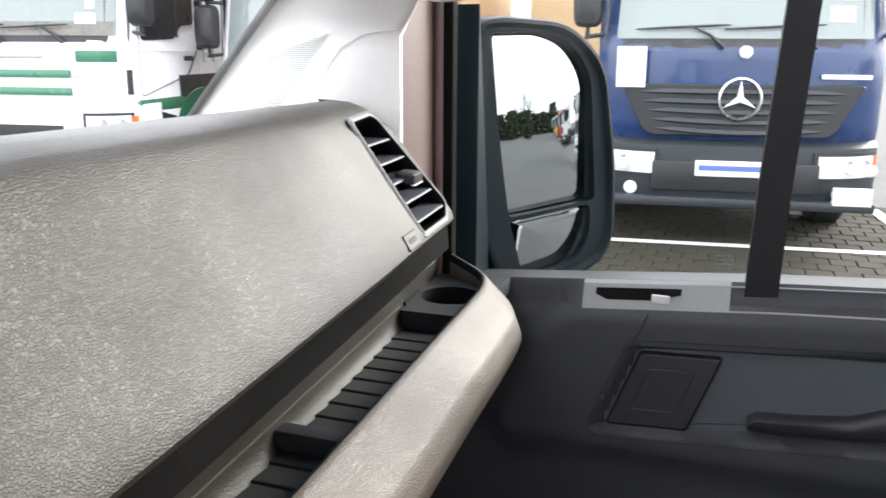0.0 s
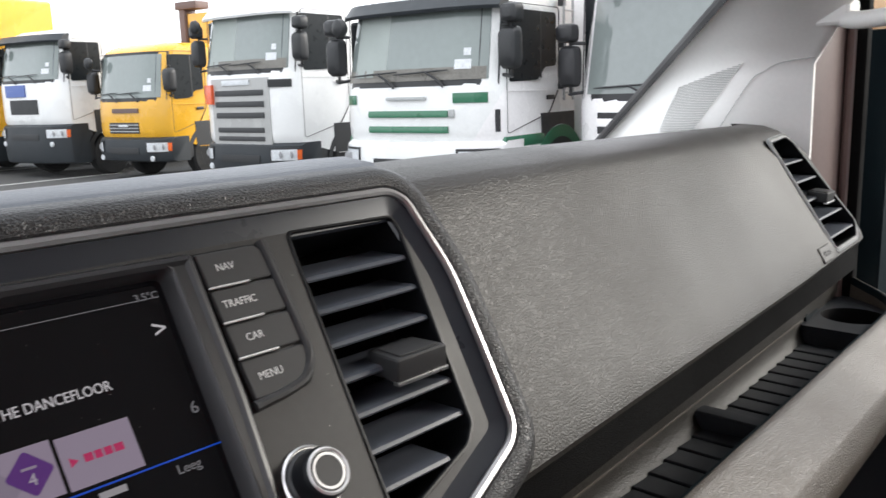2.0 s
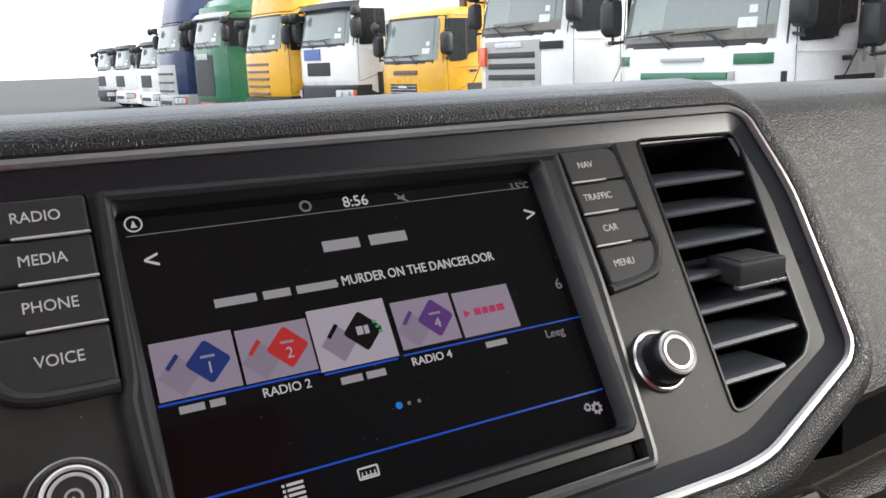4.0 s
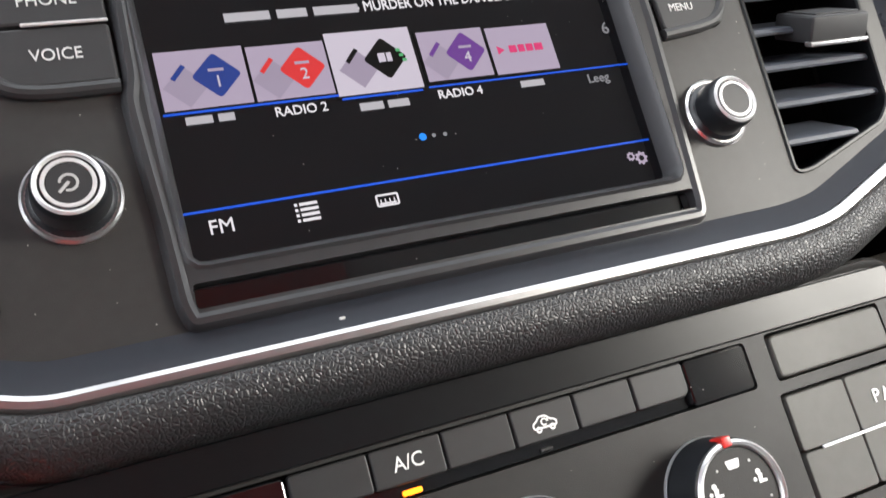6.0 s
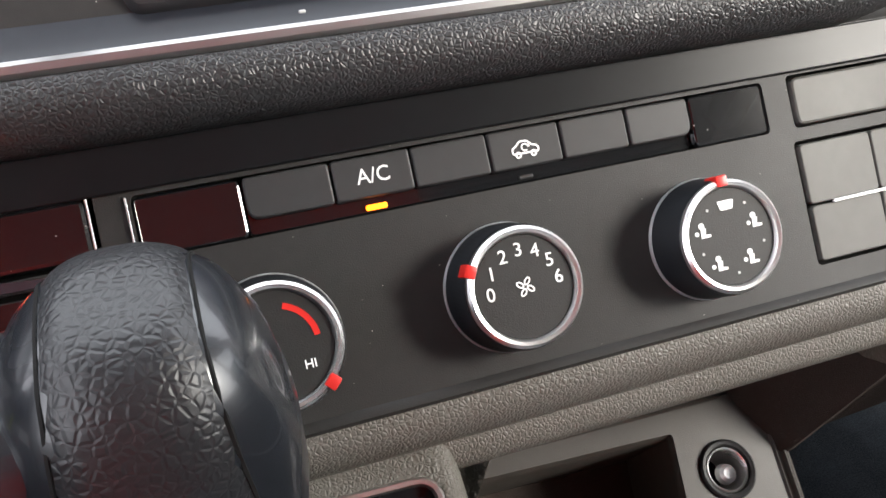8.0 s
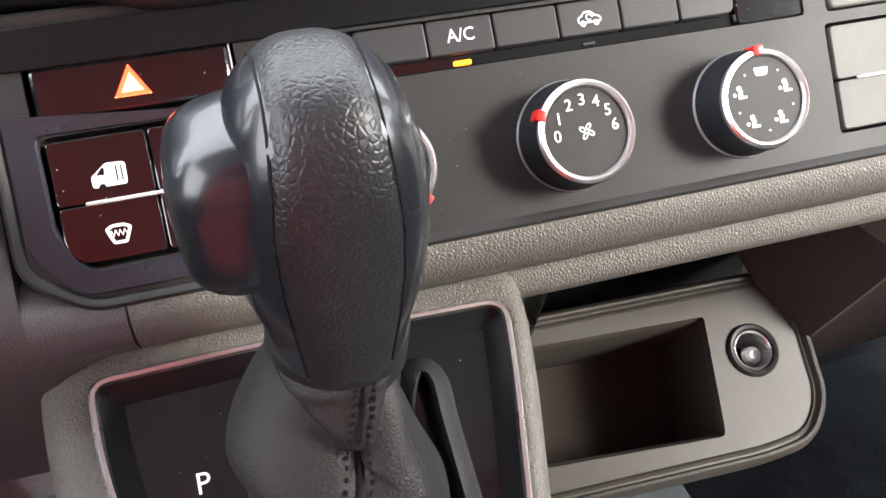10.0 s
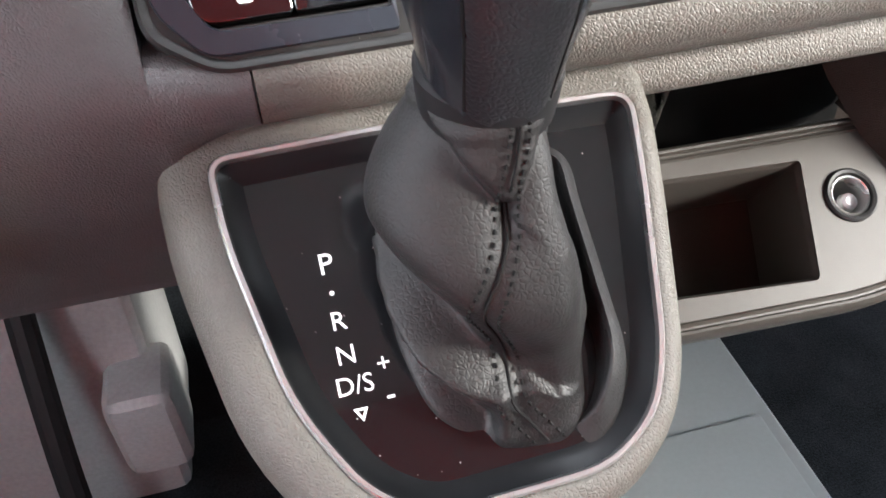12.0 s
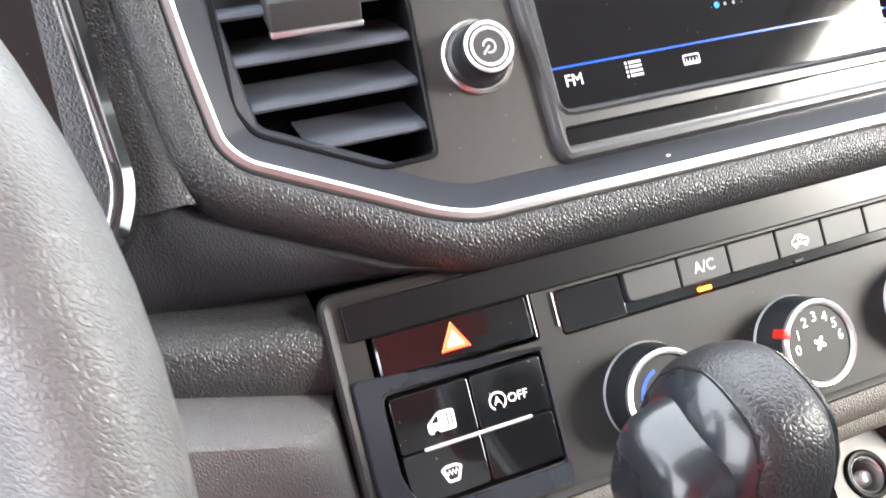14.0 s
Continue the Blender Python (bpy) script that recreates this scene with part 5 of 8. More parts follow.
for k in range(n_rows + 1):
    t = k / n_rows
    ring = []
    for i, p in enumerate(base_loop):
        a = ang[i]
        top = top_c + Vector((0.0196 * math.cos(a), 0.0200 * math.sin(a), 0))
        right, left, rear = lump(a, 0.0, 0.9), lump(a, math.pi, 0.9), lump(a, -math.pi / 2, 0.8)
        q = p.lerp(top, t ** (0.92 - 0.10 * right + 0.10 * left))
        out = Vector((math.cos(a), math.sin(a) * 0.8, 0))
        hang = math.sin(math.pi * min(1, t * 1.04)) ** 0.8
        d = 0.0030 * hang + left * 0.0095 * math.exp(-((t - 0.66) / 0.20) ** 2) + rear * 0.0050 * math.exp(-((t - 0.45) / 0.25) ** 2)
        d += right * (0.0050 * math.exp(-((t - 0.15) / 0.14) ** 2) - 0.0160 * math.exp(-((t - 0.68) / 0.22) ** 2))
        # the hem at the collar and the roll at the foot
        d += 0.0012 * math.exp(-((t - 0.97) / 0.02) ** 2) + 0.0016 * math.exp(-((t - 0.03) / 0.03) ** 2)
        for line, depth, over, under, sharp in FOLDS:
            d += depth * along(a, t, line, over, under, sharp)
        d += 0.0004 * math.sin(5 * a + 9 * t) * hang
        ring.append(q + out * d)
    boot_rings.append(ring)
bm = bmesh.new()
loft(bm, boot_rings, cap1=True)
boot = part("boot", bm, M_BOOT, lever, "creased black leather boot", smooth=0)
for f in boot.data.polygons:
    f.use_smooth = True
# stiff fold of the leather standing beside the boot, with a hooked end
crest = smoothpath([Vector(p) for p in ((-0.0810, 0.0030, 0.0050), (-0.0790, 0.0110, 0.0110), (-0.0750, 0.0180, 0.0115), (-0.0715, 0.0140, 0.0125), (-0.0715, 0.0, 0.0130), (-0.0705, -0.0300, 0.0120), (-0.0700, -0.0480, 0.0100), (-0.0735, -0.0600, 0.0070), (-0.0790, -0.0685, 0.0020), (-0.0860, -0.0725, -0.0042))], 6)
rings = []
for i, p in enumerate(crest):
    along_ = (crest[min(i + 1, len(crest) - 1)] - crest[max(i - 1, 0)])
    side = Vector((-along_.y, along_.x, 0)).normalized()
    tall = max(0.0005, p.z + 0.0045)
    spread = min(1.0, i / 14)
    rings.append([p + side * e + Vector((0, 0, -0.0045 - p.z if h is None else h * tall)) for e, h in ((-0.0016, None), (-0.0012, -0.4), (-0.0009, -0.06), (0.0, 0.0), (0.0009, -0.05), (0.0020 + 0.0032 * spread, -0.35), (0.0024 + 0.0066 * spread, None))])
bm = bmesh.new()
loft(bm, rings, closed=False)
part("boot_fold", bm, M_BOOT, lever, "standing fold of the leather boot", GM, smooth=80)
# seam with two rows of stitches down the driver's face
def seam_line(da):
    pts = []
    for s in range(40):
        t = 0.02 + 0.96 * s / 39
        k = min(n_rows - 1, int(t * n_rows))
        f = t * n_rows - k
        a = level([(0, -1.46), (0.18, -1.76), (0.45, -1.96), (0.75, -1.66), (1.0, -1.38)], t) + da
        w = [abs((x - a + math.pi) % (2 * math.pi) - math.pi) for x in ang]
        i = min(range(n_ring), key=lambda j: w[j])
        lo = [i - 1, i, (i + 1) % n_ring]
        wt = [1 / (w[j] + 0.02) for j in lo]
        p = sum((boot_rings[k][j].lerp(boot_rings[k + 1][j], f) * g for j, g in zip(lo, wt)), Vector()) / sum(wt)
        pts.append(p + Vector((0.0, -0.0006, 0.0003)))
    return smoothpath(pts[::3] + [pts[-1]], 6)
part("seam", tube(seam_line(0.0), 0.0005, 6), M_STITCH, boot, "raised seam")
for da in (-0.13, 0.13):
    line = seam_line(da)
    bm = bmesh.new()
    for i in range(0, len(line) - 2, 2):
        tube([line[i], line[i + 1] * 0.8 + line[i] * 0.2], 0.0006, 5, bm)
    part("stitches", bm, M_STITCH, boot, "black stitching", kind="stuff")
# knob
KM = axes((-0.1045, -0.1070, 1.487), (1, 0, 0), (0, 0.985, 0.171), (0, -0.171, 0.985))
def knob_ring(z, hw, hf, hb, n=48, sq=2.4):
    out = []
    for i in range(n):
        a = 2 * math.pi * i / n
        c, s = math.cos(a), math.sin(a)
        r = (abs(c) ** sq + abs(s) ** sq) ** (-1 / sq)
        out.append((hw * r * c, (hb if s > 0 else hf) * r * s, z))
    return out
KS = [(-0.006, 0.0169, 0.0175, 0.0175), (0.004, 0.0173, 0.018, 0.018), (0.0143, 0.0179, 0.0192, 0.0188), (0.0293, 0.0199, 0.0216, 0.0215), (0.0462, 0.0238, 0.0242, 0.025), (0.0609, 0.0251, 0.025, 0.0285), (0.0756, 0.0248, 0.0246, 0.0300), (0.0872, 0.0226, 0.0228, 0.0275), (0.0962, 0.0192, 0.0195, 0.0225), (0.1022, 0.0146, 0.015, 0.0165), (0.1056, 0.0080, 0.0085, 0.0090)]
bm = bmesh.new()
loft(bm, [knob_ring(*s) for s in KS], cap0=True, cap1=True)
knob = part("knob", bm, M_LEVER, lever, "glossy black knob", KM, smooth=50)
# leather strip over the knob's back and crown
def at(z, idx):
    z = min(max(z, KS[0][0]), KS[-1][0])
    for (z0, *a), (z1, *b) in zip(KS, KS[1:]):
        if z0 <= z <= z1:
            f = (z - z0) / (z1 - z0)
            return a[idx] * (1 - f) + b[idx] * f
def knob_skin(x, phi):
    """The knob's surface at width x, seen from its heart in the direction phi (0: towards the seats, 90: up)."""
    lo, hi = 0.0, 0.09
    for _ in range(30):
        r = (lo + hi) / 2
        y, z = -r * math.cos(phi), 0.052 + r * math.sin(phi)
        hw, hf = at(z, 0), at(z, 1 if y < 0 else 2)
        inside = -0.006 < z < 0.1056 and abs(x / hw) ** 2.4 + abs(y / hf) ** 2.4 < 1
        lo, hi = (r, hi) if inside else (lo, r)
    return Vector((x, -lo * math.cos(phi), 0.052 + lo * math.sin(phi)))
bm = bmesh.new()
strip = []
for k in range(41):
    phi = radians(-62 + 200 * k / 40)
    z = knob_skin(0, phi).z
    half = 0.0105 + 0.0040 * min(1, max(0, (z + 0.0) / 0.06)) - 0.0030 * max(0, (z - 0.079) / 0.0266)
    row = []
    for j in range(15):
        x = half * (j - 7) / 7
        p = knob_skin(x, phi)
        out = Vector((0, -math.cos(phi), math.sin(phi)))
        row.append(p + out * (0.0011 * (1 - abs((j - 7) / 7) ** 8) - 0.0002))
    strip.append(row)
loft(bm, strip, closed=False)
part("leather_strip", bm, M_LEATHER, lever, "grained black leather insert", KM, smooth=70)
for j in (0, 14):
    part("strip_seam", tube([r[j] for r in strip], 0.0005, 5), M_STITCH, lever, "", KM)
part("collar", tube([KM @ Vector((0, 0, 0.006)), KM @ Vector((0, 0, 0.012)), KM @ Vector((0, 0, 0.0205)), KM @ Vector((0, 0, 0.022))], [0.0194, 0.0200, 0.0206, 0.0196], 36), M_BLACKTRIM, lever, "black collar")
# lock button on the driver's side
bm = bmesh.new()
rings = []
for x, k in ((-0.008, 1.0), (-0.020, 1.0), (-0.0250, 0.975), (-0.0285, 0.93), (-0.0312, 0.86), (-0.0332, 0.76), (-0.0345, 0.60), (-0.0352, 0.40), (-0.0355, 0.18)):
    ring = []
    for i in range(48):
        a = 2 * math.pi * i / 48
        c, s = math.cos(a), math.sin(a)
        r = (abs(c) ** 3.8 + abs(s) ** 3.8) ** (-1 / 3.8)
        y, z = 0.0175 * r * c * k, 0.0212 * r * s * k
        ring.append((x, y - 0.001 + 0.06 * z, 0.0735 + z - 0.10 * max(0, -x - 0.02) * (s > 0)))
    rings.append(ring)
loft(bm, rings, cap0=True, cap1=True)
part("lock_button", bm, M_LEVER, lever, "black side button", KM, smooth=60)

# ---- storage tray and socket ----
tray = thing("storage_tray", (0.09, 0.0, 1.3), "taupe-grey plastic storage pocket beside the console", "storage tray")
TO = rounded([(-0.20, 0.050), (-0.20, -0.052), (-0.010, -0.0590), (0.020, -0.0560), (0.037, -0.036), (0.0425, 0.020), (0.030, 0.044)], [0.01, 0.01, 0.03, 0.02, 0.02, 0.02, 0.01], 6)
TI = rounded([(-0.145, 0.034), (-0.145, -0.034), (-0.0315, -0.0430), (-0.0190, 0.0275)], [0.004, 0.006, 0.004, 0.003], 4)
SOCK = circle(0.0040, 0.0010, 0.0165, 36)
part("tray_face", holed(offset(TO, -0.006), [TI, SOCK], -0.006, 0.0), M_TRAY, tray, "taupe face, darkened for the band's shade", TM)
part("tray_rim", ringed(TO, [(-0.0062, -0.0005), (-0.0048, 0.0012), (-0.0030, -0.0004), (-0.0018, -0.0004), (-0.0006, 0.0024), (0.0008, 0.0026), (0.0028, 0.0010), (0.0045, -0.004), (0.0050, -0.012), (0.0030, -0.026), (-0.006, -0.032)]), M_TRAY, tray, "rounded ridged rim", TM)
part("tray_well", ringed(TI, [(0.0002, -0.001), (-0.0010, -0.003), (-0.0022, -0.006), (-0.004, -0.062)]), M_TRAY, tray, "", TM)
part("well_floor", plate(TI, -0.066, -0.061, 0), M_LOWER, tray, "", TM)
socket = thing("power_socket", label="round 12 volt socket with a metal liner", category="socket", m=TM)
part("ring", ringed(SOCK, [(0.0, -0.003), (-0.0002, 0.0012), (-0.0014, 0.0022), (-0.0032, 0.0016), (-0.0040, -0.001)]), M_BLACKTRIM, socket, "black plastic ring", TM)
part("liner", ringed(SOCK, [(-0.0040, -0.0004), (-0.0046, 0.0006), (-0.0056, 0.0), (-0.0058, -0.03)]), M_CHROME, socket, "bright metal liner", TM)
part("bottom", turned(0.0040, 0.0010, [(0.0108, -0.029), (0.004, -0.028), (0.003, -0.022)], 24), M_DARK, socket, "", TM)
part("contact", turned(0.0080, -0.001, [(0.0058, -0.012), (0.0050, -0.008), (0.003, -0.0068)], 24), M_SILVER, socket, "", TM)


# ---- footwell ----
floor = part("floor", box(-0.92, 1.2, -1.3, 1.0, 0.0, 0.60, 0), M_CARPET, None, "dark blue-grey carpet floor of the cab", kind="structure", category="floor")
part("firewall", box(-0.92, 1.2, 0.55, 0.62, 0.6, 1.60, 0), M_CARPET, None, "dark carpeted front bulkhead", kind="structure", category="wall")
cover = thing("tunnel_cover", (0.1, -0.1, 0.6), "plain grey plastic cover on the floor beside the console", "cover")
part("cover_body", box(-0.20, 0.283, -0.9, 0.42, 0.60, 0.90, 0.012, 3), M_GREYBOX, cover)
part("cover_step", box(-0.18, 0.262, -0.9, 0.135, 0.899, 0.908, 0.004, 2), M_GREYBOX, cover)
part("console_foot", box(-0.175, -0.05, -0.06, 0.2, 0.60, 1.33, 0.02, 3), M_GREYBOX, cover)
duct = thing("footwell_duct", (-0.42, 0.36, 0.7), "pale grey plastic duct in the driver's footwell", "duct")
bm = box(-0.62, -0.335, 0.30, 0.50, 0.78, 1.10, 0.02, 3)
for v in bm.verts:
    if v.co.z > 0.95:
        v.co.y += 0.05
part("duct_body", bm, M_DUCT, duct)
part("duct_flap", box(-0.385, -0.315, 0.27, 0.36, 0.86, 0.98, 0.02, 3), M_DUCT, duct)
pedal = thing("brake_pedal", (-0.42, 0.22, 0.8), "black brake pedal on a steel arm", "pedal")
part("pedal_arm", tube(smoothpath([(-0.425, 0.42, 1.25), (-0.425, 0.33, 1.10), (-0.425, 0.24, 0.92), (-0.425, 0.22, 0.80)], 5), 0.014, 10), M_BLACKTRIM, pedal)
bm = box(-0.475, -0.365, 0.195, 0.215, 0.72, 0.80, 0.006, 2)
part("pedal_pad", bm, M_RUBBER, pedal)
for k in range(5):
    part("pad_rib", box(-0.468, -0.372, 0.190, 0.196, 0.730 + 0.014 * k, 0.736 + 0.014 * k, 0.001, 1), M_RUBBER, pedal)

# ---- driver's place ----
wheel = thing("steering_wheel", (-0.45, -0.06, 1.62), "black leather steering wheel with a satin spoke", "steering wheel")
WC, WR = Vector((-0.451, -0.1312, 1.6368)), 0.190
wn_ = Vector((0, -0.873, 0.487))
wu, wv = Vector((1, 0, 0)), Vector((0, 0.487, 0.873))
rim = [WC + wu * WR * math.cos(2 * math.pi * k / 96) + wv * WR * math.sin(2 * math.pi * k / 96) for k in range(96)]
bm = bmesh.new()
rings = []
for k in range(96):
    d = (wu * math.cos(2 * math.pi * k / 96) + wv * math.sin(2 * math.pi * k / 96))
    rings.append([rim[k] + d * 0.0150 * math.cos(2 * math.pi * j / 16) + wn_ * 0.0170 * math.sin(2 * math.pi * j / 16) for j in range(16)])
loft(bm, rings, around=True)
part("rim", bm, M_WHEEL, wheel, "leather rim, strong side light put in its grey")
for a in (0, 180, 270):
    d = wu * math.cos(radians(a)) + wv * math.sin(radians(a))
    s = d.cross(wn_)
    bm = bmesh.new()
    loft(bm, [[WC + d * r + s * hw * e + wn_ * (w + t) for e, t in ((-1, -0.006), (1, -0.006), (1, 0.004), (-1, 0.004))] for r, hw, w in ((0.06, 0.03, -0.012), (0.12, 0.024, -0.008), (0.182, 0.020, 0.0))], cap0=True, cap1=True)
    part("spoke", bm, M_SILVER if a == 270 else M_LEVER, wheel)
bm = bmesh.new()
HUB = axes(WC - wn_ * 0.02, wu, wv, wn_)
part("hub", turned(0, 0, [(0.03, -0.10), (0.07, -0.03), (0.078, 0.0), (0.072, 0.012), (0.05, 0.018), (0.01, 0.020)], 40), M_LEVER, wheel, "", HUB)
column = thing("steering_column", (-0.452, 0.02, 1.56), "black plastic steering column shroud with a stalk", "steering column")
bm = bmesh.new()
loft(bm, [[WC + wu * x + wv * y - wn_ * d for x, y in rounded([(-0.06, -0.055), (0.06, -0.055), (0.065, 0.045), (-0.065, 0.045)], 0.02, 4)] for d in (0.045, 0.10, 0.22)], cap0=True, cap1=True)
part("shroud", bm, M_PAD, column)
stalk = smoothpath([WC - wn_ * 0.085 + wu * 0.05, WC - wn_ * 0.082 + wu * 0.12 + wv * 0.004, WC - wn_ * 0.075 + wu * 0.176 - wv * 0.0], 5)
part("stalk", tube(stalk, [0.008] * 4 + [0.0095] * 4 + [0.013] * 2 + [0.009], 16, flat=1.5), M_LEVER, column, "black wiper stalk")
cluster = thing("instrument_cluster", (-0.46, 0.05, 1.66), "black instrument cluster under a hood", "instrument cluster")
CO = rounded([(-0.68, 0.003), (-0.256, 0.003), (-0.2485, 0.020), (-0.2525, 0.085), (-0.2560, 0.150), (-0.30, 0.185), (-0.64, 0.185), (-0.685, 0.150)], [0.02, 0.006, 0.008, 0.02, 0.02, 0.02, 0.02, 0.02], 5)
part("cluster_frame", ringed(CO, [(0.004, -0.004), (0.003, 0.008), (0.0, 0.010), (-0.003, 0.006), (-0.006, -0.03)]), M_GLOSS, cluster, "glossy black frame", FM)
part("cluster_edge", ringed(CO, [(-0.0030, 0.0068), (-0.0040, 0.0074), (-0.0046, 0.0056)]), M_CHROME, cluster, "thin bright line", FM)
part("cluster_face", plate(offset(CO, -0.004), -0.04, -0.03, 0), M_GLOSS, cluster, "", FM)
for cx in (-0.57, -0.36):
    part("gauge_ring", ringed(circle(cx, 0.095, 0.055, 40), [(0, -0.030), (-0.001, -0.024), (-0.004, -0.024), (-0.005, -0.03)]), M_SILVER, cluster, "", FM)

# lanyard hanging from the key
lany = thing("key_lanyard", (-0.37, 0.03, 1.36), "lime yellow webbing lanyard hanging below the steering column", "lanyard")
loop = smoothpath([(-0.352, -0.050, 1.560), (-0.322, -0.058, 1.520), (-0.3040, -0.0610, 1.482), (-0.2965, -0.0610, 1.450), (-0.2935, -0.0610, 1.425), (-0.2955, -0.0610, 1.410), (-0.3040, -0.0600, 1.400), (-0.3150, -0.0590, 1.400), (-0.3230, -0.0590, 1.412), (-0.3260, -0.0580, 1.440), (-0.334, -0.0560, 1.500), (-0.358, -0.049, 1.558)], 6)
bm = bmesh.new()
rings = []
for i, p in enumerate(loop):
    a, b = loop[max(0, i - 1)], loop[min(len(loop) - 1, i + 1)]
    d = (b - a).normalized()
    face = Vector((0.55, -0.75, 0.35)).normalized()
    s = d.cross(face).normalized()
    q = s.cross(d)
    rings.append([p + s * 0.0008 + q * 0.0065, p - s * 0.0008 + q * 0.0065, p - s * 0.0008 - q * 0.0065, p + s * 0.0008 - q * 0.0065])
loft(bm, rings, cap0=True, cap1=True)
part("strap", bm, M_STRAP, lany)
part("key", box(-0.372, -0.345, -0.056, -0.042, 1.552, 1.592, 0.004, 2), M_BLACKTRIM, lany, "black key head")

# ---- passenger door ----
door = thing("door_1", (1.16, -0.2, 0.7), "dark grey plastic passenger door lining with a storage recess", "door", kind="structure")
SILL = lambda y: 1.482 - 0.075 * (y + 0.0) if y > -0.3 else 1.5045 - 0.05 * (y + 0.3)
FRONT = [(1.10, 0.03), (1.223, 0.035), (1.287, 0.045), (1.343, 0.017), (1.397, -0.005), (1.446, -0.062), (1.50, -0.075)]


def door_front(z):
    """How far forward the raised part of the lining reaches at a height."""
    z = min(max(z, 1.101), 1.499)
    for (z0, a), (z1, b) in zip(FRONT, FRONT[1:]):
        if z0 <= z <= z1:
            return a + (b - a) * (z - z0) / (z1 - z0)


DM = axes((1.149, 0, 0), (0, -1, 0), (0, 0, 1), (-1, 0, 0))
RECESS = [(0.076, 1.276), (0.46, 1.302), (0.62, 1.330), (0.62, 1.440), (0.128, 1.408)]
recess = rounded(RECESS, [0.018, 0.02, 0.02, 0.016, 0.016], 5)


def sunk(y, z):
    """How deep the lining lies at a place of the recess: 0 outside to 1 inside."""
    far = -9.0
    for (u0, v0), (u1, v1) in zip(RECESS, RECESS[1:] + RECESS[:1]):
        e = Vector((u1 - u0, v1 - v0)).normalized()
        far = max(far, (-y - u0) * e.y - (z - v0) * e.x)
    f = min(1.0, max(0.0, -far / 0.011))
    return f * f * (3 - 2 * f)


ys = [0.30, 0.16] + [0.12 - 0.009 * k for k in range(86)] + [-0.72, -0.9, -1.2]
secs = []
for y in ys:
    z = SILL(y)
    pr = [(1.27, z - 0.018), (1.19, z - 0.014), (1.168, z - 0.004), (1.158, z - 0.012), (1.148, z - 0.036), (1.140, z - 0.041), (1.1365, z - 0.050)]
    pr += [(1.1358, (z - 0.056) + (1.264 - z + 0.056) * k / 24) for k in range(25)]
    pr += [(1.1400, 1.250), (1.1520, 1.238), (1.162, 1.20), (1.166, 1.10), (1.168, 0.95), (1.172, 0.66), (1.27, 0.66)]
    row = []
    for x, zz in pr:
        f = min(1.0, max(0.0, (y - door_front(zz)) / 0.045))
        row.append((min(1.165, x + 0.024 * f * f * (3 - 2 * f) + (0.020 * sunk(y, zz) if x < 1.137 else 0.0)) if x < 1.165 else x, y, zz))
    secs.append(row)
bm = bmesh.new()
loft(bm, secs, cap0=True, cap1=True)
part("lining", bm, M_DOOR, door, "dark blue-grey lining", smooth=50)
part("recess_floor", plate(offset(recess, -0.0095), -0.012, -0.0046, 0), M_RECESS, door, "slate blue recess", DM)
part("seam", ringed(offset(recess, 0.006), [(0.0005, 0.0126), (0.0, 0.0140), (-0.0005, 0.0126)]), M_BLACKTRIM, door, "", DM)
part("seam", tube([(1.1352, -0.130, 1.414), (1.1350, -0.139, 1.432), (1.1375, -0.146, 1.452)], 0.0008, 6), M_BLACKTRIM, door)
lidp = rounded([(0.100, 1.288), (0.203, 1.293), (0.241, 1.397), (0.139, 1.393)], 0.004, 3)
part("switch_blank", plate(lidp, -0.008, 0.0020, 0.0015), M_DOORLID, door, "black blank panel", DM)
part("switch_blank_inset", ringed(rounded([(0.128, 1.312), (0.189, 1.315), (0.211, 1.375), (0.151, 1.372)], 0.004, 3), [(0.0010, 0.0019), (0.0, 0.0026), (-0.0010, 0.0019)]), M_DOORLID, door, "", DM)
part("switch_blank_edge", ringed(lidp, [(0.0030, -0.008), (0.0022, 0.0012), (0.0008, 0.0012), (0.0, -0.002)]), M_BLACKTRIM, door, "", DM)
bm = bmesh.new()
loft(bm, [[(uu, z0 + f * (z1 - z0), ww) for f, ww in ((0.0, -0.006), (0.0, 0.008), (0.25, 0.016), (0.8, 0.018), (1.0, 0.012), (1.0, -0.006))] for uu, z0, z1 in ((0.279, 1.309, 1.322), (0.290, 1.307, 1.331), (0.34, 1.309, 1.334), (0.40, 1.313, 1.342), (0.44, 1.318, 1.358), (0.50, 1.324, 1.390))], cap0=True, cap1=True)
part("arm_pull", bm, M_DOORLID, door, "black pull handle", DM, smooth=50)
# silver handle plate along the sill
bm = bmesh.new()
loft(bm, [[(1.164, y, SILL(y) - 0.002), (1.1575, y, SILL(y) - 0.006), (1.1455, y, SILL(y) - 0.0375), (1.160, y, SILL(y) - 0.036)] for y in (-0.058, -0.08, -0.15, -0.245)], cap0=True, cap1=True)
part("handle_plate", bm, M_PLATEGREY, door, "silver-grey handle plate", smooth=0)
# Black patch in place of the shade in a finger hollow.
bm = bmesh.new()
loft(bm, [[(1.160, y, SILL(y) - 0.009), (1.1548, y, SILL(y) - 0.0115), (1.1492, y, SILL(y) - 0.0260 + e), (1.158, y, SILL(y) - 0.025 + e)] for y, e in ((-0.075, 0.008), (-0.09, 0.0), (-0.15, 0.0), (-0.185, 0.008))], cap0=True, cap1=True)
part("handle_hollow", bm, M_DARK, door, "finger hollow, its shade put in a black patch", smooth=0)
part("handle_lever", box(1.1455, 1.153, -0.172, -0.148, 1.4645, 1.4755, 0.002, 2), M_LIGHTGREY, door, "bright end of the door lever")
# Darker strip in place of the shade in the sill's grip hollow.
bm = bmesh.new()
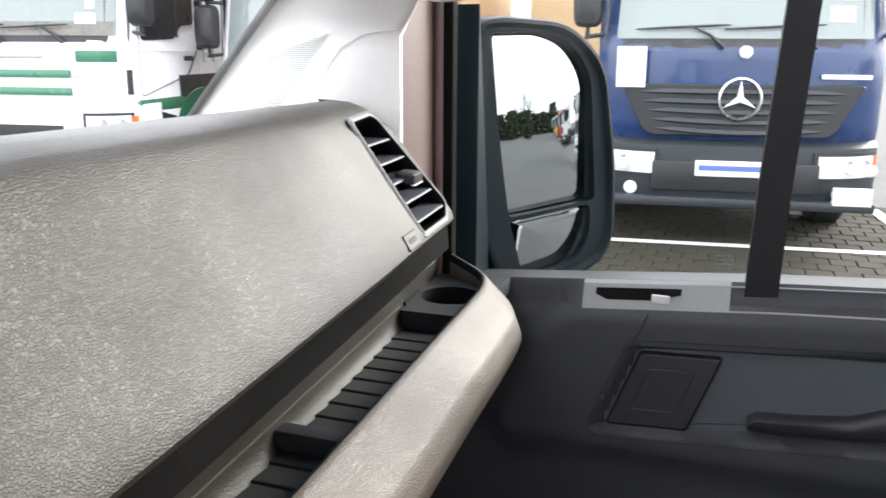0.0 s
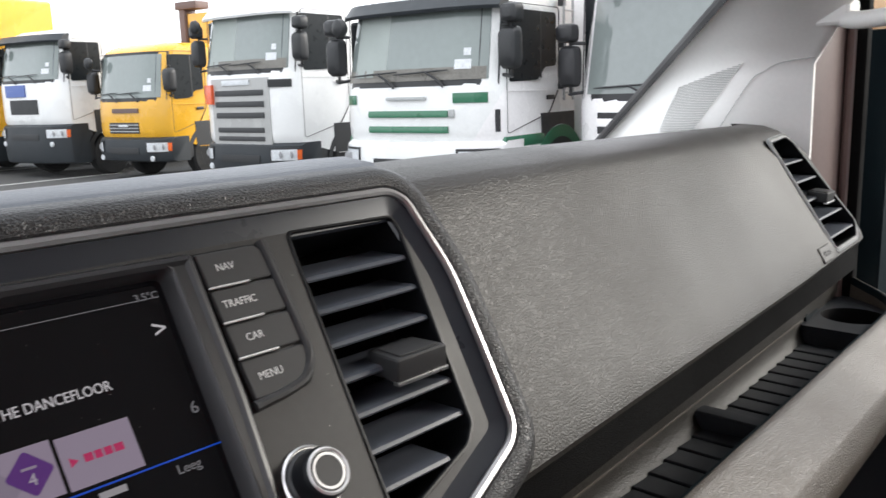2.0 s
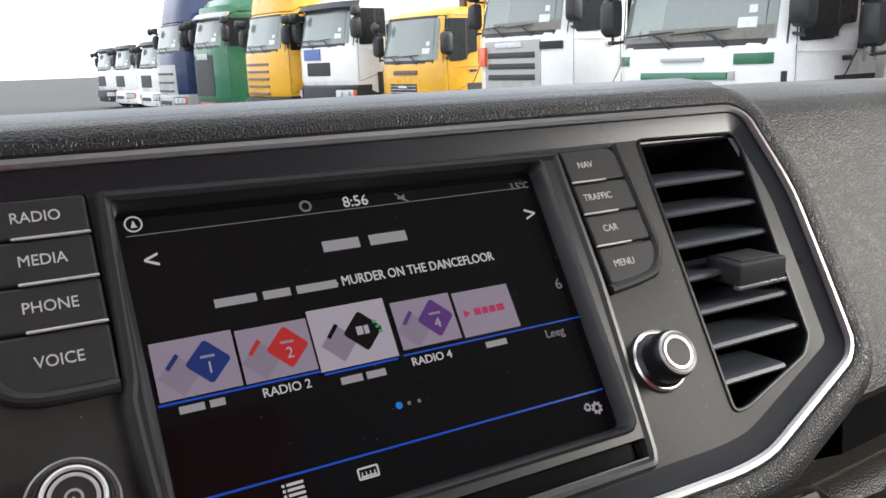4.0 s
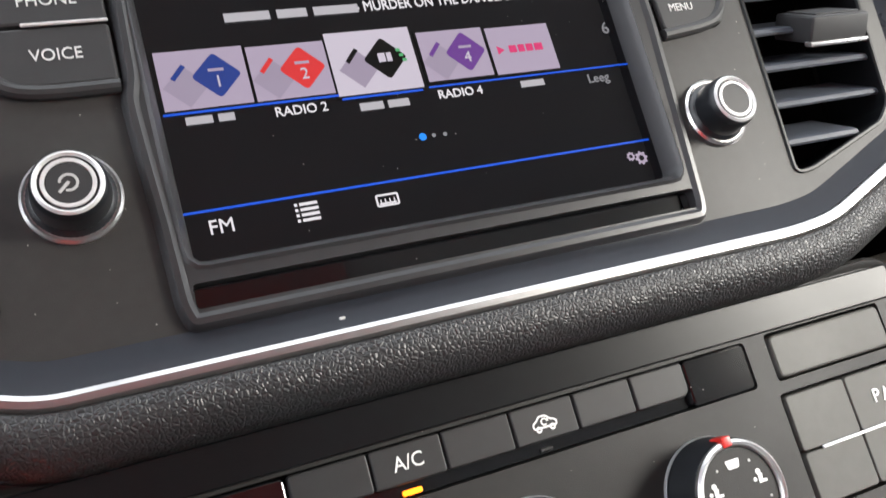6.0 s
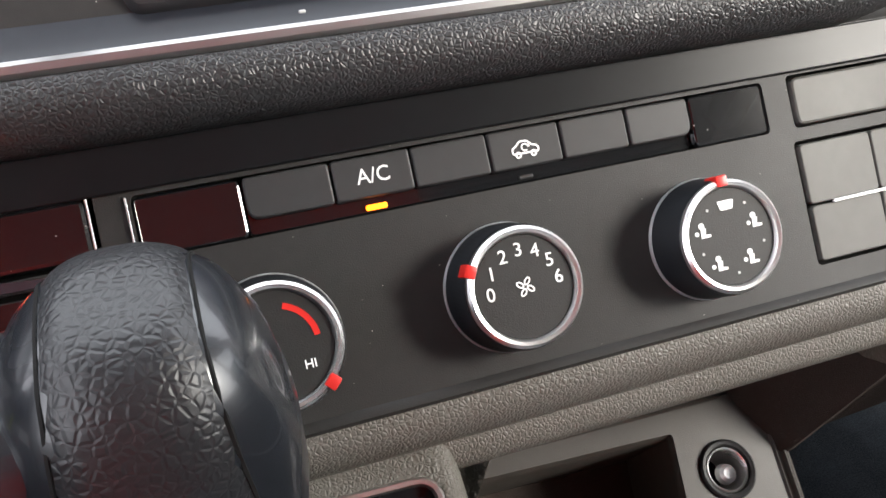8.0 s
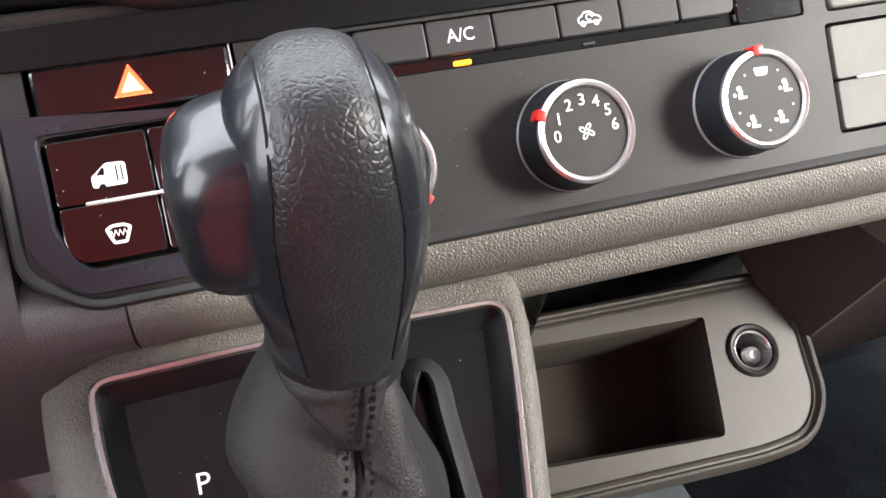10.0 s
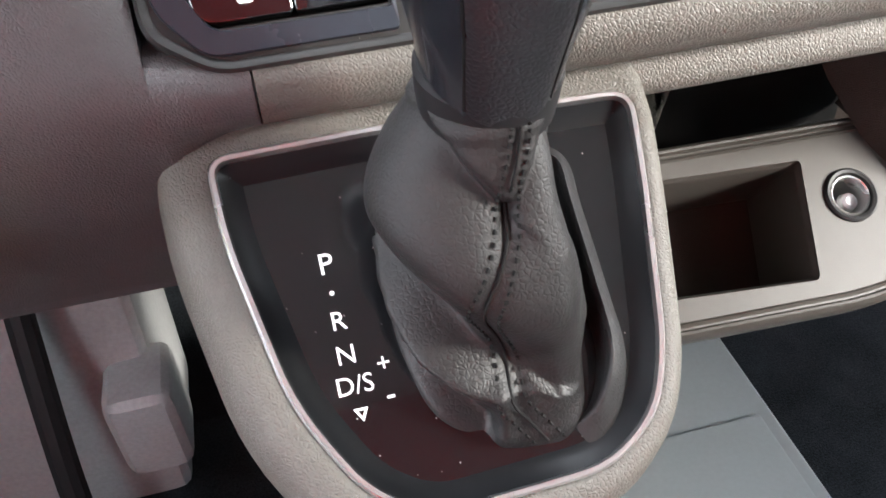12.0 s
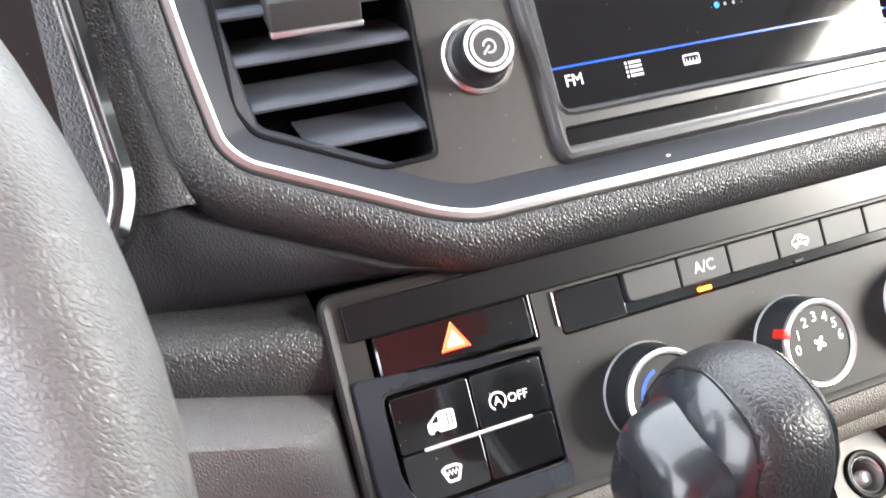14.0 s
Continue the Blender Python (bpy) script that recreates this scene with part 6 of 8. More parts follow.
loft(bm, [[(1.1605, y, SILL(y) - 0.012), (1.1495, y, SILL(y) - 0.030), (1.1475, y, SILL(y) - 0.0365), (1.149, y, SILL(y) - 0.0385)] for y in (-0.055, -0.25, -0.45, -1.2)], cap0=True, cap1=True)
part("sill_strip", bm, M_DOORLID, door, "grip hollow along the sill, its shade put in a darker strip", smooth=0)
for dx, dz, rr in ((1.1465, -0.0375, 0.0017), (1.1600, -0.0080, 0.0012)):
    part("sill_edge", tube([(dx, y, SILL(y) + dz) for y in (-0.060, -0.25, -0.30, -0.45, -1.2)], rr, 8), M_PLATEGREY, door, "thin bright edge")
bm = tube([(1.19, 0.15, 1.457), (1.19, -0.25, 1.487), (1.19, -1.2, 1.535)], 0.005, 8)
part("glass_seal", bm, M_BLACKTRIM, door)
bm = bmesh.new()
loft(bm, [[(1.155, y0, z), (1.155, y1, z), (1.195, y1, z), (1.195, y0, z)] for y0, y1, z in ((-0.2600, -0.3000, 1.45), (-0.2660, -0.3045, 1.62), (-0.2790, -0.3160, 1.85), (-0.318, -0.352, 2.46))], cap0=True, cap1=True)
part("window_divider", bm, M_BLACKTRIM, door, "black window divider bar")
part("window_frame_post", box(1.133, 1.152, 0.123, 0.150, 1.45, 2.02, 0.003, 2), M_DARK, door, "black window frame")
part("window_frame_top", box(1.10, 1.20, -1.2, 0.16, 2.44, 2.55, 0.01, 2), M_BLACKTRIM, door)
part("door_skin", box(1.24, 1.27, -1.2, 0.35, 0.5, 1.42, 0.01), M_LIGHTGREY, door, "pale outer skin")
bm = bmesh.new()
loft(bm, [[(1.182, 0.13, 1.47), (1.182, 0.13, 2.46)], [(1.182, -1.2, 1.50), (1.182, -1.2, 2.46)]], closed=False)
pane = part("window_1", bm, M_GLASS, None, "clear passenger door window pane", kind="structure", category="window")
bars_m = axes((1.1805, -0.245, 1.5205), (0, -1, 0.06), (0, 0.06, 1), (-1, 0, 0))
stamp = thing("glass_stamp", label="small printed mark in the corner of the glass", category="mark", m=bars_m)
for k in range(4):
    bars(stamp, bars_m, -0.012, -0.009 + 0.0055 * k, 0.0004, [0.004, 0.006, 0.005], 0.0022, 0.002, M_GREYBOX)

# ---- pillar ----
pillar = thing("pillar_trim", (1.05, 0.25, 1.6), "pale grey windscreen pillar trim with a speaker grille", "pillar trim", kind="structure")
EA, EB = Vector((1.198, 0.603, 1.65)), Vector((0.808, 0.087, 1.95))
def edge_at(z):
    return EA.lerp(EB, (z - EA.z) / (EB.z - EA.z))
def post_at(z):
    return Vector((1.0, 0.144, z)) if z < 1.80 else Vector((1.0 - 0.55 * (z - 1.80), 0.144 - 0.75 * (z - 1.80), z))
BULGE = Vector((-0.95, -0.25, 0.15)).normalized()
def bulge(f, z):
    """How far the trim swells into the cab: most behind the end of the dash, flattening up the pillar."""
    a = min(0.115, 0.03 + 0.9 * (1.8 - z)) if z < 1.8 else max(0.018, 0.03 - 0.2 * (z - 1.8))
    return BULGE * (a * math.sin(math.pi * min(1.0, max(0.0, (f - 0.06) / 0.94))) ** 1.1)
rows = []
for z in (1.62, 1.65, 1.68, 1.70, 1.72, 1.74, 1.76, 1.78, 1.80, 1.82, 1.84, 1.86, 1.92, 1.98, 2.06, 2.2):
    e, p = edge_at(z), post_at(z)
    if z > 1.98:
        e = edge_at(1.98) + Vector((-0.05, -0.25, 0.0)) * ((z - 1.98) / 0.22) + Vector((0, 0, z - 1.98))
    row = []
    for k in range(17):
        f = k / 16
        row.append(e.lerp(p, f) + (bulge(f, z) if 0 < k < 16 else Vector()))
    # back edge folds away
    rows.append(row + [p + Vector((0.012, 0.002, 0)), p + Vector((0.02, 0.02, 0))])
bm = bmesh.new()
loft(bm, rows, closed=False)
part("pillar_panel", bm, M_PILLAR, pillar, "pale grey panel", smooth=60)
bm = bmesh.new()
loft(bm, [[edge_at(z) + Vector(q) for q in ((-0.003, -0.001, 0.002), (0.012, 0.014, 0.006), (0.024, 0.026, 0.004), (0.020, 0.028, -0.008), (0.002, 0.006, -0.006))] for z in (1.60, 1.68, 1.75, 1.86, 1.98)], cap0=True, cap1=True)
part("screen_edge", bm, M_BLACKTRIM, pillar, "black screen edge band", smooth=0)
part("door_jamb", box(1.014, 1.135, 0.147, 0.168, 1.2, 2.2, 0.003, 2), M_SEAL, pillar, "brown-grey door seal")
part("jamb_lip", tube([(1.128, 0.141, 1.3), (1.128, 0.141, 2.1)], 0.006, 8), M_SEAL, pillar)


def on_pillar(f, z):
    e, p = edge_at(z), post_at(z)
    return e.lerp(p, f) + bulge(f, z) + BULGE * 0.0018


# speaker grille: fine slats inside a four-sided outline
gr = thing("pillar_speaker", (0.99, 0.28, 1.72), "slatted tweeter grille in the pillar trim", "speaker grille")
bm = bmesh.new()
for k in range(44):
    t = k / 43
    z = 1.690 + 0.106 * t
    f0 = 0.43 - 0.16 * min(1.0, t / 0.75) + 0.29 * max(0.0, (t - 0.75) / 0.25)
    f1 = 0.57 + 0.01 * t
    a = [on_pillar(f0 + (f1 - f0) * j / 4, z) for j in range(5)]
    b = [p + Vector((0, 0, 0.0013)) for p in a]
    c = [p + Vector((-0.0006, -0.0006, 0.0006)) for p in a]
    loft(bm, [a, c, b], closed=False)
part("grille_slats", bm, M_GRILLE, gr, "fine grey slats", kind="stuff", smooth=0)
# seam line of the airbag cover and grab handle
part("grille_frame", tube([on_pillar(f, z) for f, z in ((0.43, 1.688), (0.268, 1.770), (0.58, 1.799), (0.57, 1.688))], 0.0009, 6), M_PILLAR, gr, "thin pale edge")
part("seam_line", tube(smoothpath([on_pillar(f, z) for f, z in ((0.985, 1.807), (0.95, 1.806), (0.87, 1.803), (0.79, 1.798), (0.73, 1.787), (0.69, 1.774), (0.67, 1.712), (0.66, 1.68))], 5), 0.0006, 6), M_GRILLE, pillar)
grab = thing("grab_handle", (0.93, 0.06, 1.86), "pale plastic grab handle on the windscreen pillar", "grab handle")
bm = tube(smoothpath([(0.985, 0.115, 1.852), (0.965, 0.085, 1.846), (0.945, 0.035, 1.848), (0.935, -0.03, 1.858), (0.935, -0.09, 1.885), (0.95, -0.12, 1.93)], 7), 0.0125, 14, flat=0.8)
part("grip", bm, M_PILLAR, grab)
part("handle_foot", box(0.962, 1.005, 0.095, 0.150, 1.842, 1.872, 0.008, 3), M_PILLAR, grab)

# ---- unseen driver's seat, added in red for reflections in the glossy panels ----
M_REDCLOTH = mat("red_bounce_cloth", (0.46, 0.026, 0.018), 0.85, grain=("noise", 1200, 0.5, 0.001), vary=0.15, spec=0.2)
seat = thing("red_bounce_seat", (-0.45, -0.85, 0.60), "unseen driver's seat, added in red for reflections in the glossy panels", "seat")
part("seat_base", box(-0.66, -0.24, -1.12, -0.58, 0.60, 0.92, 0.03, 3), M_BLACKTRIM, seat)
part("seat_cushion", box(-0.71, -0.19, -1.16, -0.52, 0.91, 1.06, 0.05, 4), M_REDCLOTH, seat)
bm = bmesh.new()
loft(bm, [[(-0.45 + hw * c_, y + d * s_, z) for c_, s_ in ((math.copysign(abs(math.cos(q)) ** 0.5, math.cos(q)), math.copysign(abs(math.sin(q)) ** 0.5, math.sin(q))) for q in (2 * math.pi * j / 28 for j in range(28)))] for z, hw, y, d in ((1.02, 0.24, -1.04, 0.09), (1.20, 0.265, -1.03, 0.10), (1.45, 0.27, -1.05, 0.09), (1.65, 0.26, -1.08, 0.075), (1.76, 0.22, -1.10, 0.06), (1.79, 0.16, -1.105, 0.04))], cap0=True, cap1=True)
part("backrest", bm, M_REDCLOTH, seat, smooth=50)
part("headrest", box(-0.60, -0.30, -1.17, -1.05, 1.81, 2.04, 0.05, 4), M_REDCLOTH, seat)
for sx in (-0.53, -0.37):
    part("headrest_post", tube([(sx, -1.11, 1.74), (sx, -1.11, 1.86)], 0.007, 8), M_CHROME, seat)

# ---- shell that closes the cab ----
# Unseen roof and walls added to shape the light inside the cab.
part("ceiling", box(-0.93, 1.2, -1.3, 0.02, 2.50, 2.56, 0), M_HEADLINER, None, "pale grey cab headliner", kind="structure", category="ceiling")
# Unseen red panel added so that the glossy switches mirror red.
bm = bmesh.new()
loft(bm, [[(x, -0.80, 2.498), (x, -1.10, 2.08), (x, -1.14, 2.06), (x, -1.30, 2.06), (x, -1.30, 2.498)] for x in (-0.85, 0.28)], cap0=True, cap1=True)
part("red_bounce_panel", bm, M_REDCLOTH, None, "unseen red panel over the driver, added for red reflections", kind="structure", category="ceiling")
part("wall_rear", box(-0.93, 1.2, -1.36, -1.30, 0.5, 2.56, 0), M_BULKHEAD, None, "grey bulkhead behind the seats", kind="structure", category="wall")
# Blocks low light that would come in from the driver's side.
part("wall_left", box(-0.92, -0.86, -1.3, 0.6, 0.5, 1.44, 0), M_DOOR, None, "unseen lining of the driver's door, added to block low light", kind="structure", category="wall")
part("van_side", box(1.22, 1.26, -5.0, -1.2, 0.35, 2.6, 0.03), M_LIGHTGREY, None, "white side panel of the van", kind="structure", category="wall")
part("wall_left_post", box(-0.92, -0.84, 0.14, 0.20, 1.44, 2.30, 0), M_PILLAR, None, "pale pillar on the driver's side", kind="structure", category="wall")
# Unseen frame added to cut the window's light on the upper dash panel.
bm = bmesh.new()
loft(bm, [[(x, 0.168, 1.97), (x, -0.06, 2.06), (x, -0.34, 2.22), (x, -0.60, 2.36), (x, -0.80, 2.45), (x, -0.80, 2.54), (x, 0.168, 2.54)] for x in (1.14, 1.20)], cap0=True, cap1=True)
part("wall_right_top", bm, M_BULKHEAD, None, "unseen raked frame added to cut light from the passenger window", kind="structure", category="wall", smooth=0)
part("wall_right_rear", box(1.16, 1.22, -1.3, -1.0, 1.5, 2.54, 0), M_BULKHEAD, None, "grey rear post", kind="structure", category="wall")
part("wall_left_rear", box(-0.92, -0.86, -1.3, -1.0, 1.44, 2.54, 0), M_HEADLINER, None, "pale grey rear post", kind="structure", category="wall")
bm = bmesh.new()
loft(bm, [[(-0.90, 0.95, 1.60), (1.22, 0.95, 1.60)], [(-0.80, 0.03, 2.50), (1.0, 0.03, 2.50)]], closed=False)
part("windscreen", bm, M_GLASS, None, "clear raked windscreen", kind="structure", category="window")

# ---- door mirror ----
mn = Vector((-0.781, -1.196, 0.133)).normalized()
mx = Vector((0, 0, 1)).cross(mn).normalized()
MM = axes((1.40, 0.06, 1.65), mx, mn.cross(mx), mn)
mirror = thing("door_mirror", label="tall black door mirror with a second wide-angle glass below", category="door mirror", m=MM)
HO = rounded([(-0.130, 0.170), (-0.085, 0.176), (0.058, 0.170), (0.137, 0.110), (0.155, -0.060), (0.144, -0.205), (0.045, -0.240), (-0.105, -0.228), (-0.150, -0.10)], [0.03, 0.02, 0.05, 0.05, 0.06, 0.06, 0.05, 0.02, 0.05], 6)
GO = rounded([(-0.100, 0.158), (0.010, 0.160), (0.068, 0.144), (0.110, 0.095), (0.113, -0.112), (-0.080, -0.121), (-0.093, 0.0)], [0.012, 0.02, 0.03, 0.04, 0.01, 0.008, 0.05], 5)
GW = rounded([(-0.078, -0.132), (0.100, -0.124), (0.098, -0.175), (0.060, -0.215), (-0.054, -0.223)], [0.006, 0.01, 0.03, 0.04, 0.01], 5)
part("housing_front", holed(HO, [offset(GO, 0.003), offset(GW, 0.003)], -0.02, 0.004), M_HOUSING, mirror, "black plastic frame", MM)
part("housing_rim", ringed(HO, [(-0.006, 0.004), (0.0, 0.013), (0.006, 0.012), (0.010, 0.002), (0.012, -0.03), (0.0, -0.09), (-0.05, -0.135), (-0.09, -0.15)]), M_HOUSING, mirror, "black plastic shell", MM)


def bowed(outline, radius, tilt=(0, 0)):
    """A mirror glass, slightly bowed."""
    cx, cy = sum(p[0] for p in outline) / len(outline), sum(p[1] for p in outline) / len(outline)
    bm = bmesh.new()
    rings = []
    for k in range(12):
        f = 1 - k / 12
        ring = []
        for x, y in outline:
            dx, dy = (x - cx) * f, (y - cy) * f
            ring.append((cx + dx, cy + dy, -0.004 - (dx * dx + dy * dy) / (2 * radius) + tilt[0] * dx + tilt[1] * dy))
        rings.append(ring)
    loft(bm, rings, cap1=True)
    return bm


part("mirror_glass", bowed(GO, 1.25), M_MIRROR, mirror, "slightly domed mirror glass", MM, smooth=80)
part("wide_glass", bowed(GW, 0.42, (-0.07, 0.22)), M_MIRROR, mirror, "small domed wide-angle glass", MM, smooth=80)
bm = bmesh.new()
loft(bm, [[(1.19, 0.105, z0), (1.19, 0.33, z0 + 0.02), (1.19, 0.33, z1), (1.19, 0.105, z1)] if k == 0 else
          [MM @ Vector((-0.12, y0, -0.005)), MM @ Vector((-0.10, y0, -0.11)), MM @ Vector((-0.10, y1, -0.11)), MM @ Vector((-0.12, y1, -0.005))]
          for k, (z0, z1, y0, y1) in enumerate(((1.465, 1.845, 0, 0), (0, 0, -0.225, 0.160)))], cap0=True, cap1=True)
part("mirror_arm", bm, M_HOUSING, mirror, "broad black mounting arm", smooth=30)


# ---- yard: materials ----
M_ASPHALT = mat("asphalt", (0.075, 0.074, 0.072), 0.85, grain=("noise", 60, 0.6, 0.01), vary=0.3, vary_scale=1.2)
M_PAVER = mat("paver", (0.030, 0.027, 0.019), 0.9, spec=0.2, grain=("noise", 120, 0.6, 0.004), vary=0.35, vary_scale=3)
M_LINE = mat("white_road_paint", (0.62, 0.62, 0.59), 0.7, vary=0.2, vary_scale=5)
# Pale base puts the sky's reflection on the truck glass.
M_WSCREEN = mat("sky_pale_truck_window", (0.215, 0.250, 0.240), 0.09, vary=0.07, vary_scale=0.5, coat=0.6)
# Paler patch of the glass, with the sky's glow put in its colour.
M_CURTAINSHEEN = mat("curtain_sheen", (0.34, 0.38, 0.36), 0.5, vary=0.12, vary_scale=3)
M_CABDASH = mat("cab_dashboard", (0.17, 0.16, 0.14), 0.3, vary=0.4, vary_scale=2.2)
M_SIDEWIN = mat("truck_side_window", (0.014, 0.017, 0.019), 0.3, vary=0.2, spec=0.15)
M_BUMPER = mat("bumper_plastic", (0.022, 0.027, 0.032), 0.5, vary=0.15, vary_scale=4)
M_TYRE = mat("tyre_rubber", (0.018, 0.018, 0.018), 0.85, vary=0.2)
M_STEEL = mat("rim_steel", (0.32, 0.32, 0.33), 0.45, metal=0.5, vary=0.15)
M_LAMP = mat("headlamp_lens", (0.66, 0.68, 0.70), 0.12, vary=0.25, vary_scale=20, coat=0.4)
M_ORANGE = mat("indicator_lens", (0.75, 0.13, 0.02), 0.25, vary=0.05)
M_BLACKPL = mat("truck_black_plastic", (0.02, 0.021, 0.023), 0.45, vary=0.15)
M_PLATE = mat("plate_face", (0.70, 0.71, 0.72), 0.4, vary=0.05)
M_PLATEBAR = mat("plate_bar", (0.10, 0.16, 0.42), 0.4, vary=0.05)
M_TAN = mat("tan_board", (0.55, 0.38, 0.21), 0.6, vary=0.12, vary_scale=2)
PAINT = {}


def paint(rgb):
    if rgb not in PAINT:
        PAINT[rgb] = mat("truck_paint", rgb, 0.28, vary=0.07, vary_scale=1.3, coat=0.35)
    return PAINT[rgb]


WHITE, GREEN, YELLOW, BLUE, NAVY, GREY, RED = (0.87, 0.87, 0.86), (0.03, 0.16, 0.085), (0.80, 0.42, 0.03), (0.011, 0.034, 0.112), (0.013, 0.03, 0.10), (0.42, 0.43, 0.43), (0.5, 0.04, 0.03)


GREENP, WHITEP, GREYP, YELLOWP = (paint(c) for c in (GREEN, WHITE, GREY, YELLOW))
SILVERP = paint((0.42, 0.42, 0.41))


def truck(label, x, y, turn, colour, ws=(1.98, 2.92), top=3.25, w=2.48, length=1.75, bars_at=(), bar_colour=None, grille=None, bumper=M_BUMPER, bumper_top=0.92, roof=None, rear=None, rear_h=3.2, visor=True, detail=True, accents=(), rake=0.22, side_skirt=None, low=0.34, tall_mirror=True, face_lines=(), lamp_half=0.20, ladder=False, round_=0.34, sheen_span=None, skirt=None, corner=None):
    """A forward-control truck; it faces its own -y, and its front's foot stands at (x, y)."""
    M = pose(x, y, 0, 0, 0, -90 + turn)
    th = thing("truck", label=label, category="truck", group="row of parked trucks", m=M)
    body = paint(colour)
    h = w / 2
    zb, zt = ws

    def bend(f):
        """How far the front lies back at a share of its half width: round corners."""
        return round_ * abs(f) ** 5

    def taper(z):
        return 1.0 if z < zb else 1 - 0.045 * (z - zb)

    FS = (-1, -0.985, -0.96, -0.92, -0.86, -0.78, -0.66, -0.5, -0.25, 0, 0.25, 0.5, 0.66, 0.78, 0.86, 0.92, 0.96, 0.985, 1)
    # cab shell
    side = [(0.05, bumper_top - 0.02), (0.01, bumper_top + 0.06), (0.0, bumper_top + 0.16), (0.0, zb - 0.16), (0.012, zb - 0.06), (0.03, zb), (rake, zt), (rake + 0.06, zt + 0.07), (rake + 0.16, zt + 0.14), (rake + 0.40, top - 0.02), (rake + 0.60, top), (length, top), (length, bumper_top - 0.25), (length * 0.62, bumper_top - 0.25)]
    bm = bmesh.new()
    loft(bm, [[(h * f * taper(z), yy + bend(f) * (1 if yy < length * 0.5 else 0), z - (0.10 * abs(f) ** 8 if z > top - 0.05 else 0)) for yy, z in side] for f in FS], cap0=True, cap1=True)
    part("cab", bm, body, th, "", M, smooth=40)

    def skin(f0, f1, s0, s1, out, thick=0.02, n=12):
        """A curved piece over the windscreen's part of the front; s runs from its foot to its top."""
        bm = bmesh.new()
        rings = []
        for i in range(n + 1):
            f = f0 + (f1 - f0) * i / n
            row = []
            for s in (s0, s1):
                z = zb + (zt - zb) * s
                row.append((h * f * taper(z), 0.03 + (rake - 0.03) * s + bend(f), z))
            a, b = row
            rings.append([(a[0], a[1] + thick, a[2]), (a[0], a[1] - out, a[2]), (b[0], b[1] - out, b[2]), (b[0], b[1] + thick, b[2])])
        loft(bm, rings, cap0=True, cap1=True)
        return bm

    def apron(f0, f1, z0, z1, out, n=10, lean=0.0):
        """A curved piece on the upright part of the front."""
        bm = bmesh.new()
        rings = []
        for i in range(n + 1):
            f = f0 + (f1 - f0) * i / n
            d = bend(f)
            rings.append([(h * f, d + 0.03, z0), (h * f, d - out, z0 + 0.004), (h * f, d - out - 0.004, (z0 + z1) / 2), (h * f, d - out + lean, z1 - 0.004), (h * f, d + 0.03, z1)])
        loft(bm, rings, cap0=True, cap1=True)
        return bm

    part("screen_surround", skin(-0.955, 0.955, -0.05, 1.03, 0.006), M_BLACKPL, th, "black screen surround", M)
    scr = part("windscreen", skin(-0.875, 0.875, 0.03, 0.97, 0.014), M_WSCREEN, th, "windscreen, sky's reflection put in its pale colour", M)
    if sheen_span:
        part("curtain_sheen", skin(sheen_span[0], sheen_span[1], 0.10, 0.96, 0.0155), M_CURTAINSHEEN, scr, "paler patch of sky sheen put on the glass", M)
        part("cab_dashboard", skin(-0.86, 0.86, 0.03, 0.20, 0.0165), M_CABDASH, scr, "dim dashboard behind the glass", M)
    if visor:
        vb = bmesh.new()
        loft(vb, [[(h * f * 0.97, yy + bend(f * 0.94), z) for yy, z in ((rake + 0.02, zt + 0.0), (rake - 0.17, zt - 0.05), (rake - 0.19, zt - 0.01), (rake - 0.04, zt + 0.14), (rake + 0.08, zt + 0.15))] for f in (-1, -0.9, -0.75, -0.4, 0, 0.4, 0.75, 0.9, 1)], cap0=True, cap1=True)
        part("sun_visor", vb, M_BLACKPL if visor is True else visor, th, "", M)
    if detail:
        for f0, f1 in ((-0.74, -0.10), (-0.14, 0.52)):
            fm = f0 + 0.60 * (f1 - f0)
            path = [(h * (f0 + (f1 - f0) * k / 6), bend(f0 + (f1 - f0) * k / 6) - 0.02, zb + 0.11 + 0.006 * k) for k in range(7)]
            wiper = part("wiper", tube(path, [0.008, 0.012, 0.013, 0.014, 0.013, 0.012, 0.008], 6), M_BLACKPL, th, "black wiper blade", M)
            part("wiper_arm", tube([(h * fm, bend(fm) - 0.035, zb + 0.13), (h * (fm + 0.12), bend(fm) - 0.05, zb + 0.06), (h * (fm + 0.22), bend(fm) - 0.03, zb - 0.05)], [0.010, 0.016, 0.022], 6), M_BLACKPL, wiper, "", M)
        part("cab_sticker", skin(0.56, 0.73, 0.17, 0.30, 0.0175, n=2), M_LAMP, scr, "white paper sticker", M, smooth=0)
        part("cab_sticker", skin(0.65, 0.72, 0.35, 0.45, 0.0175, n=2), M_LAMP, scr, "white paper sticker", M, smooth=0)
        bm = bmesh.new()
        loft(bm, [[(-h * 0.80 + 0.11 * k * math.cos(a), 0.05 + d, zt - 0.16 + 0.13 * k * math.sin(a)) for a in (2 * math.pi * j / 14 for j in range(14))] for d, k in ((-0.20, 0.35), (-0.17, 0.85), (-0.10, 1.0), (-0.04, 0.7))], cap0=True, cap1=True)
        part("kerb_mirror", bm, M_BLACKPL, th, "small rounded kerb mirror", M)
    # grille openings and bars
    if grille:
        g0, g1, gw = grille
        part("grille", apron(-gw, gw, g0, g1, 0.012), M_BLACKPL if not bar_colour or bar_colour == "slot" else bar_colour, th, "", M)
    for z0, z1, bw, bmtl in bars_at:
        part("grille_bar", apron(-bw, bw, z0, z1, 0.026, lean=0.008), bmtl, th, "", M)
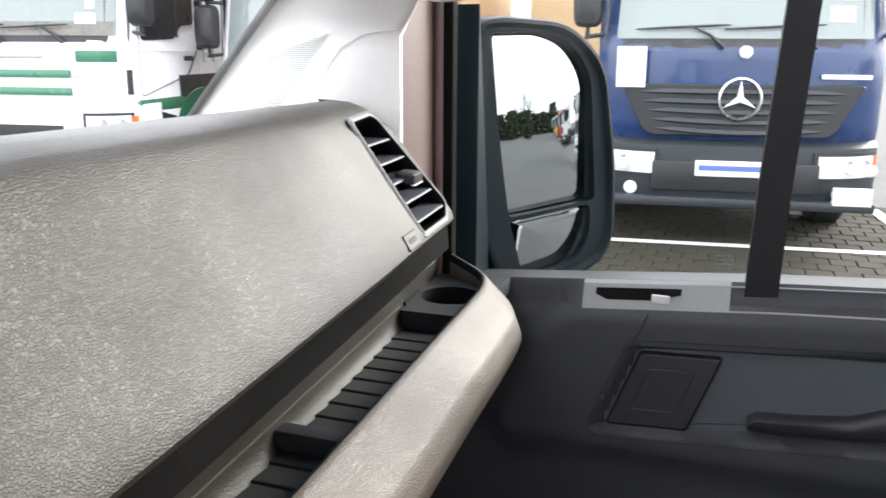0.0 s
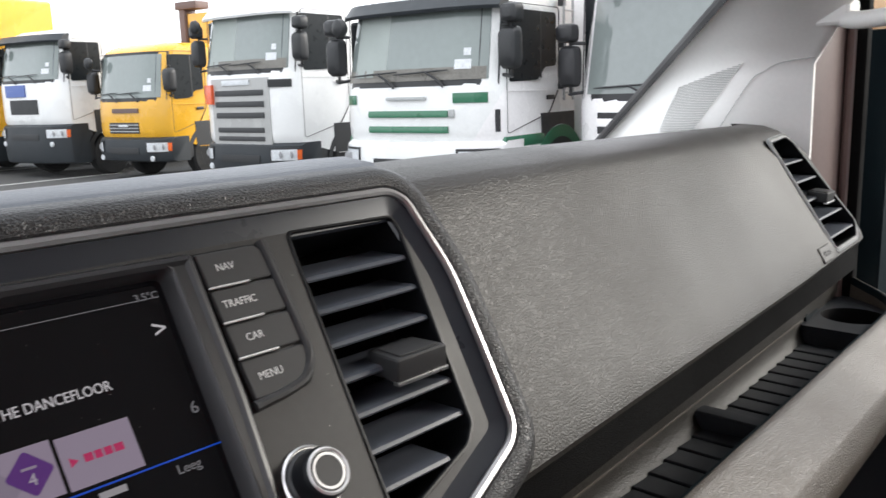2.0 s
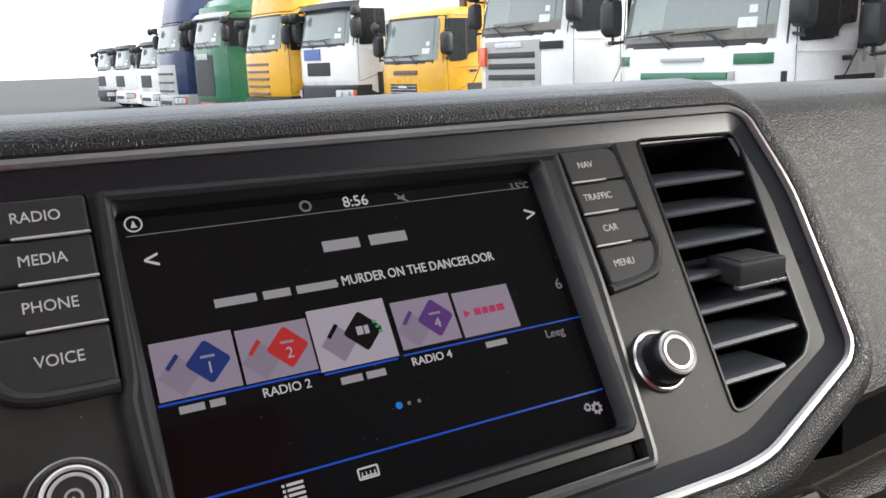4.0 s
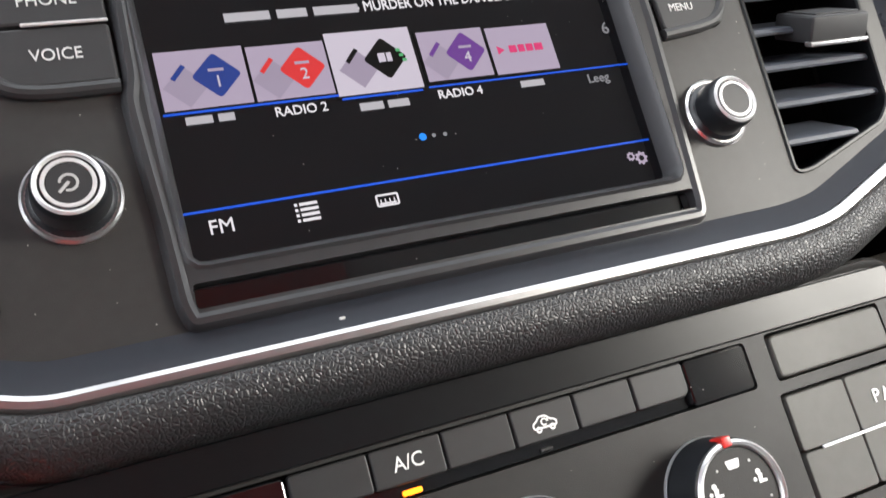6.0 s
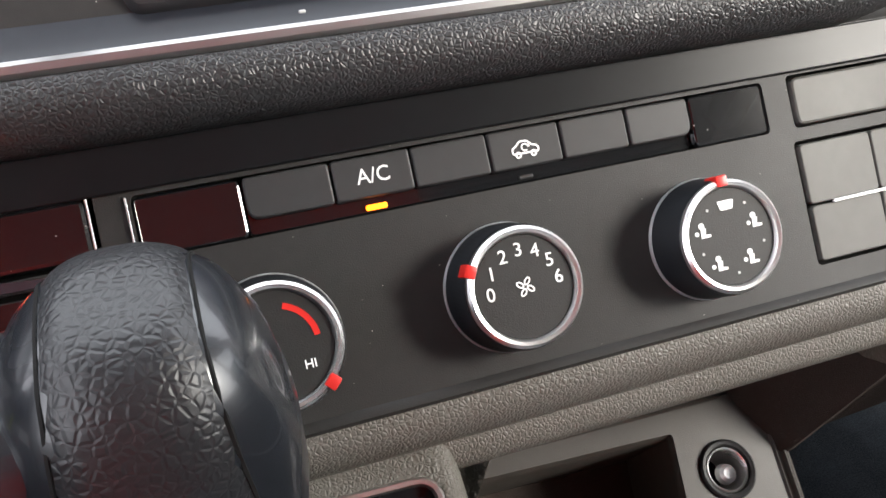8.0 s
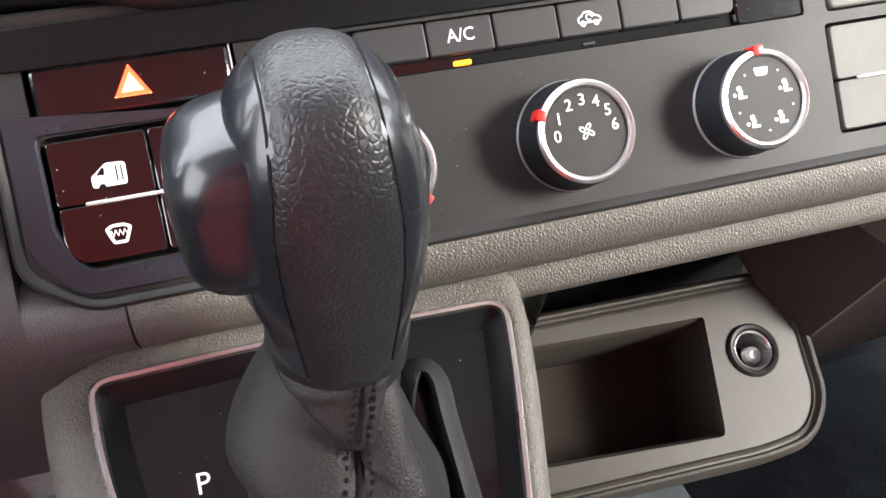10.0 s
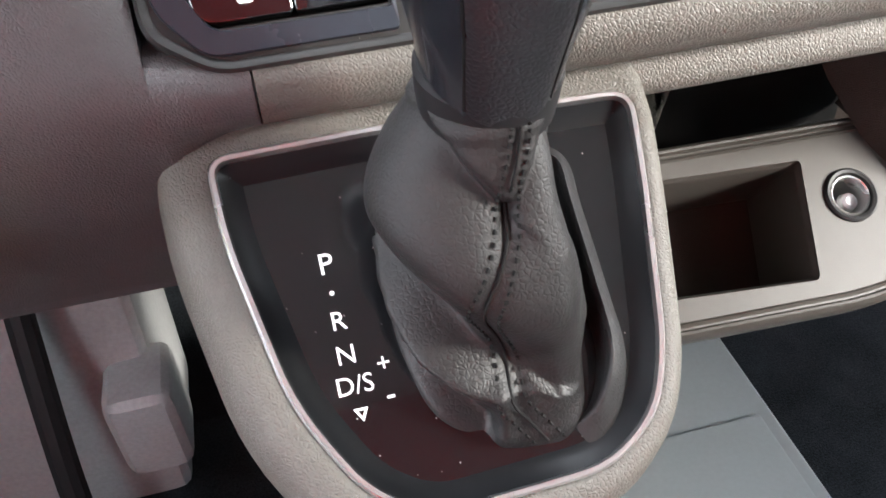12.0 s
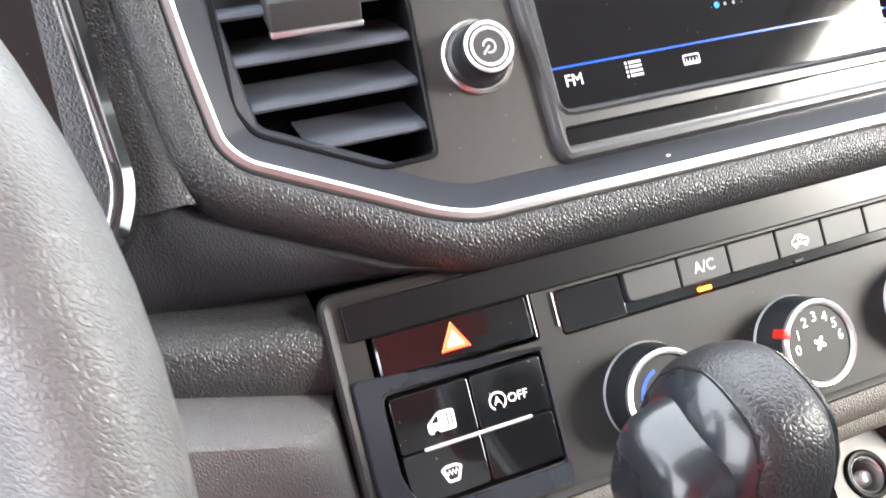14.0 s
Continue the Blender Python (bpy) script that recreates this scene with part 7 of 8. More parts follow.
    for bx, bz, ln, ht, mt in face_lines:
        part("front_lettering", apron((bx - ln / 2) / h, (bx + ln / 2) / h, bz - ht / 2, bz + ht / 2, 0.034), mt, th, "plain bar in place of lettering", M)
    # bumper with round ends
    bb = bmesh.new()
    loft(bb, [[(h * f * 1.005, yy + bend(f) * (1 if yy < 0.3 else 0), z) for yy, z in ((0.03, bumper_top), (-0.05, bumper_top - 0.05), (-0.07, bumper_top - 0.28), (-0.05, low + 0.12), (-0.02, low + 0.03), (0.05, low), (0.75, low), (0.75, bumper_top))] for f in FS], cap0=True, cap1=True)
    part("bumper", bb, bumper, th, "", M, smooth=40)
    part("bumper_slot", apron(-0.42, 0.42, bumper_top - 0.36, bumper_top - 0.22, 0.075), M_BLACKPL, th, "", M)
    for sx in (-1, 1):
        f1, f0 = 0.96 * sx, (0.96 - lamp_half * 1.6) * sx
        a, b = min(f0, f1), max(f0, f1)
        part("lamp_surround", apron(a - 0.03, b + 0.015, bumper_top - 0.34, bumper_top - 0.08, 0.076), M_BLACKPL, th, "", M)
        lamp = part("headlight", apron(a, b, bumper_top - 0.31, bumper_top - 0.11, 0.084), M_LAMP, th, "clear headlight", M)
        for k in range(2):
            fc = (0.90 - 0.13 * k) * sx
            part("reflector", turned(h * fc, bumper_top - 0.21, [(0.062, 0.084), (0.058, 0.092), (0.04, 0.088), (0.02, 0.095)], 18), M_STEEL, lamp, "round reflector", M @ axes((0, bend(fc), 0), (1, 0, 0), (0, 0, 1), (0, -1, 0)))
        part("indicator", apron(min(0.955 * sx, 1.0 * sx), max(0.955 * sx, 1.0 * sx), bumper_top - 0.30, bumper_top - 0.12, 0.080, n=3), M_ORANGE, lamp, "orange indicator", M)
        if detail:
            fc = 0.72 * sx
            part("fog_light", turned(h * fc, bumper_top - 0.45, [(0.06, 0.05), (0.06, 0.082), (0.045, 0.088)], 20), M_LAMP, th, "", M @ axes((0, bend(fc), 0), (1, 0, 0), (0, 0, 1), (0, -1, 0)))
        # side glass and doors
        SMx = M @ axes((sx * h, 0, 0), (0, 1, 0) if sx > 0 else (0, -1, 0), (0, 0, 1), (sx, 0, 0))
        sgn = 1 if sx > 0 else -1
        d0 = round_ + 0.03
        win = rounded([(sgn * (d0 + 0.06), zb - 0.02), (sgn * (length * 0.52), zb + 0.0), (sgn * (length * 0.60), zb + 0.16), (sgn * (length * 0.74), zb + 0.18), (sgn * (length * 0.74), zt - 0.04), (sgn * (rake + round_ * 0.6 + 0.02), zt - 0.04)], 0.06, 4)
        part("side_window", plate(win, -0.16, 0.004, 0.003), M_SIDEWIN, th, "dark side window", SMx)
        if detail:
            part("window_bar", box(sgn * length * 0.55 - 0.018, sgn * length * 0.55 + 0.018, zb + 0.02, zt - 0.05, 0.0, 0.010, 0.004, 1), M_BLACKPL, th, "", SMx)
            part("door_handle", box(sgn * length * 0.66 - 0.10, sgn * length * 0.66 + 0.10, zb - 0.26, zb - 0.20, 0.0, 0.022, 0.008, 2), M_BLACKPL, th, "", SMx)
            part("door_crease", box(min(sgn * d0, sgn * length), max(sgn * d0, sgn * length), zb - 0.14, zb - 0.125, -0.004, 0.006, 0.002, 1), body, th, "", SMx)
        part("door_gap", ringed(rounded([(sgn * d0, bumper_top + 0.08), (sgn * (length * 0.66), bumper_top + 0.30), (sgn * (length * 0.78), bumper_top + 0.62), (sgn * (length * 0.78), zt + 0.03), (sgn * (rake + round_ * 0.6), zt + 0.03), (sgn * d0, zb)], 0.06, 3), [(0.005, -0.01), (0.004, 0.003), (-0.004, 0.003), (-0.005, -0.01)]), M_BLACKPL, th, "", SMx)
        if corner:
            part("corner_slot", apron(min(0.93 * sx, 0.965 * sx), max(0.93 * sx, 0.965 * sx), corner[0], corner[1], 0.006, n=3), M_BLACKPL, th, "dark corner slot", M)
        # mirrors on two arms ahead of the door
        mz, mx, my = zb + 0.13, sx * (h + 0.12), 0.26
        bm = bmesh.new()
        loft(bm, [[(mx + 0.135 * k * c_, my + d, mz + 0.25 + 0.25 * k * s__) for c_, s__ in ((math.copysign(abs(math.cos(q)) ** 0.45, math.cos(q)), math.copysign(abs(math.sin(q)) ** 0.45, math.sin(q))) for q in (2 * math.pi * j / 24 for j in range(24)))] for d, k in ((-0.12, 0.55), (-0.09, 0.86), (-0.03, 1.0), (0.06, 1.0), (0.075, 0.94))], cap0=True, cap1=True)
        mr = part("mirror", bm, M_BLACKPL, th, "black mirror", M)
        if tall_mirror:
            bm = bmesh.new()
            loft(bm, [[(mx + sx * 0.03 + 0.13 * k * c_, my + d, mz + 0.65 + 0.115 * k * s__) for c_, s__ in ((math.copysign(abs(math.cos(q)) ** 0.5, math.cos(q)), math.copysign(abs(math.sin(q)) ** 0.5, math.sin(q))) for q in (2 * math.pi * j / 20 for j in range(20)))] for d, k in ((-0.12, 0.5), (-0.09, 0.85), (-0.03, 1.0), (0.06, 0.98))], cap0=True, cap1=True)
            part("mirror_small", bm, M_BLACKPL, mr, "wide-angle mirror", M)
        part("mirror_arm", tube(smoothpath([(sx * h * 0.96, 0.36, mz + 0.52), (sx * (h + 0.10), 0.28, mz + 0.53), (mx, my + 0.03, mz + 0.52), (mx, my + 0.03, mz - 0.05), (sx * (h + 0.12), 0.28, mz - 0.08), (sx * h * 0.96, 0.36, mz - 0.06)], 3), 0.022, 7), M_BLACKPL, mr, "", M)
        # wheel and arch
        wx = sx * (h - 0.16)
        WHM = M @ axes((wx, length * 0.80, 0.50), (0, 1, 0), (0, 0, 1), (1, 0, 0))
        tyre = part("tyre", turned(0, 0, [(0.28, -0.15), (0.46, -0.15), (0.50, -0.11), (0.50, 0.11), (0.46, 0.15), (0.28, 0.15)], 32, cap0=True), M_TYRE, th, "", WHM)
        part("rim", turned(0, 0, [(0.29, sx * 0.151), (0.27, sx * 0.10), (0.16, sx * 0.06), (0.14, sx * 0.14), (0.05, sx * 0.15)], 24), M_STEEL, tyre, "", WHM)
        bm = bmesh.new()
        arcs = [(circle(0, 0, r, 20, -8, 188), q) for r, q in ((0.58, -0.16), (0.66, -0.16), (0.80, -0.10), (0.82, 0.10), (0.76, 0.168), (0.60, 0.168), (0.58, 0.12))] if side_skirt else [(circle(0, 0, r, 20, -4, 184), q) for r, q in ((0.58, -0.14), (0.68, -0.14), (0.68, 0.165), (0.58, 0.165))]
        loft(bm, [[(px, pz, q * (1 if sx > 0 else -1)) for px, pz in arc] for arc, q in arcs], closed=False, around=False)
        part("wheel_arch", bm, side_skirt or M_BLACKPL, th, "", WHM, smooth=40)
        # Black panel puts the shade of a wheel opening on the closed side.
        part("arch_filler", box(sx * h - 0.02, sx * h + 0.004, length * 0.56, length * 0.98, bumper_top - 0.24, bumper_top + 0.30, 0.002, 1), M_BLACKPL, th, "black panel in place of the shaded opening over the wheel", M)
    part("chassis", box(-0.45, 0.45, 0.3, length + 4.0, 0.55, 0.95, 0.02), M_BLACKPL, th, "", M)
    part("side_step", box(-h * 0.985, h * 0.985, round_ + 0.05, length * 0.52, low + 0.05, bumper_top + 0.03, 0.05, 2), M_BLACKPL, th, "", M)
    part("underbody", box(-h * 0.9, h * 0.9, 0.40, length + 3.5, 0.50, 0.90, 0.02), M_TYRE, th, "", M)
    if skirt:
        part("side_skirt", box(-h * 1.004, h * 1.004, round_ * 0.95, length * 0.60, bumper_top - 0.10, bumper_top + 0.05, 0.02, 2), skirt, th, "", M)
    if roof:
        col, rt = roof
        rb = bmesh.new()
        loft(rb, [[(h * f * 0.97, yy + bend(f) * 0.9 * (1 if yy < length * 0.7 else 0), z - 0.10 * abs(f) ** 8 * (z > rt - 0.3)) for yy, z in ((rake + 0.06, zt + 0.10), (rake + 0.10, zt + 0.35), (rake + 0.24, rt - 0.28), (rake + 0.42, rt - 0.08), (rake + 0.70, rt), (length, rt), (length, top - 0.05), (rake + 0.30, top - 0.08))] for f in FS], cap0=True, cap1=True)
        part("high_roof", rb, paint(col), th, "", M, smooth=50)
    for name, x0, x1, y0, y1, z0, z1, mtl in accents:
        if y1 < 0.2:
            part(name, apron(x0, x1, z0, z1, max(0.008, -y0)), mtl, th, "", M)
        else:
            part(name, box(x0 * h, x1 * h, y0, y1, z0, z1, 0.02, 2), mtl, th, "", M)
    if ladder:
        ly = length * 0.80
        lad = part("ladder", tube([(h + 0.05, ly, bumper_top + 0.45), (h + 0.05, ly, top + 0.2)], 0.018, 6), GREYP, th, "narrow side ladder", M)
        part("ladder_rail", tube([(h + 0.05, ly + 0.26, bumper_top + 0.45), (h + 0.05, ly + 0.26, top + 0.2)], 0.018, 6), GREYP, lad, "", M)
        for k in range(8):
            z = bumper_top + 0.55 + 0.27 * k
            part("rung", tube([(h + 0.05, ly, z), (h + 0.05, ly + 0.26, z)], 0.013, 6), GREYP, lad, "", M)
            if k % 2 == 0:
                part("bracket", box(h - 0.02, h + 0.06, ly - 0.05, ly + 0.05, z + 0.05, z + 0.15, 0.01, 1), M_BLACKPL, lad, "", M)
    if rear:
        part("rear_body", box(-h * 0.99, h * 0.99, length + 0.35, length + 4.8, 0.95, rear_h, 0.04, 2), rear, th, "", M)
        part("rear_frame", box(-h, h, length + 0.30, length + 0.36, 0.92, rear_h + 0.02, 0.02, 1), rear, th, "", M)
        for sx in (-1, 1):
            WHM = M @ axes((sx * (h - 0.2), length + 3.4, 0.50), (0, 1, 0), (0, 0, 1), (1, 0, 0))
            part("rear_tyre", turned(0, 0, [(0.10, -0.15), (0.46, -0.15), (0.50, -0.11), (0.50, 0.11), (0.46, 0.15), (0.10, 0.15)], 28, cap0=True), M_TYRE, th, "", WHM)
    return th, M


# dark blue tipper with a star in a ring on its grille
star, SMt = truck("dark blue truck with a silver star on a black grille", 8.0, -0.24, 7, BLUE, ws=(1.84, 2.85), top=3.1, w=2.5, length=1.8, lamp_half=0.25, bumper_top=0.98, low=0.40, visor=True, rear=None, rake=0.18)
out = rounded([(-0.80, 1.02), (0.80, 1.02), (1.03, 1.475), (-1.03, 1.475)], [0.10, 0.10, 0.03, 0.03], 4)
part("grille", plate(out, -0.01, 0.016, 0.008), M_BLACKPL, star, "black grille tapering downwards", SMt @ axes((0, 0, 0), (1, 0, 0), (0, 0, 1), (0, -1, 0)))
for k in range(5):
    z0 = 1.050 + 0.084 * k
    bm = bmesh.new()
    half = 0.79 + 0.049 * k
    loft(bm, [[(half * f, yy - 0.030 + 0.05 * f * f, z0 + dz + 0.045 * (f * f - 0.5) * (4 - k) / 4) for yy, dz in ((0.02, 0.0), (-0.020, 0.004), (-0.028, 0.016), (-0.010, 0.048), (0.02, 0.052))] for f in (-1, -0.75, -0.5, -0.25, 0, 0.25, 0.5, 0.75, 1)], cap0=True, cap1=True)
    part("grille_bar", bm, M_BUMPER, star, "slate grey grille slat", SMt)
for sx in (-1, 1):
    for k in range(1, 3):
        part("lamp_lens", turned(sx * (0.86 + 0.13 * k), 0.760, [(0.055, 0.07), (0.055, 0.092), (0.04, 0.098)], 20), M_LAMP, star, "round lens", SMt @ axes((0, 0, 0), (1, 0, 0), (0, 0, 1), (0, -1, 0)))
FMt = SMt @ axes((0, -0.05, 1.355), (1, 0, 0), (0, 0, 1), (0, -1, 0))
part("star_ring", ringed(circle(0, 0, 0.190, 48), [(0, -0.01), (-0.005, 0.02), (-0.02, 0.024), (-0.03, 0.0)]), M_CHROME, star, "bright ring", FMt)
pts = []
for k in range(6):
    a, r = radians(90 + 60 * k), 0.170 if k % 2 == 0 else 0.032
    pts.append((r * math.cos(a), r * math.sin(a)))
part("star", plate(pts, -0.005, 0.015, 0.004), M_CHROME, star, "bright three-armed star", FMt)
part("white_card", box(-1.08, -0.82, -0.035, 0.0, 1.44, 1.80, 0.006, 1), M_PLATE, star, "white card", SMt)
part("cap", turned(0.02, 0.40, [(0.055, -0.06), (0.055, 0.0), (0.035, 0.008)], 24), M_PLATE, star, "", FMt)
part("model_mark", box(0.66, 1.06, -0.03, 0.0, 1.53, 1.57, 0.004, 1), M_PLATE, star, "plain bar in place of lettering", SMt)
num = part("number_plate", box(-0.34, 0.28, -0.105, -0.06, 0.665, 0.805, 0.006, 1), M_PLATE, star, "pale number plate with plain bars", SMt)
part("plate_bar", box(-0.31, 0.25, -0.108, -0.1, 0.72, 0.765, 0, 1), M_PLATEBAR, num, "", SMt)
part("lower_card", box(0.84, 1.16, -0.10, -0.05, 0.44, 0.60, 0.006, 1), M_PLATE, star, "pale card", SMt)
part("bumper_hollow", box(-0.72, 0.72, -0.078, 0.0, 0.52, 0.80, 0.03, 2), M_BLACKPL, star, "", SMt)
part("bumper_foot", box(-1.2, 1.2, -0.10, 0.3, 0.38, 0.47, 0.03, 2), M_BUMPER, star, "", SMt)

truck("white truck with a deep curved windscreen", 8.55, 4.35, 5, WHITE, ws=(1.62, 3.05), top=3.4, length=2.0, grille=(1.05, 1.45, 0.7), bumper=WHITEP, bars_at=((1.1, 1.2, 0.7, WHITEP), (1.28, 1.38, 0.7, WHITEP)), visor=True, rear=M_TAN, rear_h=3.6)
truck("white truck with green grille slots and green wheel arches", 7.52, 7.42, 7, WHITE, ws=(1.86, 2.76), top=3.1, w=2.55, length=2.2, ladder=True, bars_at=((1.43, 1.52, 0.50, GREENP), (1.235, 1.325, 0.50, GREENP), (1.00, 1.07, 0.46, GREENP)), bumper=WHITEP, bumper_top=1.13, visor=M_BUMPER, side_skirt=GREENP, rear=WHITEP, rear_h=3.5, sheen_span=(-0.74, -0.28), skirt=GREENP, corner=(1.24, 1.52),
      accents=(("corner_vent", -0.93, -0.70, -0.012, 0.1, 1.60, 1.73, GREENP), ("corner_vent", 0.56, 0.88, -0.012, 0.1, 1.60, 1.73, GREENP), ("grille_badge", 0.52, 0.57, -0.03, 0.1, 1.43, 1.53, GREYP)), face_lines=((0, 1.67, 0.62, 0.05, GREYP),))
truck("white truck with a silver slatted grille and orange plate", 8.72, 12.95, 6, WHITE, ws=(2.20, 3.20), top=3.55, w=2.55, sheen_span=(-0.7, -0.1), corner=None, length=2.0, grille=(0.86, 2.08, 0.62), bar_colour=SILVERP, bars_at=((1.76, 1.87, 0.52, M_BLACKPL), (1.56, 1.67, 0.52, M_BLACKPL), (1.36, 1.47, 0.52, M_BLACKPL), (1.10, 1.20, 0.50, M_BLACKPL), (0.95, 1.04, 0.50, M_BLACKPL)), bumper=M_BUMPER, bumper_top=0.92, visor=WHITEP, rear=None,
      accents=(("orange_plate", -0.90, -0.56, -0.07, -0.03, 1.62, 1.98, paint((0.85, 0.12, 0.03))), ("corner_vent", 0.62, 0.92, -0.03, 0.1, 1.90, 2.04, M_BLACKPL)), face_lines=((-0.05, 2.0, 0.75, 0.10, M_LAMP),))
truck("yellow low-cab truck with a black bumper and folded crane", 8.65, 17.3, 10, YELLOW, ws=(1.76, 2.72), top=2.96, w=2.35, length=1.7, grille=(1.03, 1.27, 0.42), bars_at=((1.06, 1.09, 0.42, GREYP), (1.13, 1.16, 0.42, GREYP), (1.20, 1.23, 0.42, GREYP)), bumper_top=0.95, low=0.42, visor=None, tall_mirror=False, rake=0.2,
      accents=(("crane_post", 0.1, 0.85, 1.9, 2.3, 2.2, 3.65, YELLOWP), ("crane_arm", -0.1, 0.06, 1.85, 2.2, 2.3, 3.9, M_SEAL), ("crane_head", -0.15, 0.45, 1.8, 2.2, 3.75, 3.92, M_SEAL)), face_lines=((0.1, 1.52, 0.85, 0.10, M_SEAL), (0.0, 1.20, 0.3, 0.06, M_LAMP)))
truck("white truck with a dark grille and black bumper", 7.75, 20.3, 12, WHITE, ws=(2.24, 3.14), top=3.42, length=1.7, grille=(1.48, 1.82, 0.42), bumper_top=1.25, visor=M_BUMPER, rear=None, face_lines=((-0.25, 2.02, 0.75, 0.28, M_PLATEBAR), (-0.25, 2.02, 0.6, 0.12, M_PLATE)))
truck("yellow high-roof truck with many grille slots", 7.05, 23.2, 8, YELLOW, ws=(2.2, 3.12), top=3.42, length=2.3, bars_at=tuple((0.80 + 0.2 * k, 0.87 + 0.2 * k, 0.52, M_SEAL) for k in range(6)), bumper=M_BUMPER, bumper_top=0.95, roof=(YELLOW, 4.35), visor=None, rear=None)
truck("dark green truck with a grey grille", 6.6, 27.6, 8, GREEN, ws=(2.45, 3.35), top=3.6, length=2.1, grille=(0.9, 2.2, 0.6), bumper=paint(RED), bumper_top=0.7, roof=(GREEN, 4.0), visor=GREYP, face_lines=((0, 2.15, 0.9, 0.2, GREYP),))
truck("dark blue high-roof truck with a grey front", 6.1, 31.2, 8, NAVY, ws=(2.4, 3.3), top=3.6, length=2.2, grille=(0.7, 1.95, 0.72), bar_colour=GREYP, bars_at=((1.0, 1.08, 0.6, M_BLACKPL), (1.3, 1.38, 0.6, M_BLACKPL), (1.6, 1.68, 0.6, M_BLACKPL)), roof=(NAVY, 4.5), visor=None, bumper=GREYP)
truck("white truck parked far down the row", 6.3, 36.2, 8, WHITE, ws=(1.9, 2.8), top=3.2, grille=(1.1, 1.6, 0.5), bumper=WHITEP)
truck("white truck parked far down the row", 6.0, 41.0, 8, WHITE, ws=(1.9, 2.8), top=3.1, grille=(1.1, 1.6, 0.5), bumper=WHITEP)
truck("white truck with a black bumper far down the row", 5.8, 45.5, 8, WHITE, ws=(1.9, 2.8), top=3.0, grille=(1.1, 1.6, 0.5), bumper=M_BUMPER)
# tan box body behind the blue truck
crate = thing("box_trailer", (15.0, 1.4, 0), "tan box trailer with white corner posts parked behind the blue truck", "trailer")
part("body", box(12.05, 18.0, 0.15, 2.66, 1.1, 3.5, 0.02, 2), M_TAN, crate)
for yy in (0.02, 2.64):
    part("corner_post", box(11.95, 12.2, yy, yy + 0.28, 1.0, 3.6, 0.03, 2), WHITEP, crate, "white corner post")
part("chassis", box(12.1, 18.0, 0.6, 2.2, 0.75, 1.1, 0.02, 2), M_BUMPER, crate)
for xx in (15.6, 16.9):
    for yy in (0.25, 2.25):
        part("wheel", tube([(xx, yy, 0.5), (xx, yy + 0.3, 0.5)], 0.5, 24), M_RUBBER, crate)
# trucks that only the door mirror shows
truck("light blue truck parked behind the van", 14.6, -52.0, 0, (0.05, 0.32, 0.55), ws=(1.9, 2.8), top=3.2, grille=(1.1, 1.6, 0.5), bumper=M_BUMPER)
truck("yellow truck parked behind the van", 14.1, -46.5, 0, YELLOW, ws=(1.9, 2.8), top=3.1, grille=(1.1, 1.6, 0.5))
truck("red truck parked behind the van", 13.6, -41.0, 0, RED, ws=(1.9, 2.8), top=3.2, grille=(1.1, 1.6, 0.5))
truck("white truck parked behind the van", 13.2, -36.0, 0, WHITE, ws=(1.9, 2.8), top=3.2, grille=(1.1, 1.6, 0.5))
truck("white truck parked behind the van", 8.5, -16.0, 0, WHITE, ws=(1.9, 2.8), top=3.2, grille=(1.1, 1.6, 0.5), bumper=WHITEP)

# ---- ground ----
bm = bmesh.new()
gx = [-400, -120, -50, -20, -8, 0, 5.3, 10.5, 14, 20, 50, 120, 400]
vsg = {}
for i, xx in enumerate(gx):
    for j, yy in enumerate(gx):
        vsg[i, j] = bm.verts.new((xx, yy, 0))
for i in range(len(gx) - 1):
    for j in range(len(gx) - 1):
        bm.faces.new((vsg[i, j], vsg[i + 1, j], vsg[i + 1, j + 1], vsg[i, j + 1]))
ground = part("ground", bm, M_ASPHALT, None, "grey asphalt yard", kind="structure", category="ground", smooth=0)

# hedge and bare trees behind the van, seen in its mirror
M_LEAF = mat("hedge_leaf", (0.045, 0.06, 0.03), 0.8, vary=0.5, vary_scale=0.8)
M_BARK = mat("bark", (0.09, 0.075, 0.06), 0.9, vary=0.3, vary_scale=6)


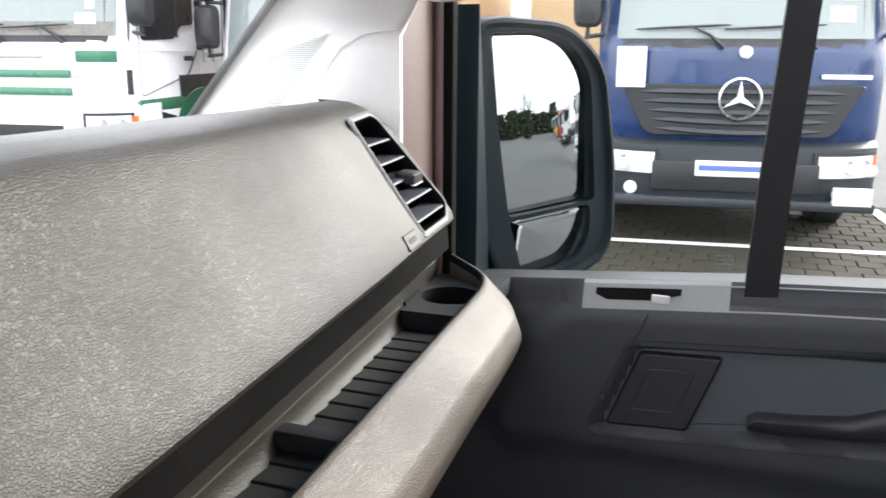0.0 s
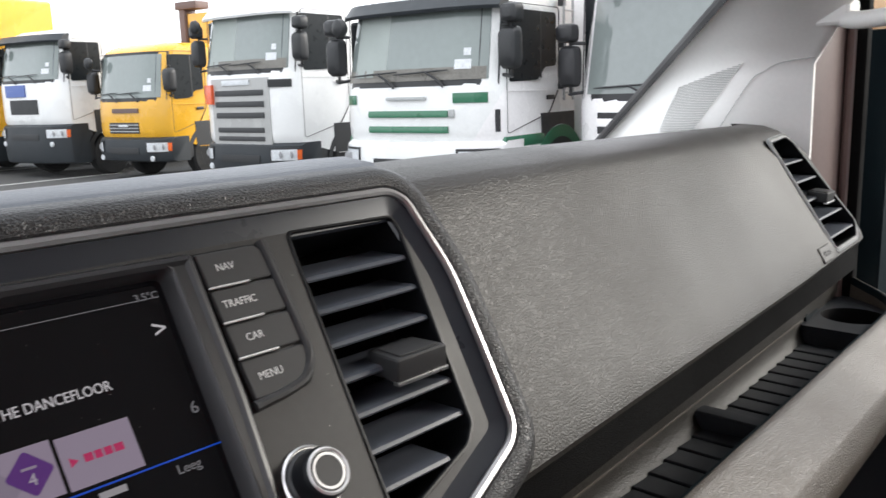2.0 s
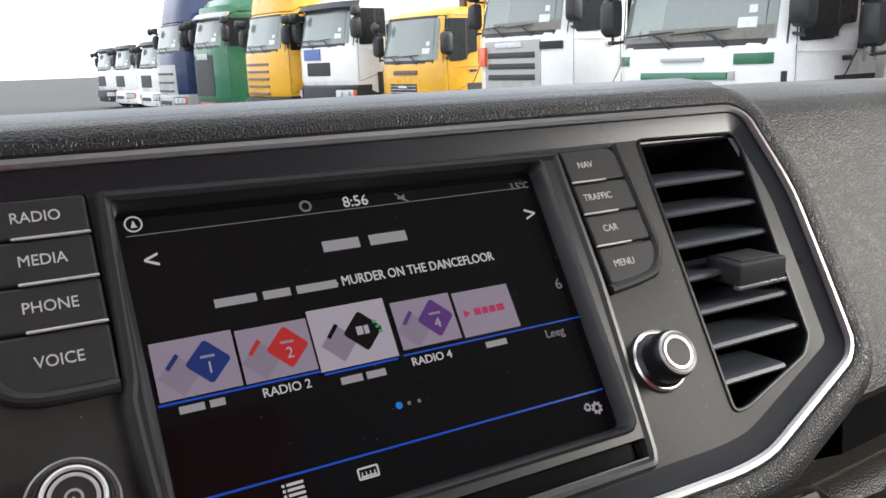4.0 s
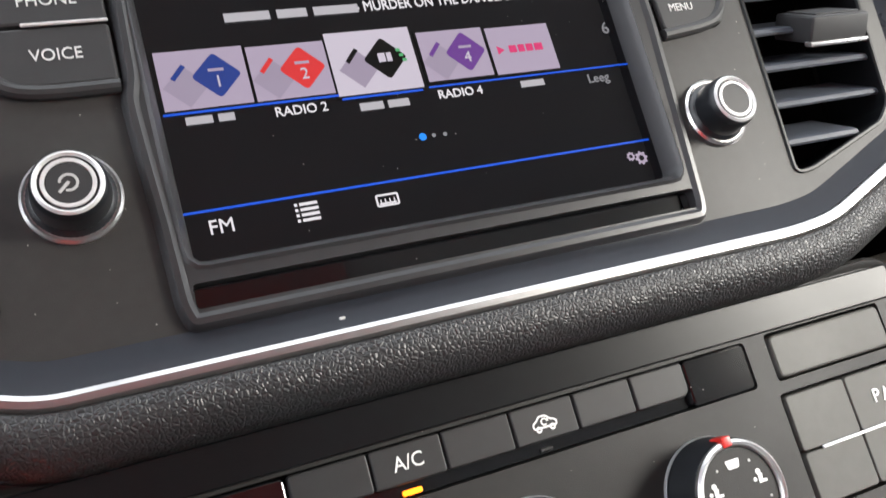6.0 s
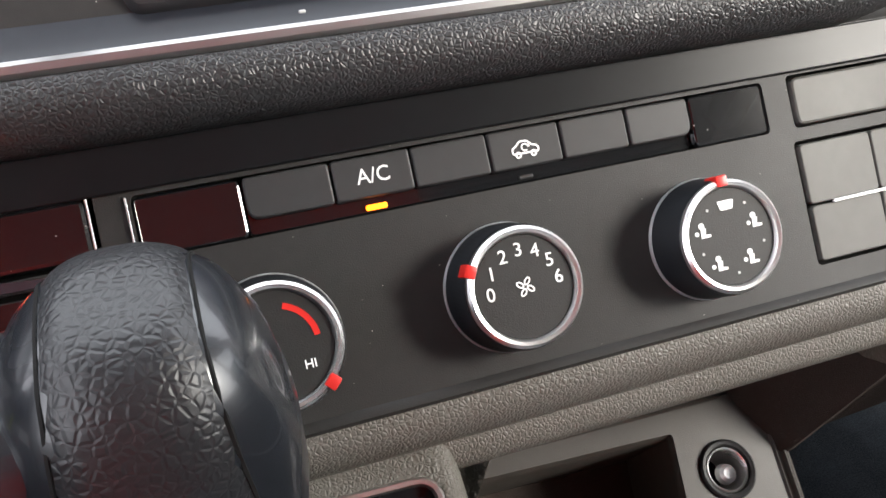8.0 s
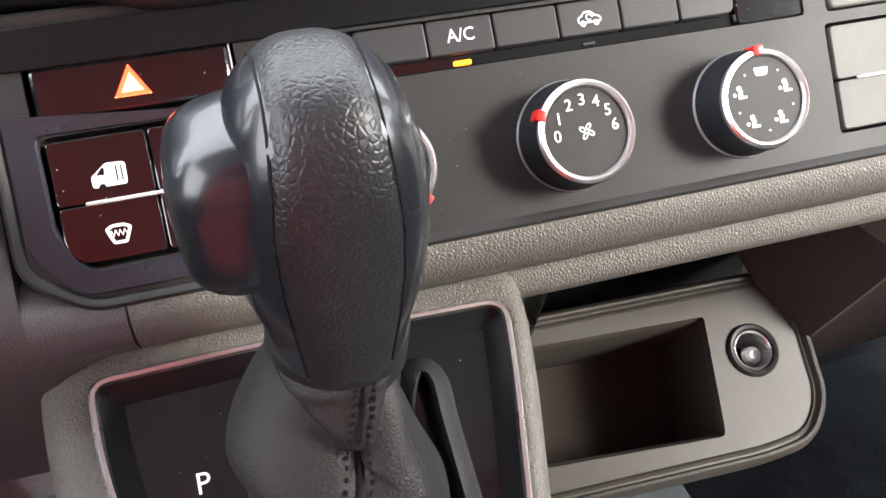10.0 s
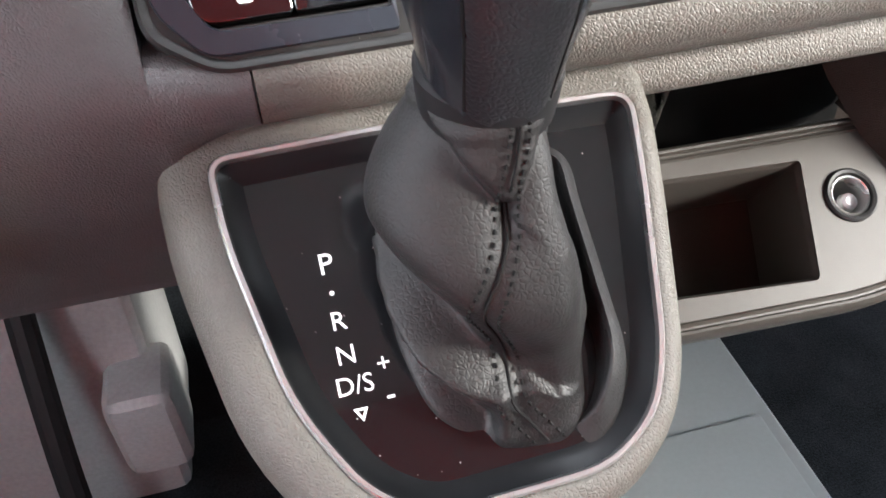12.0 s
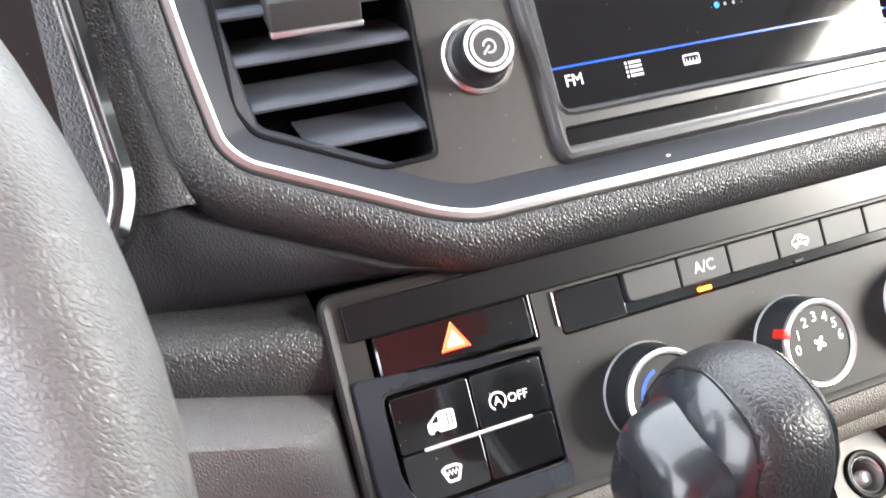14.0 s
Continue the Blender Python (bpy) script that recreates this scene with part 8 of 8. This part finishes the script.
def clump_tree(label, x, y, height, spread, leafy, seed):
    rng = random.Random(seed)
    th = thing("tree", (x, y, 0), label, "tree", "trees behind the yard")
    trunk = smoothpath([(x, y, 0), (x + rng.uniform(-0.2, 0.2), y, height * 0.35), (x + rng.uniform(-0.4, 0.4), y + rng.uniform(-0.3, 0.3), height * 0.8)], 4)
    bm = tube(trunk, [0.16 * (1 - 0.8 * i / (len(trunk) - 1)) * height / 7 for i in range(len(trunk))], 7)
    for k in range(46 if not leafy else 16):
        a, z0 = rng.uniform(0, 6.28), height * rng.uniform(0.25, 0.75)
        L = spread * rng.uniform(0.4, 1.0)
        p0 = Vector((x, y, z0))
        p2 = p0 + Vector((math.cos(a) * L, math.sin(a) * L, L * rng.uniform(0.5, 1.4)))
        p1 = p0.lerp(p2, 0.5) + Vector((0, 0, -0.15 * L))
        tube([p0, p1, p2], [0.05, 0.035, 0.012], 4, bm)
        for q in range(3):
            e = p2 + Vector((rng.uniform(-1, 1), rng.uniform(-1, 1), rng.uniform(0.1, 1.0))) * 0.5 * L
            tube([p1.lerp(p2, 0.6), e], [0.018, 0.006], 3, bm)
    part("trunk", bm, M_BARK, th, "bare branching trunk")
    if leafy:
        bm = bmesh.new()
        for k in range(1500):
            a, rr, zz = rng.uniform(0, 6.28), spread * rng.random() ** 0.45, rng.uniform(0.05, 1.0)
            rr *= (1.0 - 0.45 * zz ** 2) * rng.uniform(0.7, 1.15)
            c = Vector((x + rr * math.cos(a), y + rr * math.sin(a), height * zz))
            s = rng.uniform(0.20, 0.42)
            d1 = Vector((rng.uniform(-1, 1), rng.uniform(-1, 1), rng.uniform(-1, 1))).normalized() * s
            d2 = Vector((rng.uniform(-1, 1), rng.uniform(-1, 1), rng.uniform(-1, 1))).normalized() * s
            bm.faces.new([bm.verts.new(c + d1), bm.verts.new(c + d2), bm.verts.new(c - d1), bm.verts.new(c - d2)])
        part("crown", bm, M_LEAF, th, "dense dark green crown", kind="stuff", smooth=0)


rt = random.Random(5)
for k in range(16):
    clump_tree("dense dark evergreen at the yard's edge", -10 + 2.2 * k + rt.uniform(-0.5, 0.5), -72 + rt.uniform(-2, 2), rt.uniform(4.2, 7.0), rt.uniform(2.4, 3.2), True, 20 + k)
for k, (xx, hh) in enumerate(((5.5, 8.5), (9.5, 9.8), (11.5, 8.8))):
    clump_tree("bare winter tree at the yard's edge", xx, -75, hh * 1.25, 3.6, False, 60 + k)

# ---- painted lines ----
def line(x0, y0, x1, y1, wd=0.12):
    d = Vector((x1 - x0, y1 - y0, 0)).normalized()
    s = Vector((-d.y, d.x, 0)) * wd / 2
    bm = bmesh.new()
    a, b = Vector((x0, y0, 0.045 if min(x0, x1) > 5.2 and max(abs(y0), abs(y1)) < 4.6 and max(x0, x1) < 10.6 else 0.005)), Vector((x1, y1, 0.045 if min(x0, x1) > 5.2 and max(abs(y0), abs(y1)) < 4.6 and max(x0, x1) < 10.6 else 0.005))
    lo = [a + s, b + s, b - s, a - s]
    loft(bm, [[p - Vector((0, 0, 0.003)) for p in lo], lo], cap1=True)
    part("parking_line", bm, M_LINE, None, "worn white painted parking line", kind="structure", category="road marking", smooth=0)


line(8.38, -4.2, 7.34, 4.3)
line(8.12, -1.95, 10.3, -1.75)
line(7.66, 1.8, 10.0, 2.05)
for yy in (6.6, 10.9, 15.2, 19.4, 23.6, 27.8):
    line(5.0, yy - 0.3, 9.5, yy)

# ---- pavers under the blue truck ----
paving = thing("pavement", (7.5, 0, 0.03), "grey-brown concrete block paving", "pavement", kind="structure")
part("paver_bed", box(5.3, 10.5, -4.5, 4.5, -0.02, 0.026, 0), M_ASPHALT, paving, "dark joints", smooth=0)
blk = bmesh.new()
box(-0.1035, 0.1035, -0.1035, 0.1035, 0, 0.0405, 0.005, 1, blk)
pm = bpy.data.meshes.new("paver")
bmesh.ops.recalc_face_normals(blk, faces=blk.faces)
blk.to_mesh(pm)
blk.free()
pm.materials.append(M_PAVER)
rp = random.Random(3)
rest, near = [], 0
for i in range(24):
    for j in range(42):
        cx, cy = 5.42 + 0.215 * i, -4.4 + 0.215 * j + (0.107 if i % 2 else 0)
        if cy > 4.4:
            continue
        if i < 13 and -3.0 < cy < 1.9 and near < 300:
            near += 1
            part("paver", pm, M_PAVER, paving, m=pose(cx, cy, rp.uniform(-0.002, 0.002), rp.uniform(-0.8, 0.8), rp.uniform(-0.8, 0.8), rp.uniform(-1.5, 1.5)))
        else:
            rest.append((cx, cy, rp.uniform(-0.002, 0.002)))
vv, ff = [], []
for cx, cy, dz in rest:
    b = len(vv)
    vv += [(cx - 0.1035, cy - 0.1035, 0.026), (cx + 0.1035, cy - 0.1035, 0.026), (cx + 0.1035, cy + 0.1035, 0.026), (cx - 0.1035, cy + 0.1035, 0.026),
           (cx - 0.098, cy - 0.098, 0.040 + dz), (cx + 0.098, cy - 0.098, 0.040 + dz), (cx + 0.098, cy + 0.098, 0.040 + dz), (cx - 0.098, cy + 0.098, 0.040 + dz)]
    ff += [(b, b + 1, b + 5, b + 4), (b + 1, b + 2, b + 6, b + 5), (b + 2, b + 3, b + 7, b + 6), (b + 3, b, b + 4, b + 7), (b + 4, b + 5, b + 6, b + 7)]
me = bpy.data.meshes.new("paver_field")
me.from_pydata(vv, [], ff)
me.materials.append(M_PAVER)
part("paver_field", me, M_PAVER, paving, "further pavers", kind="stuff")
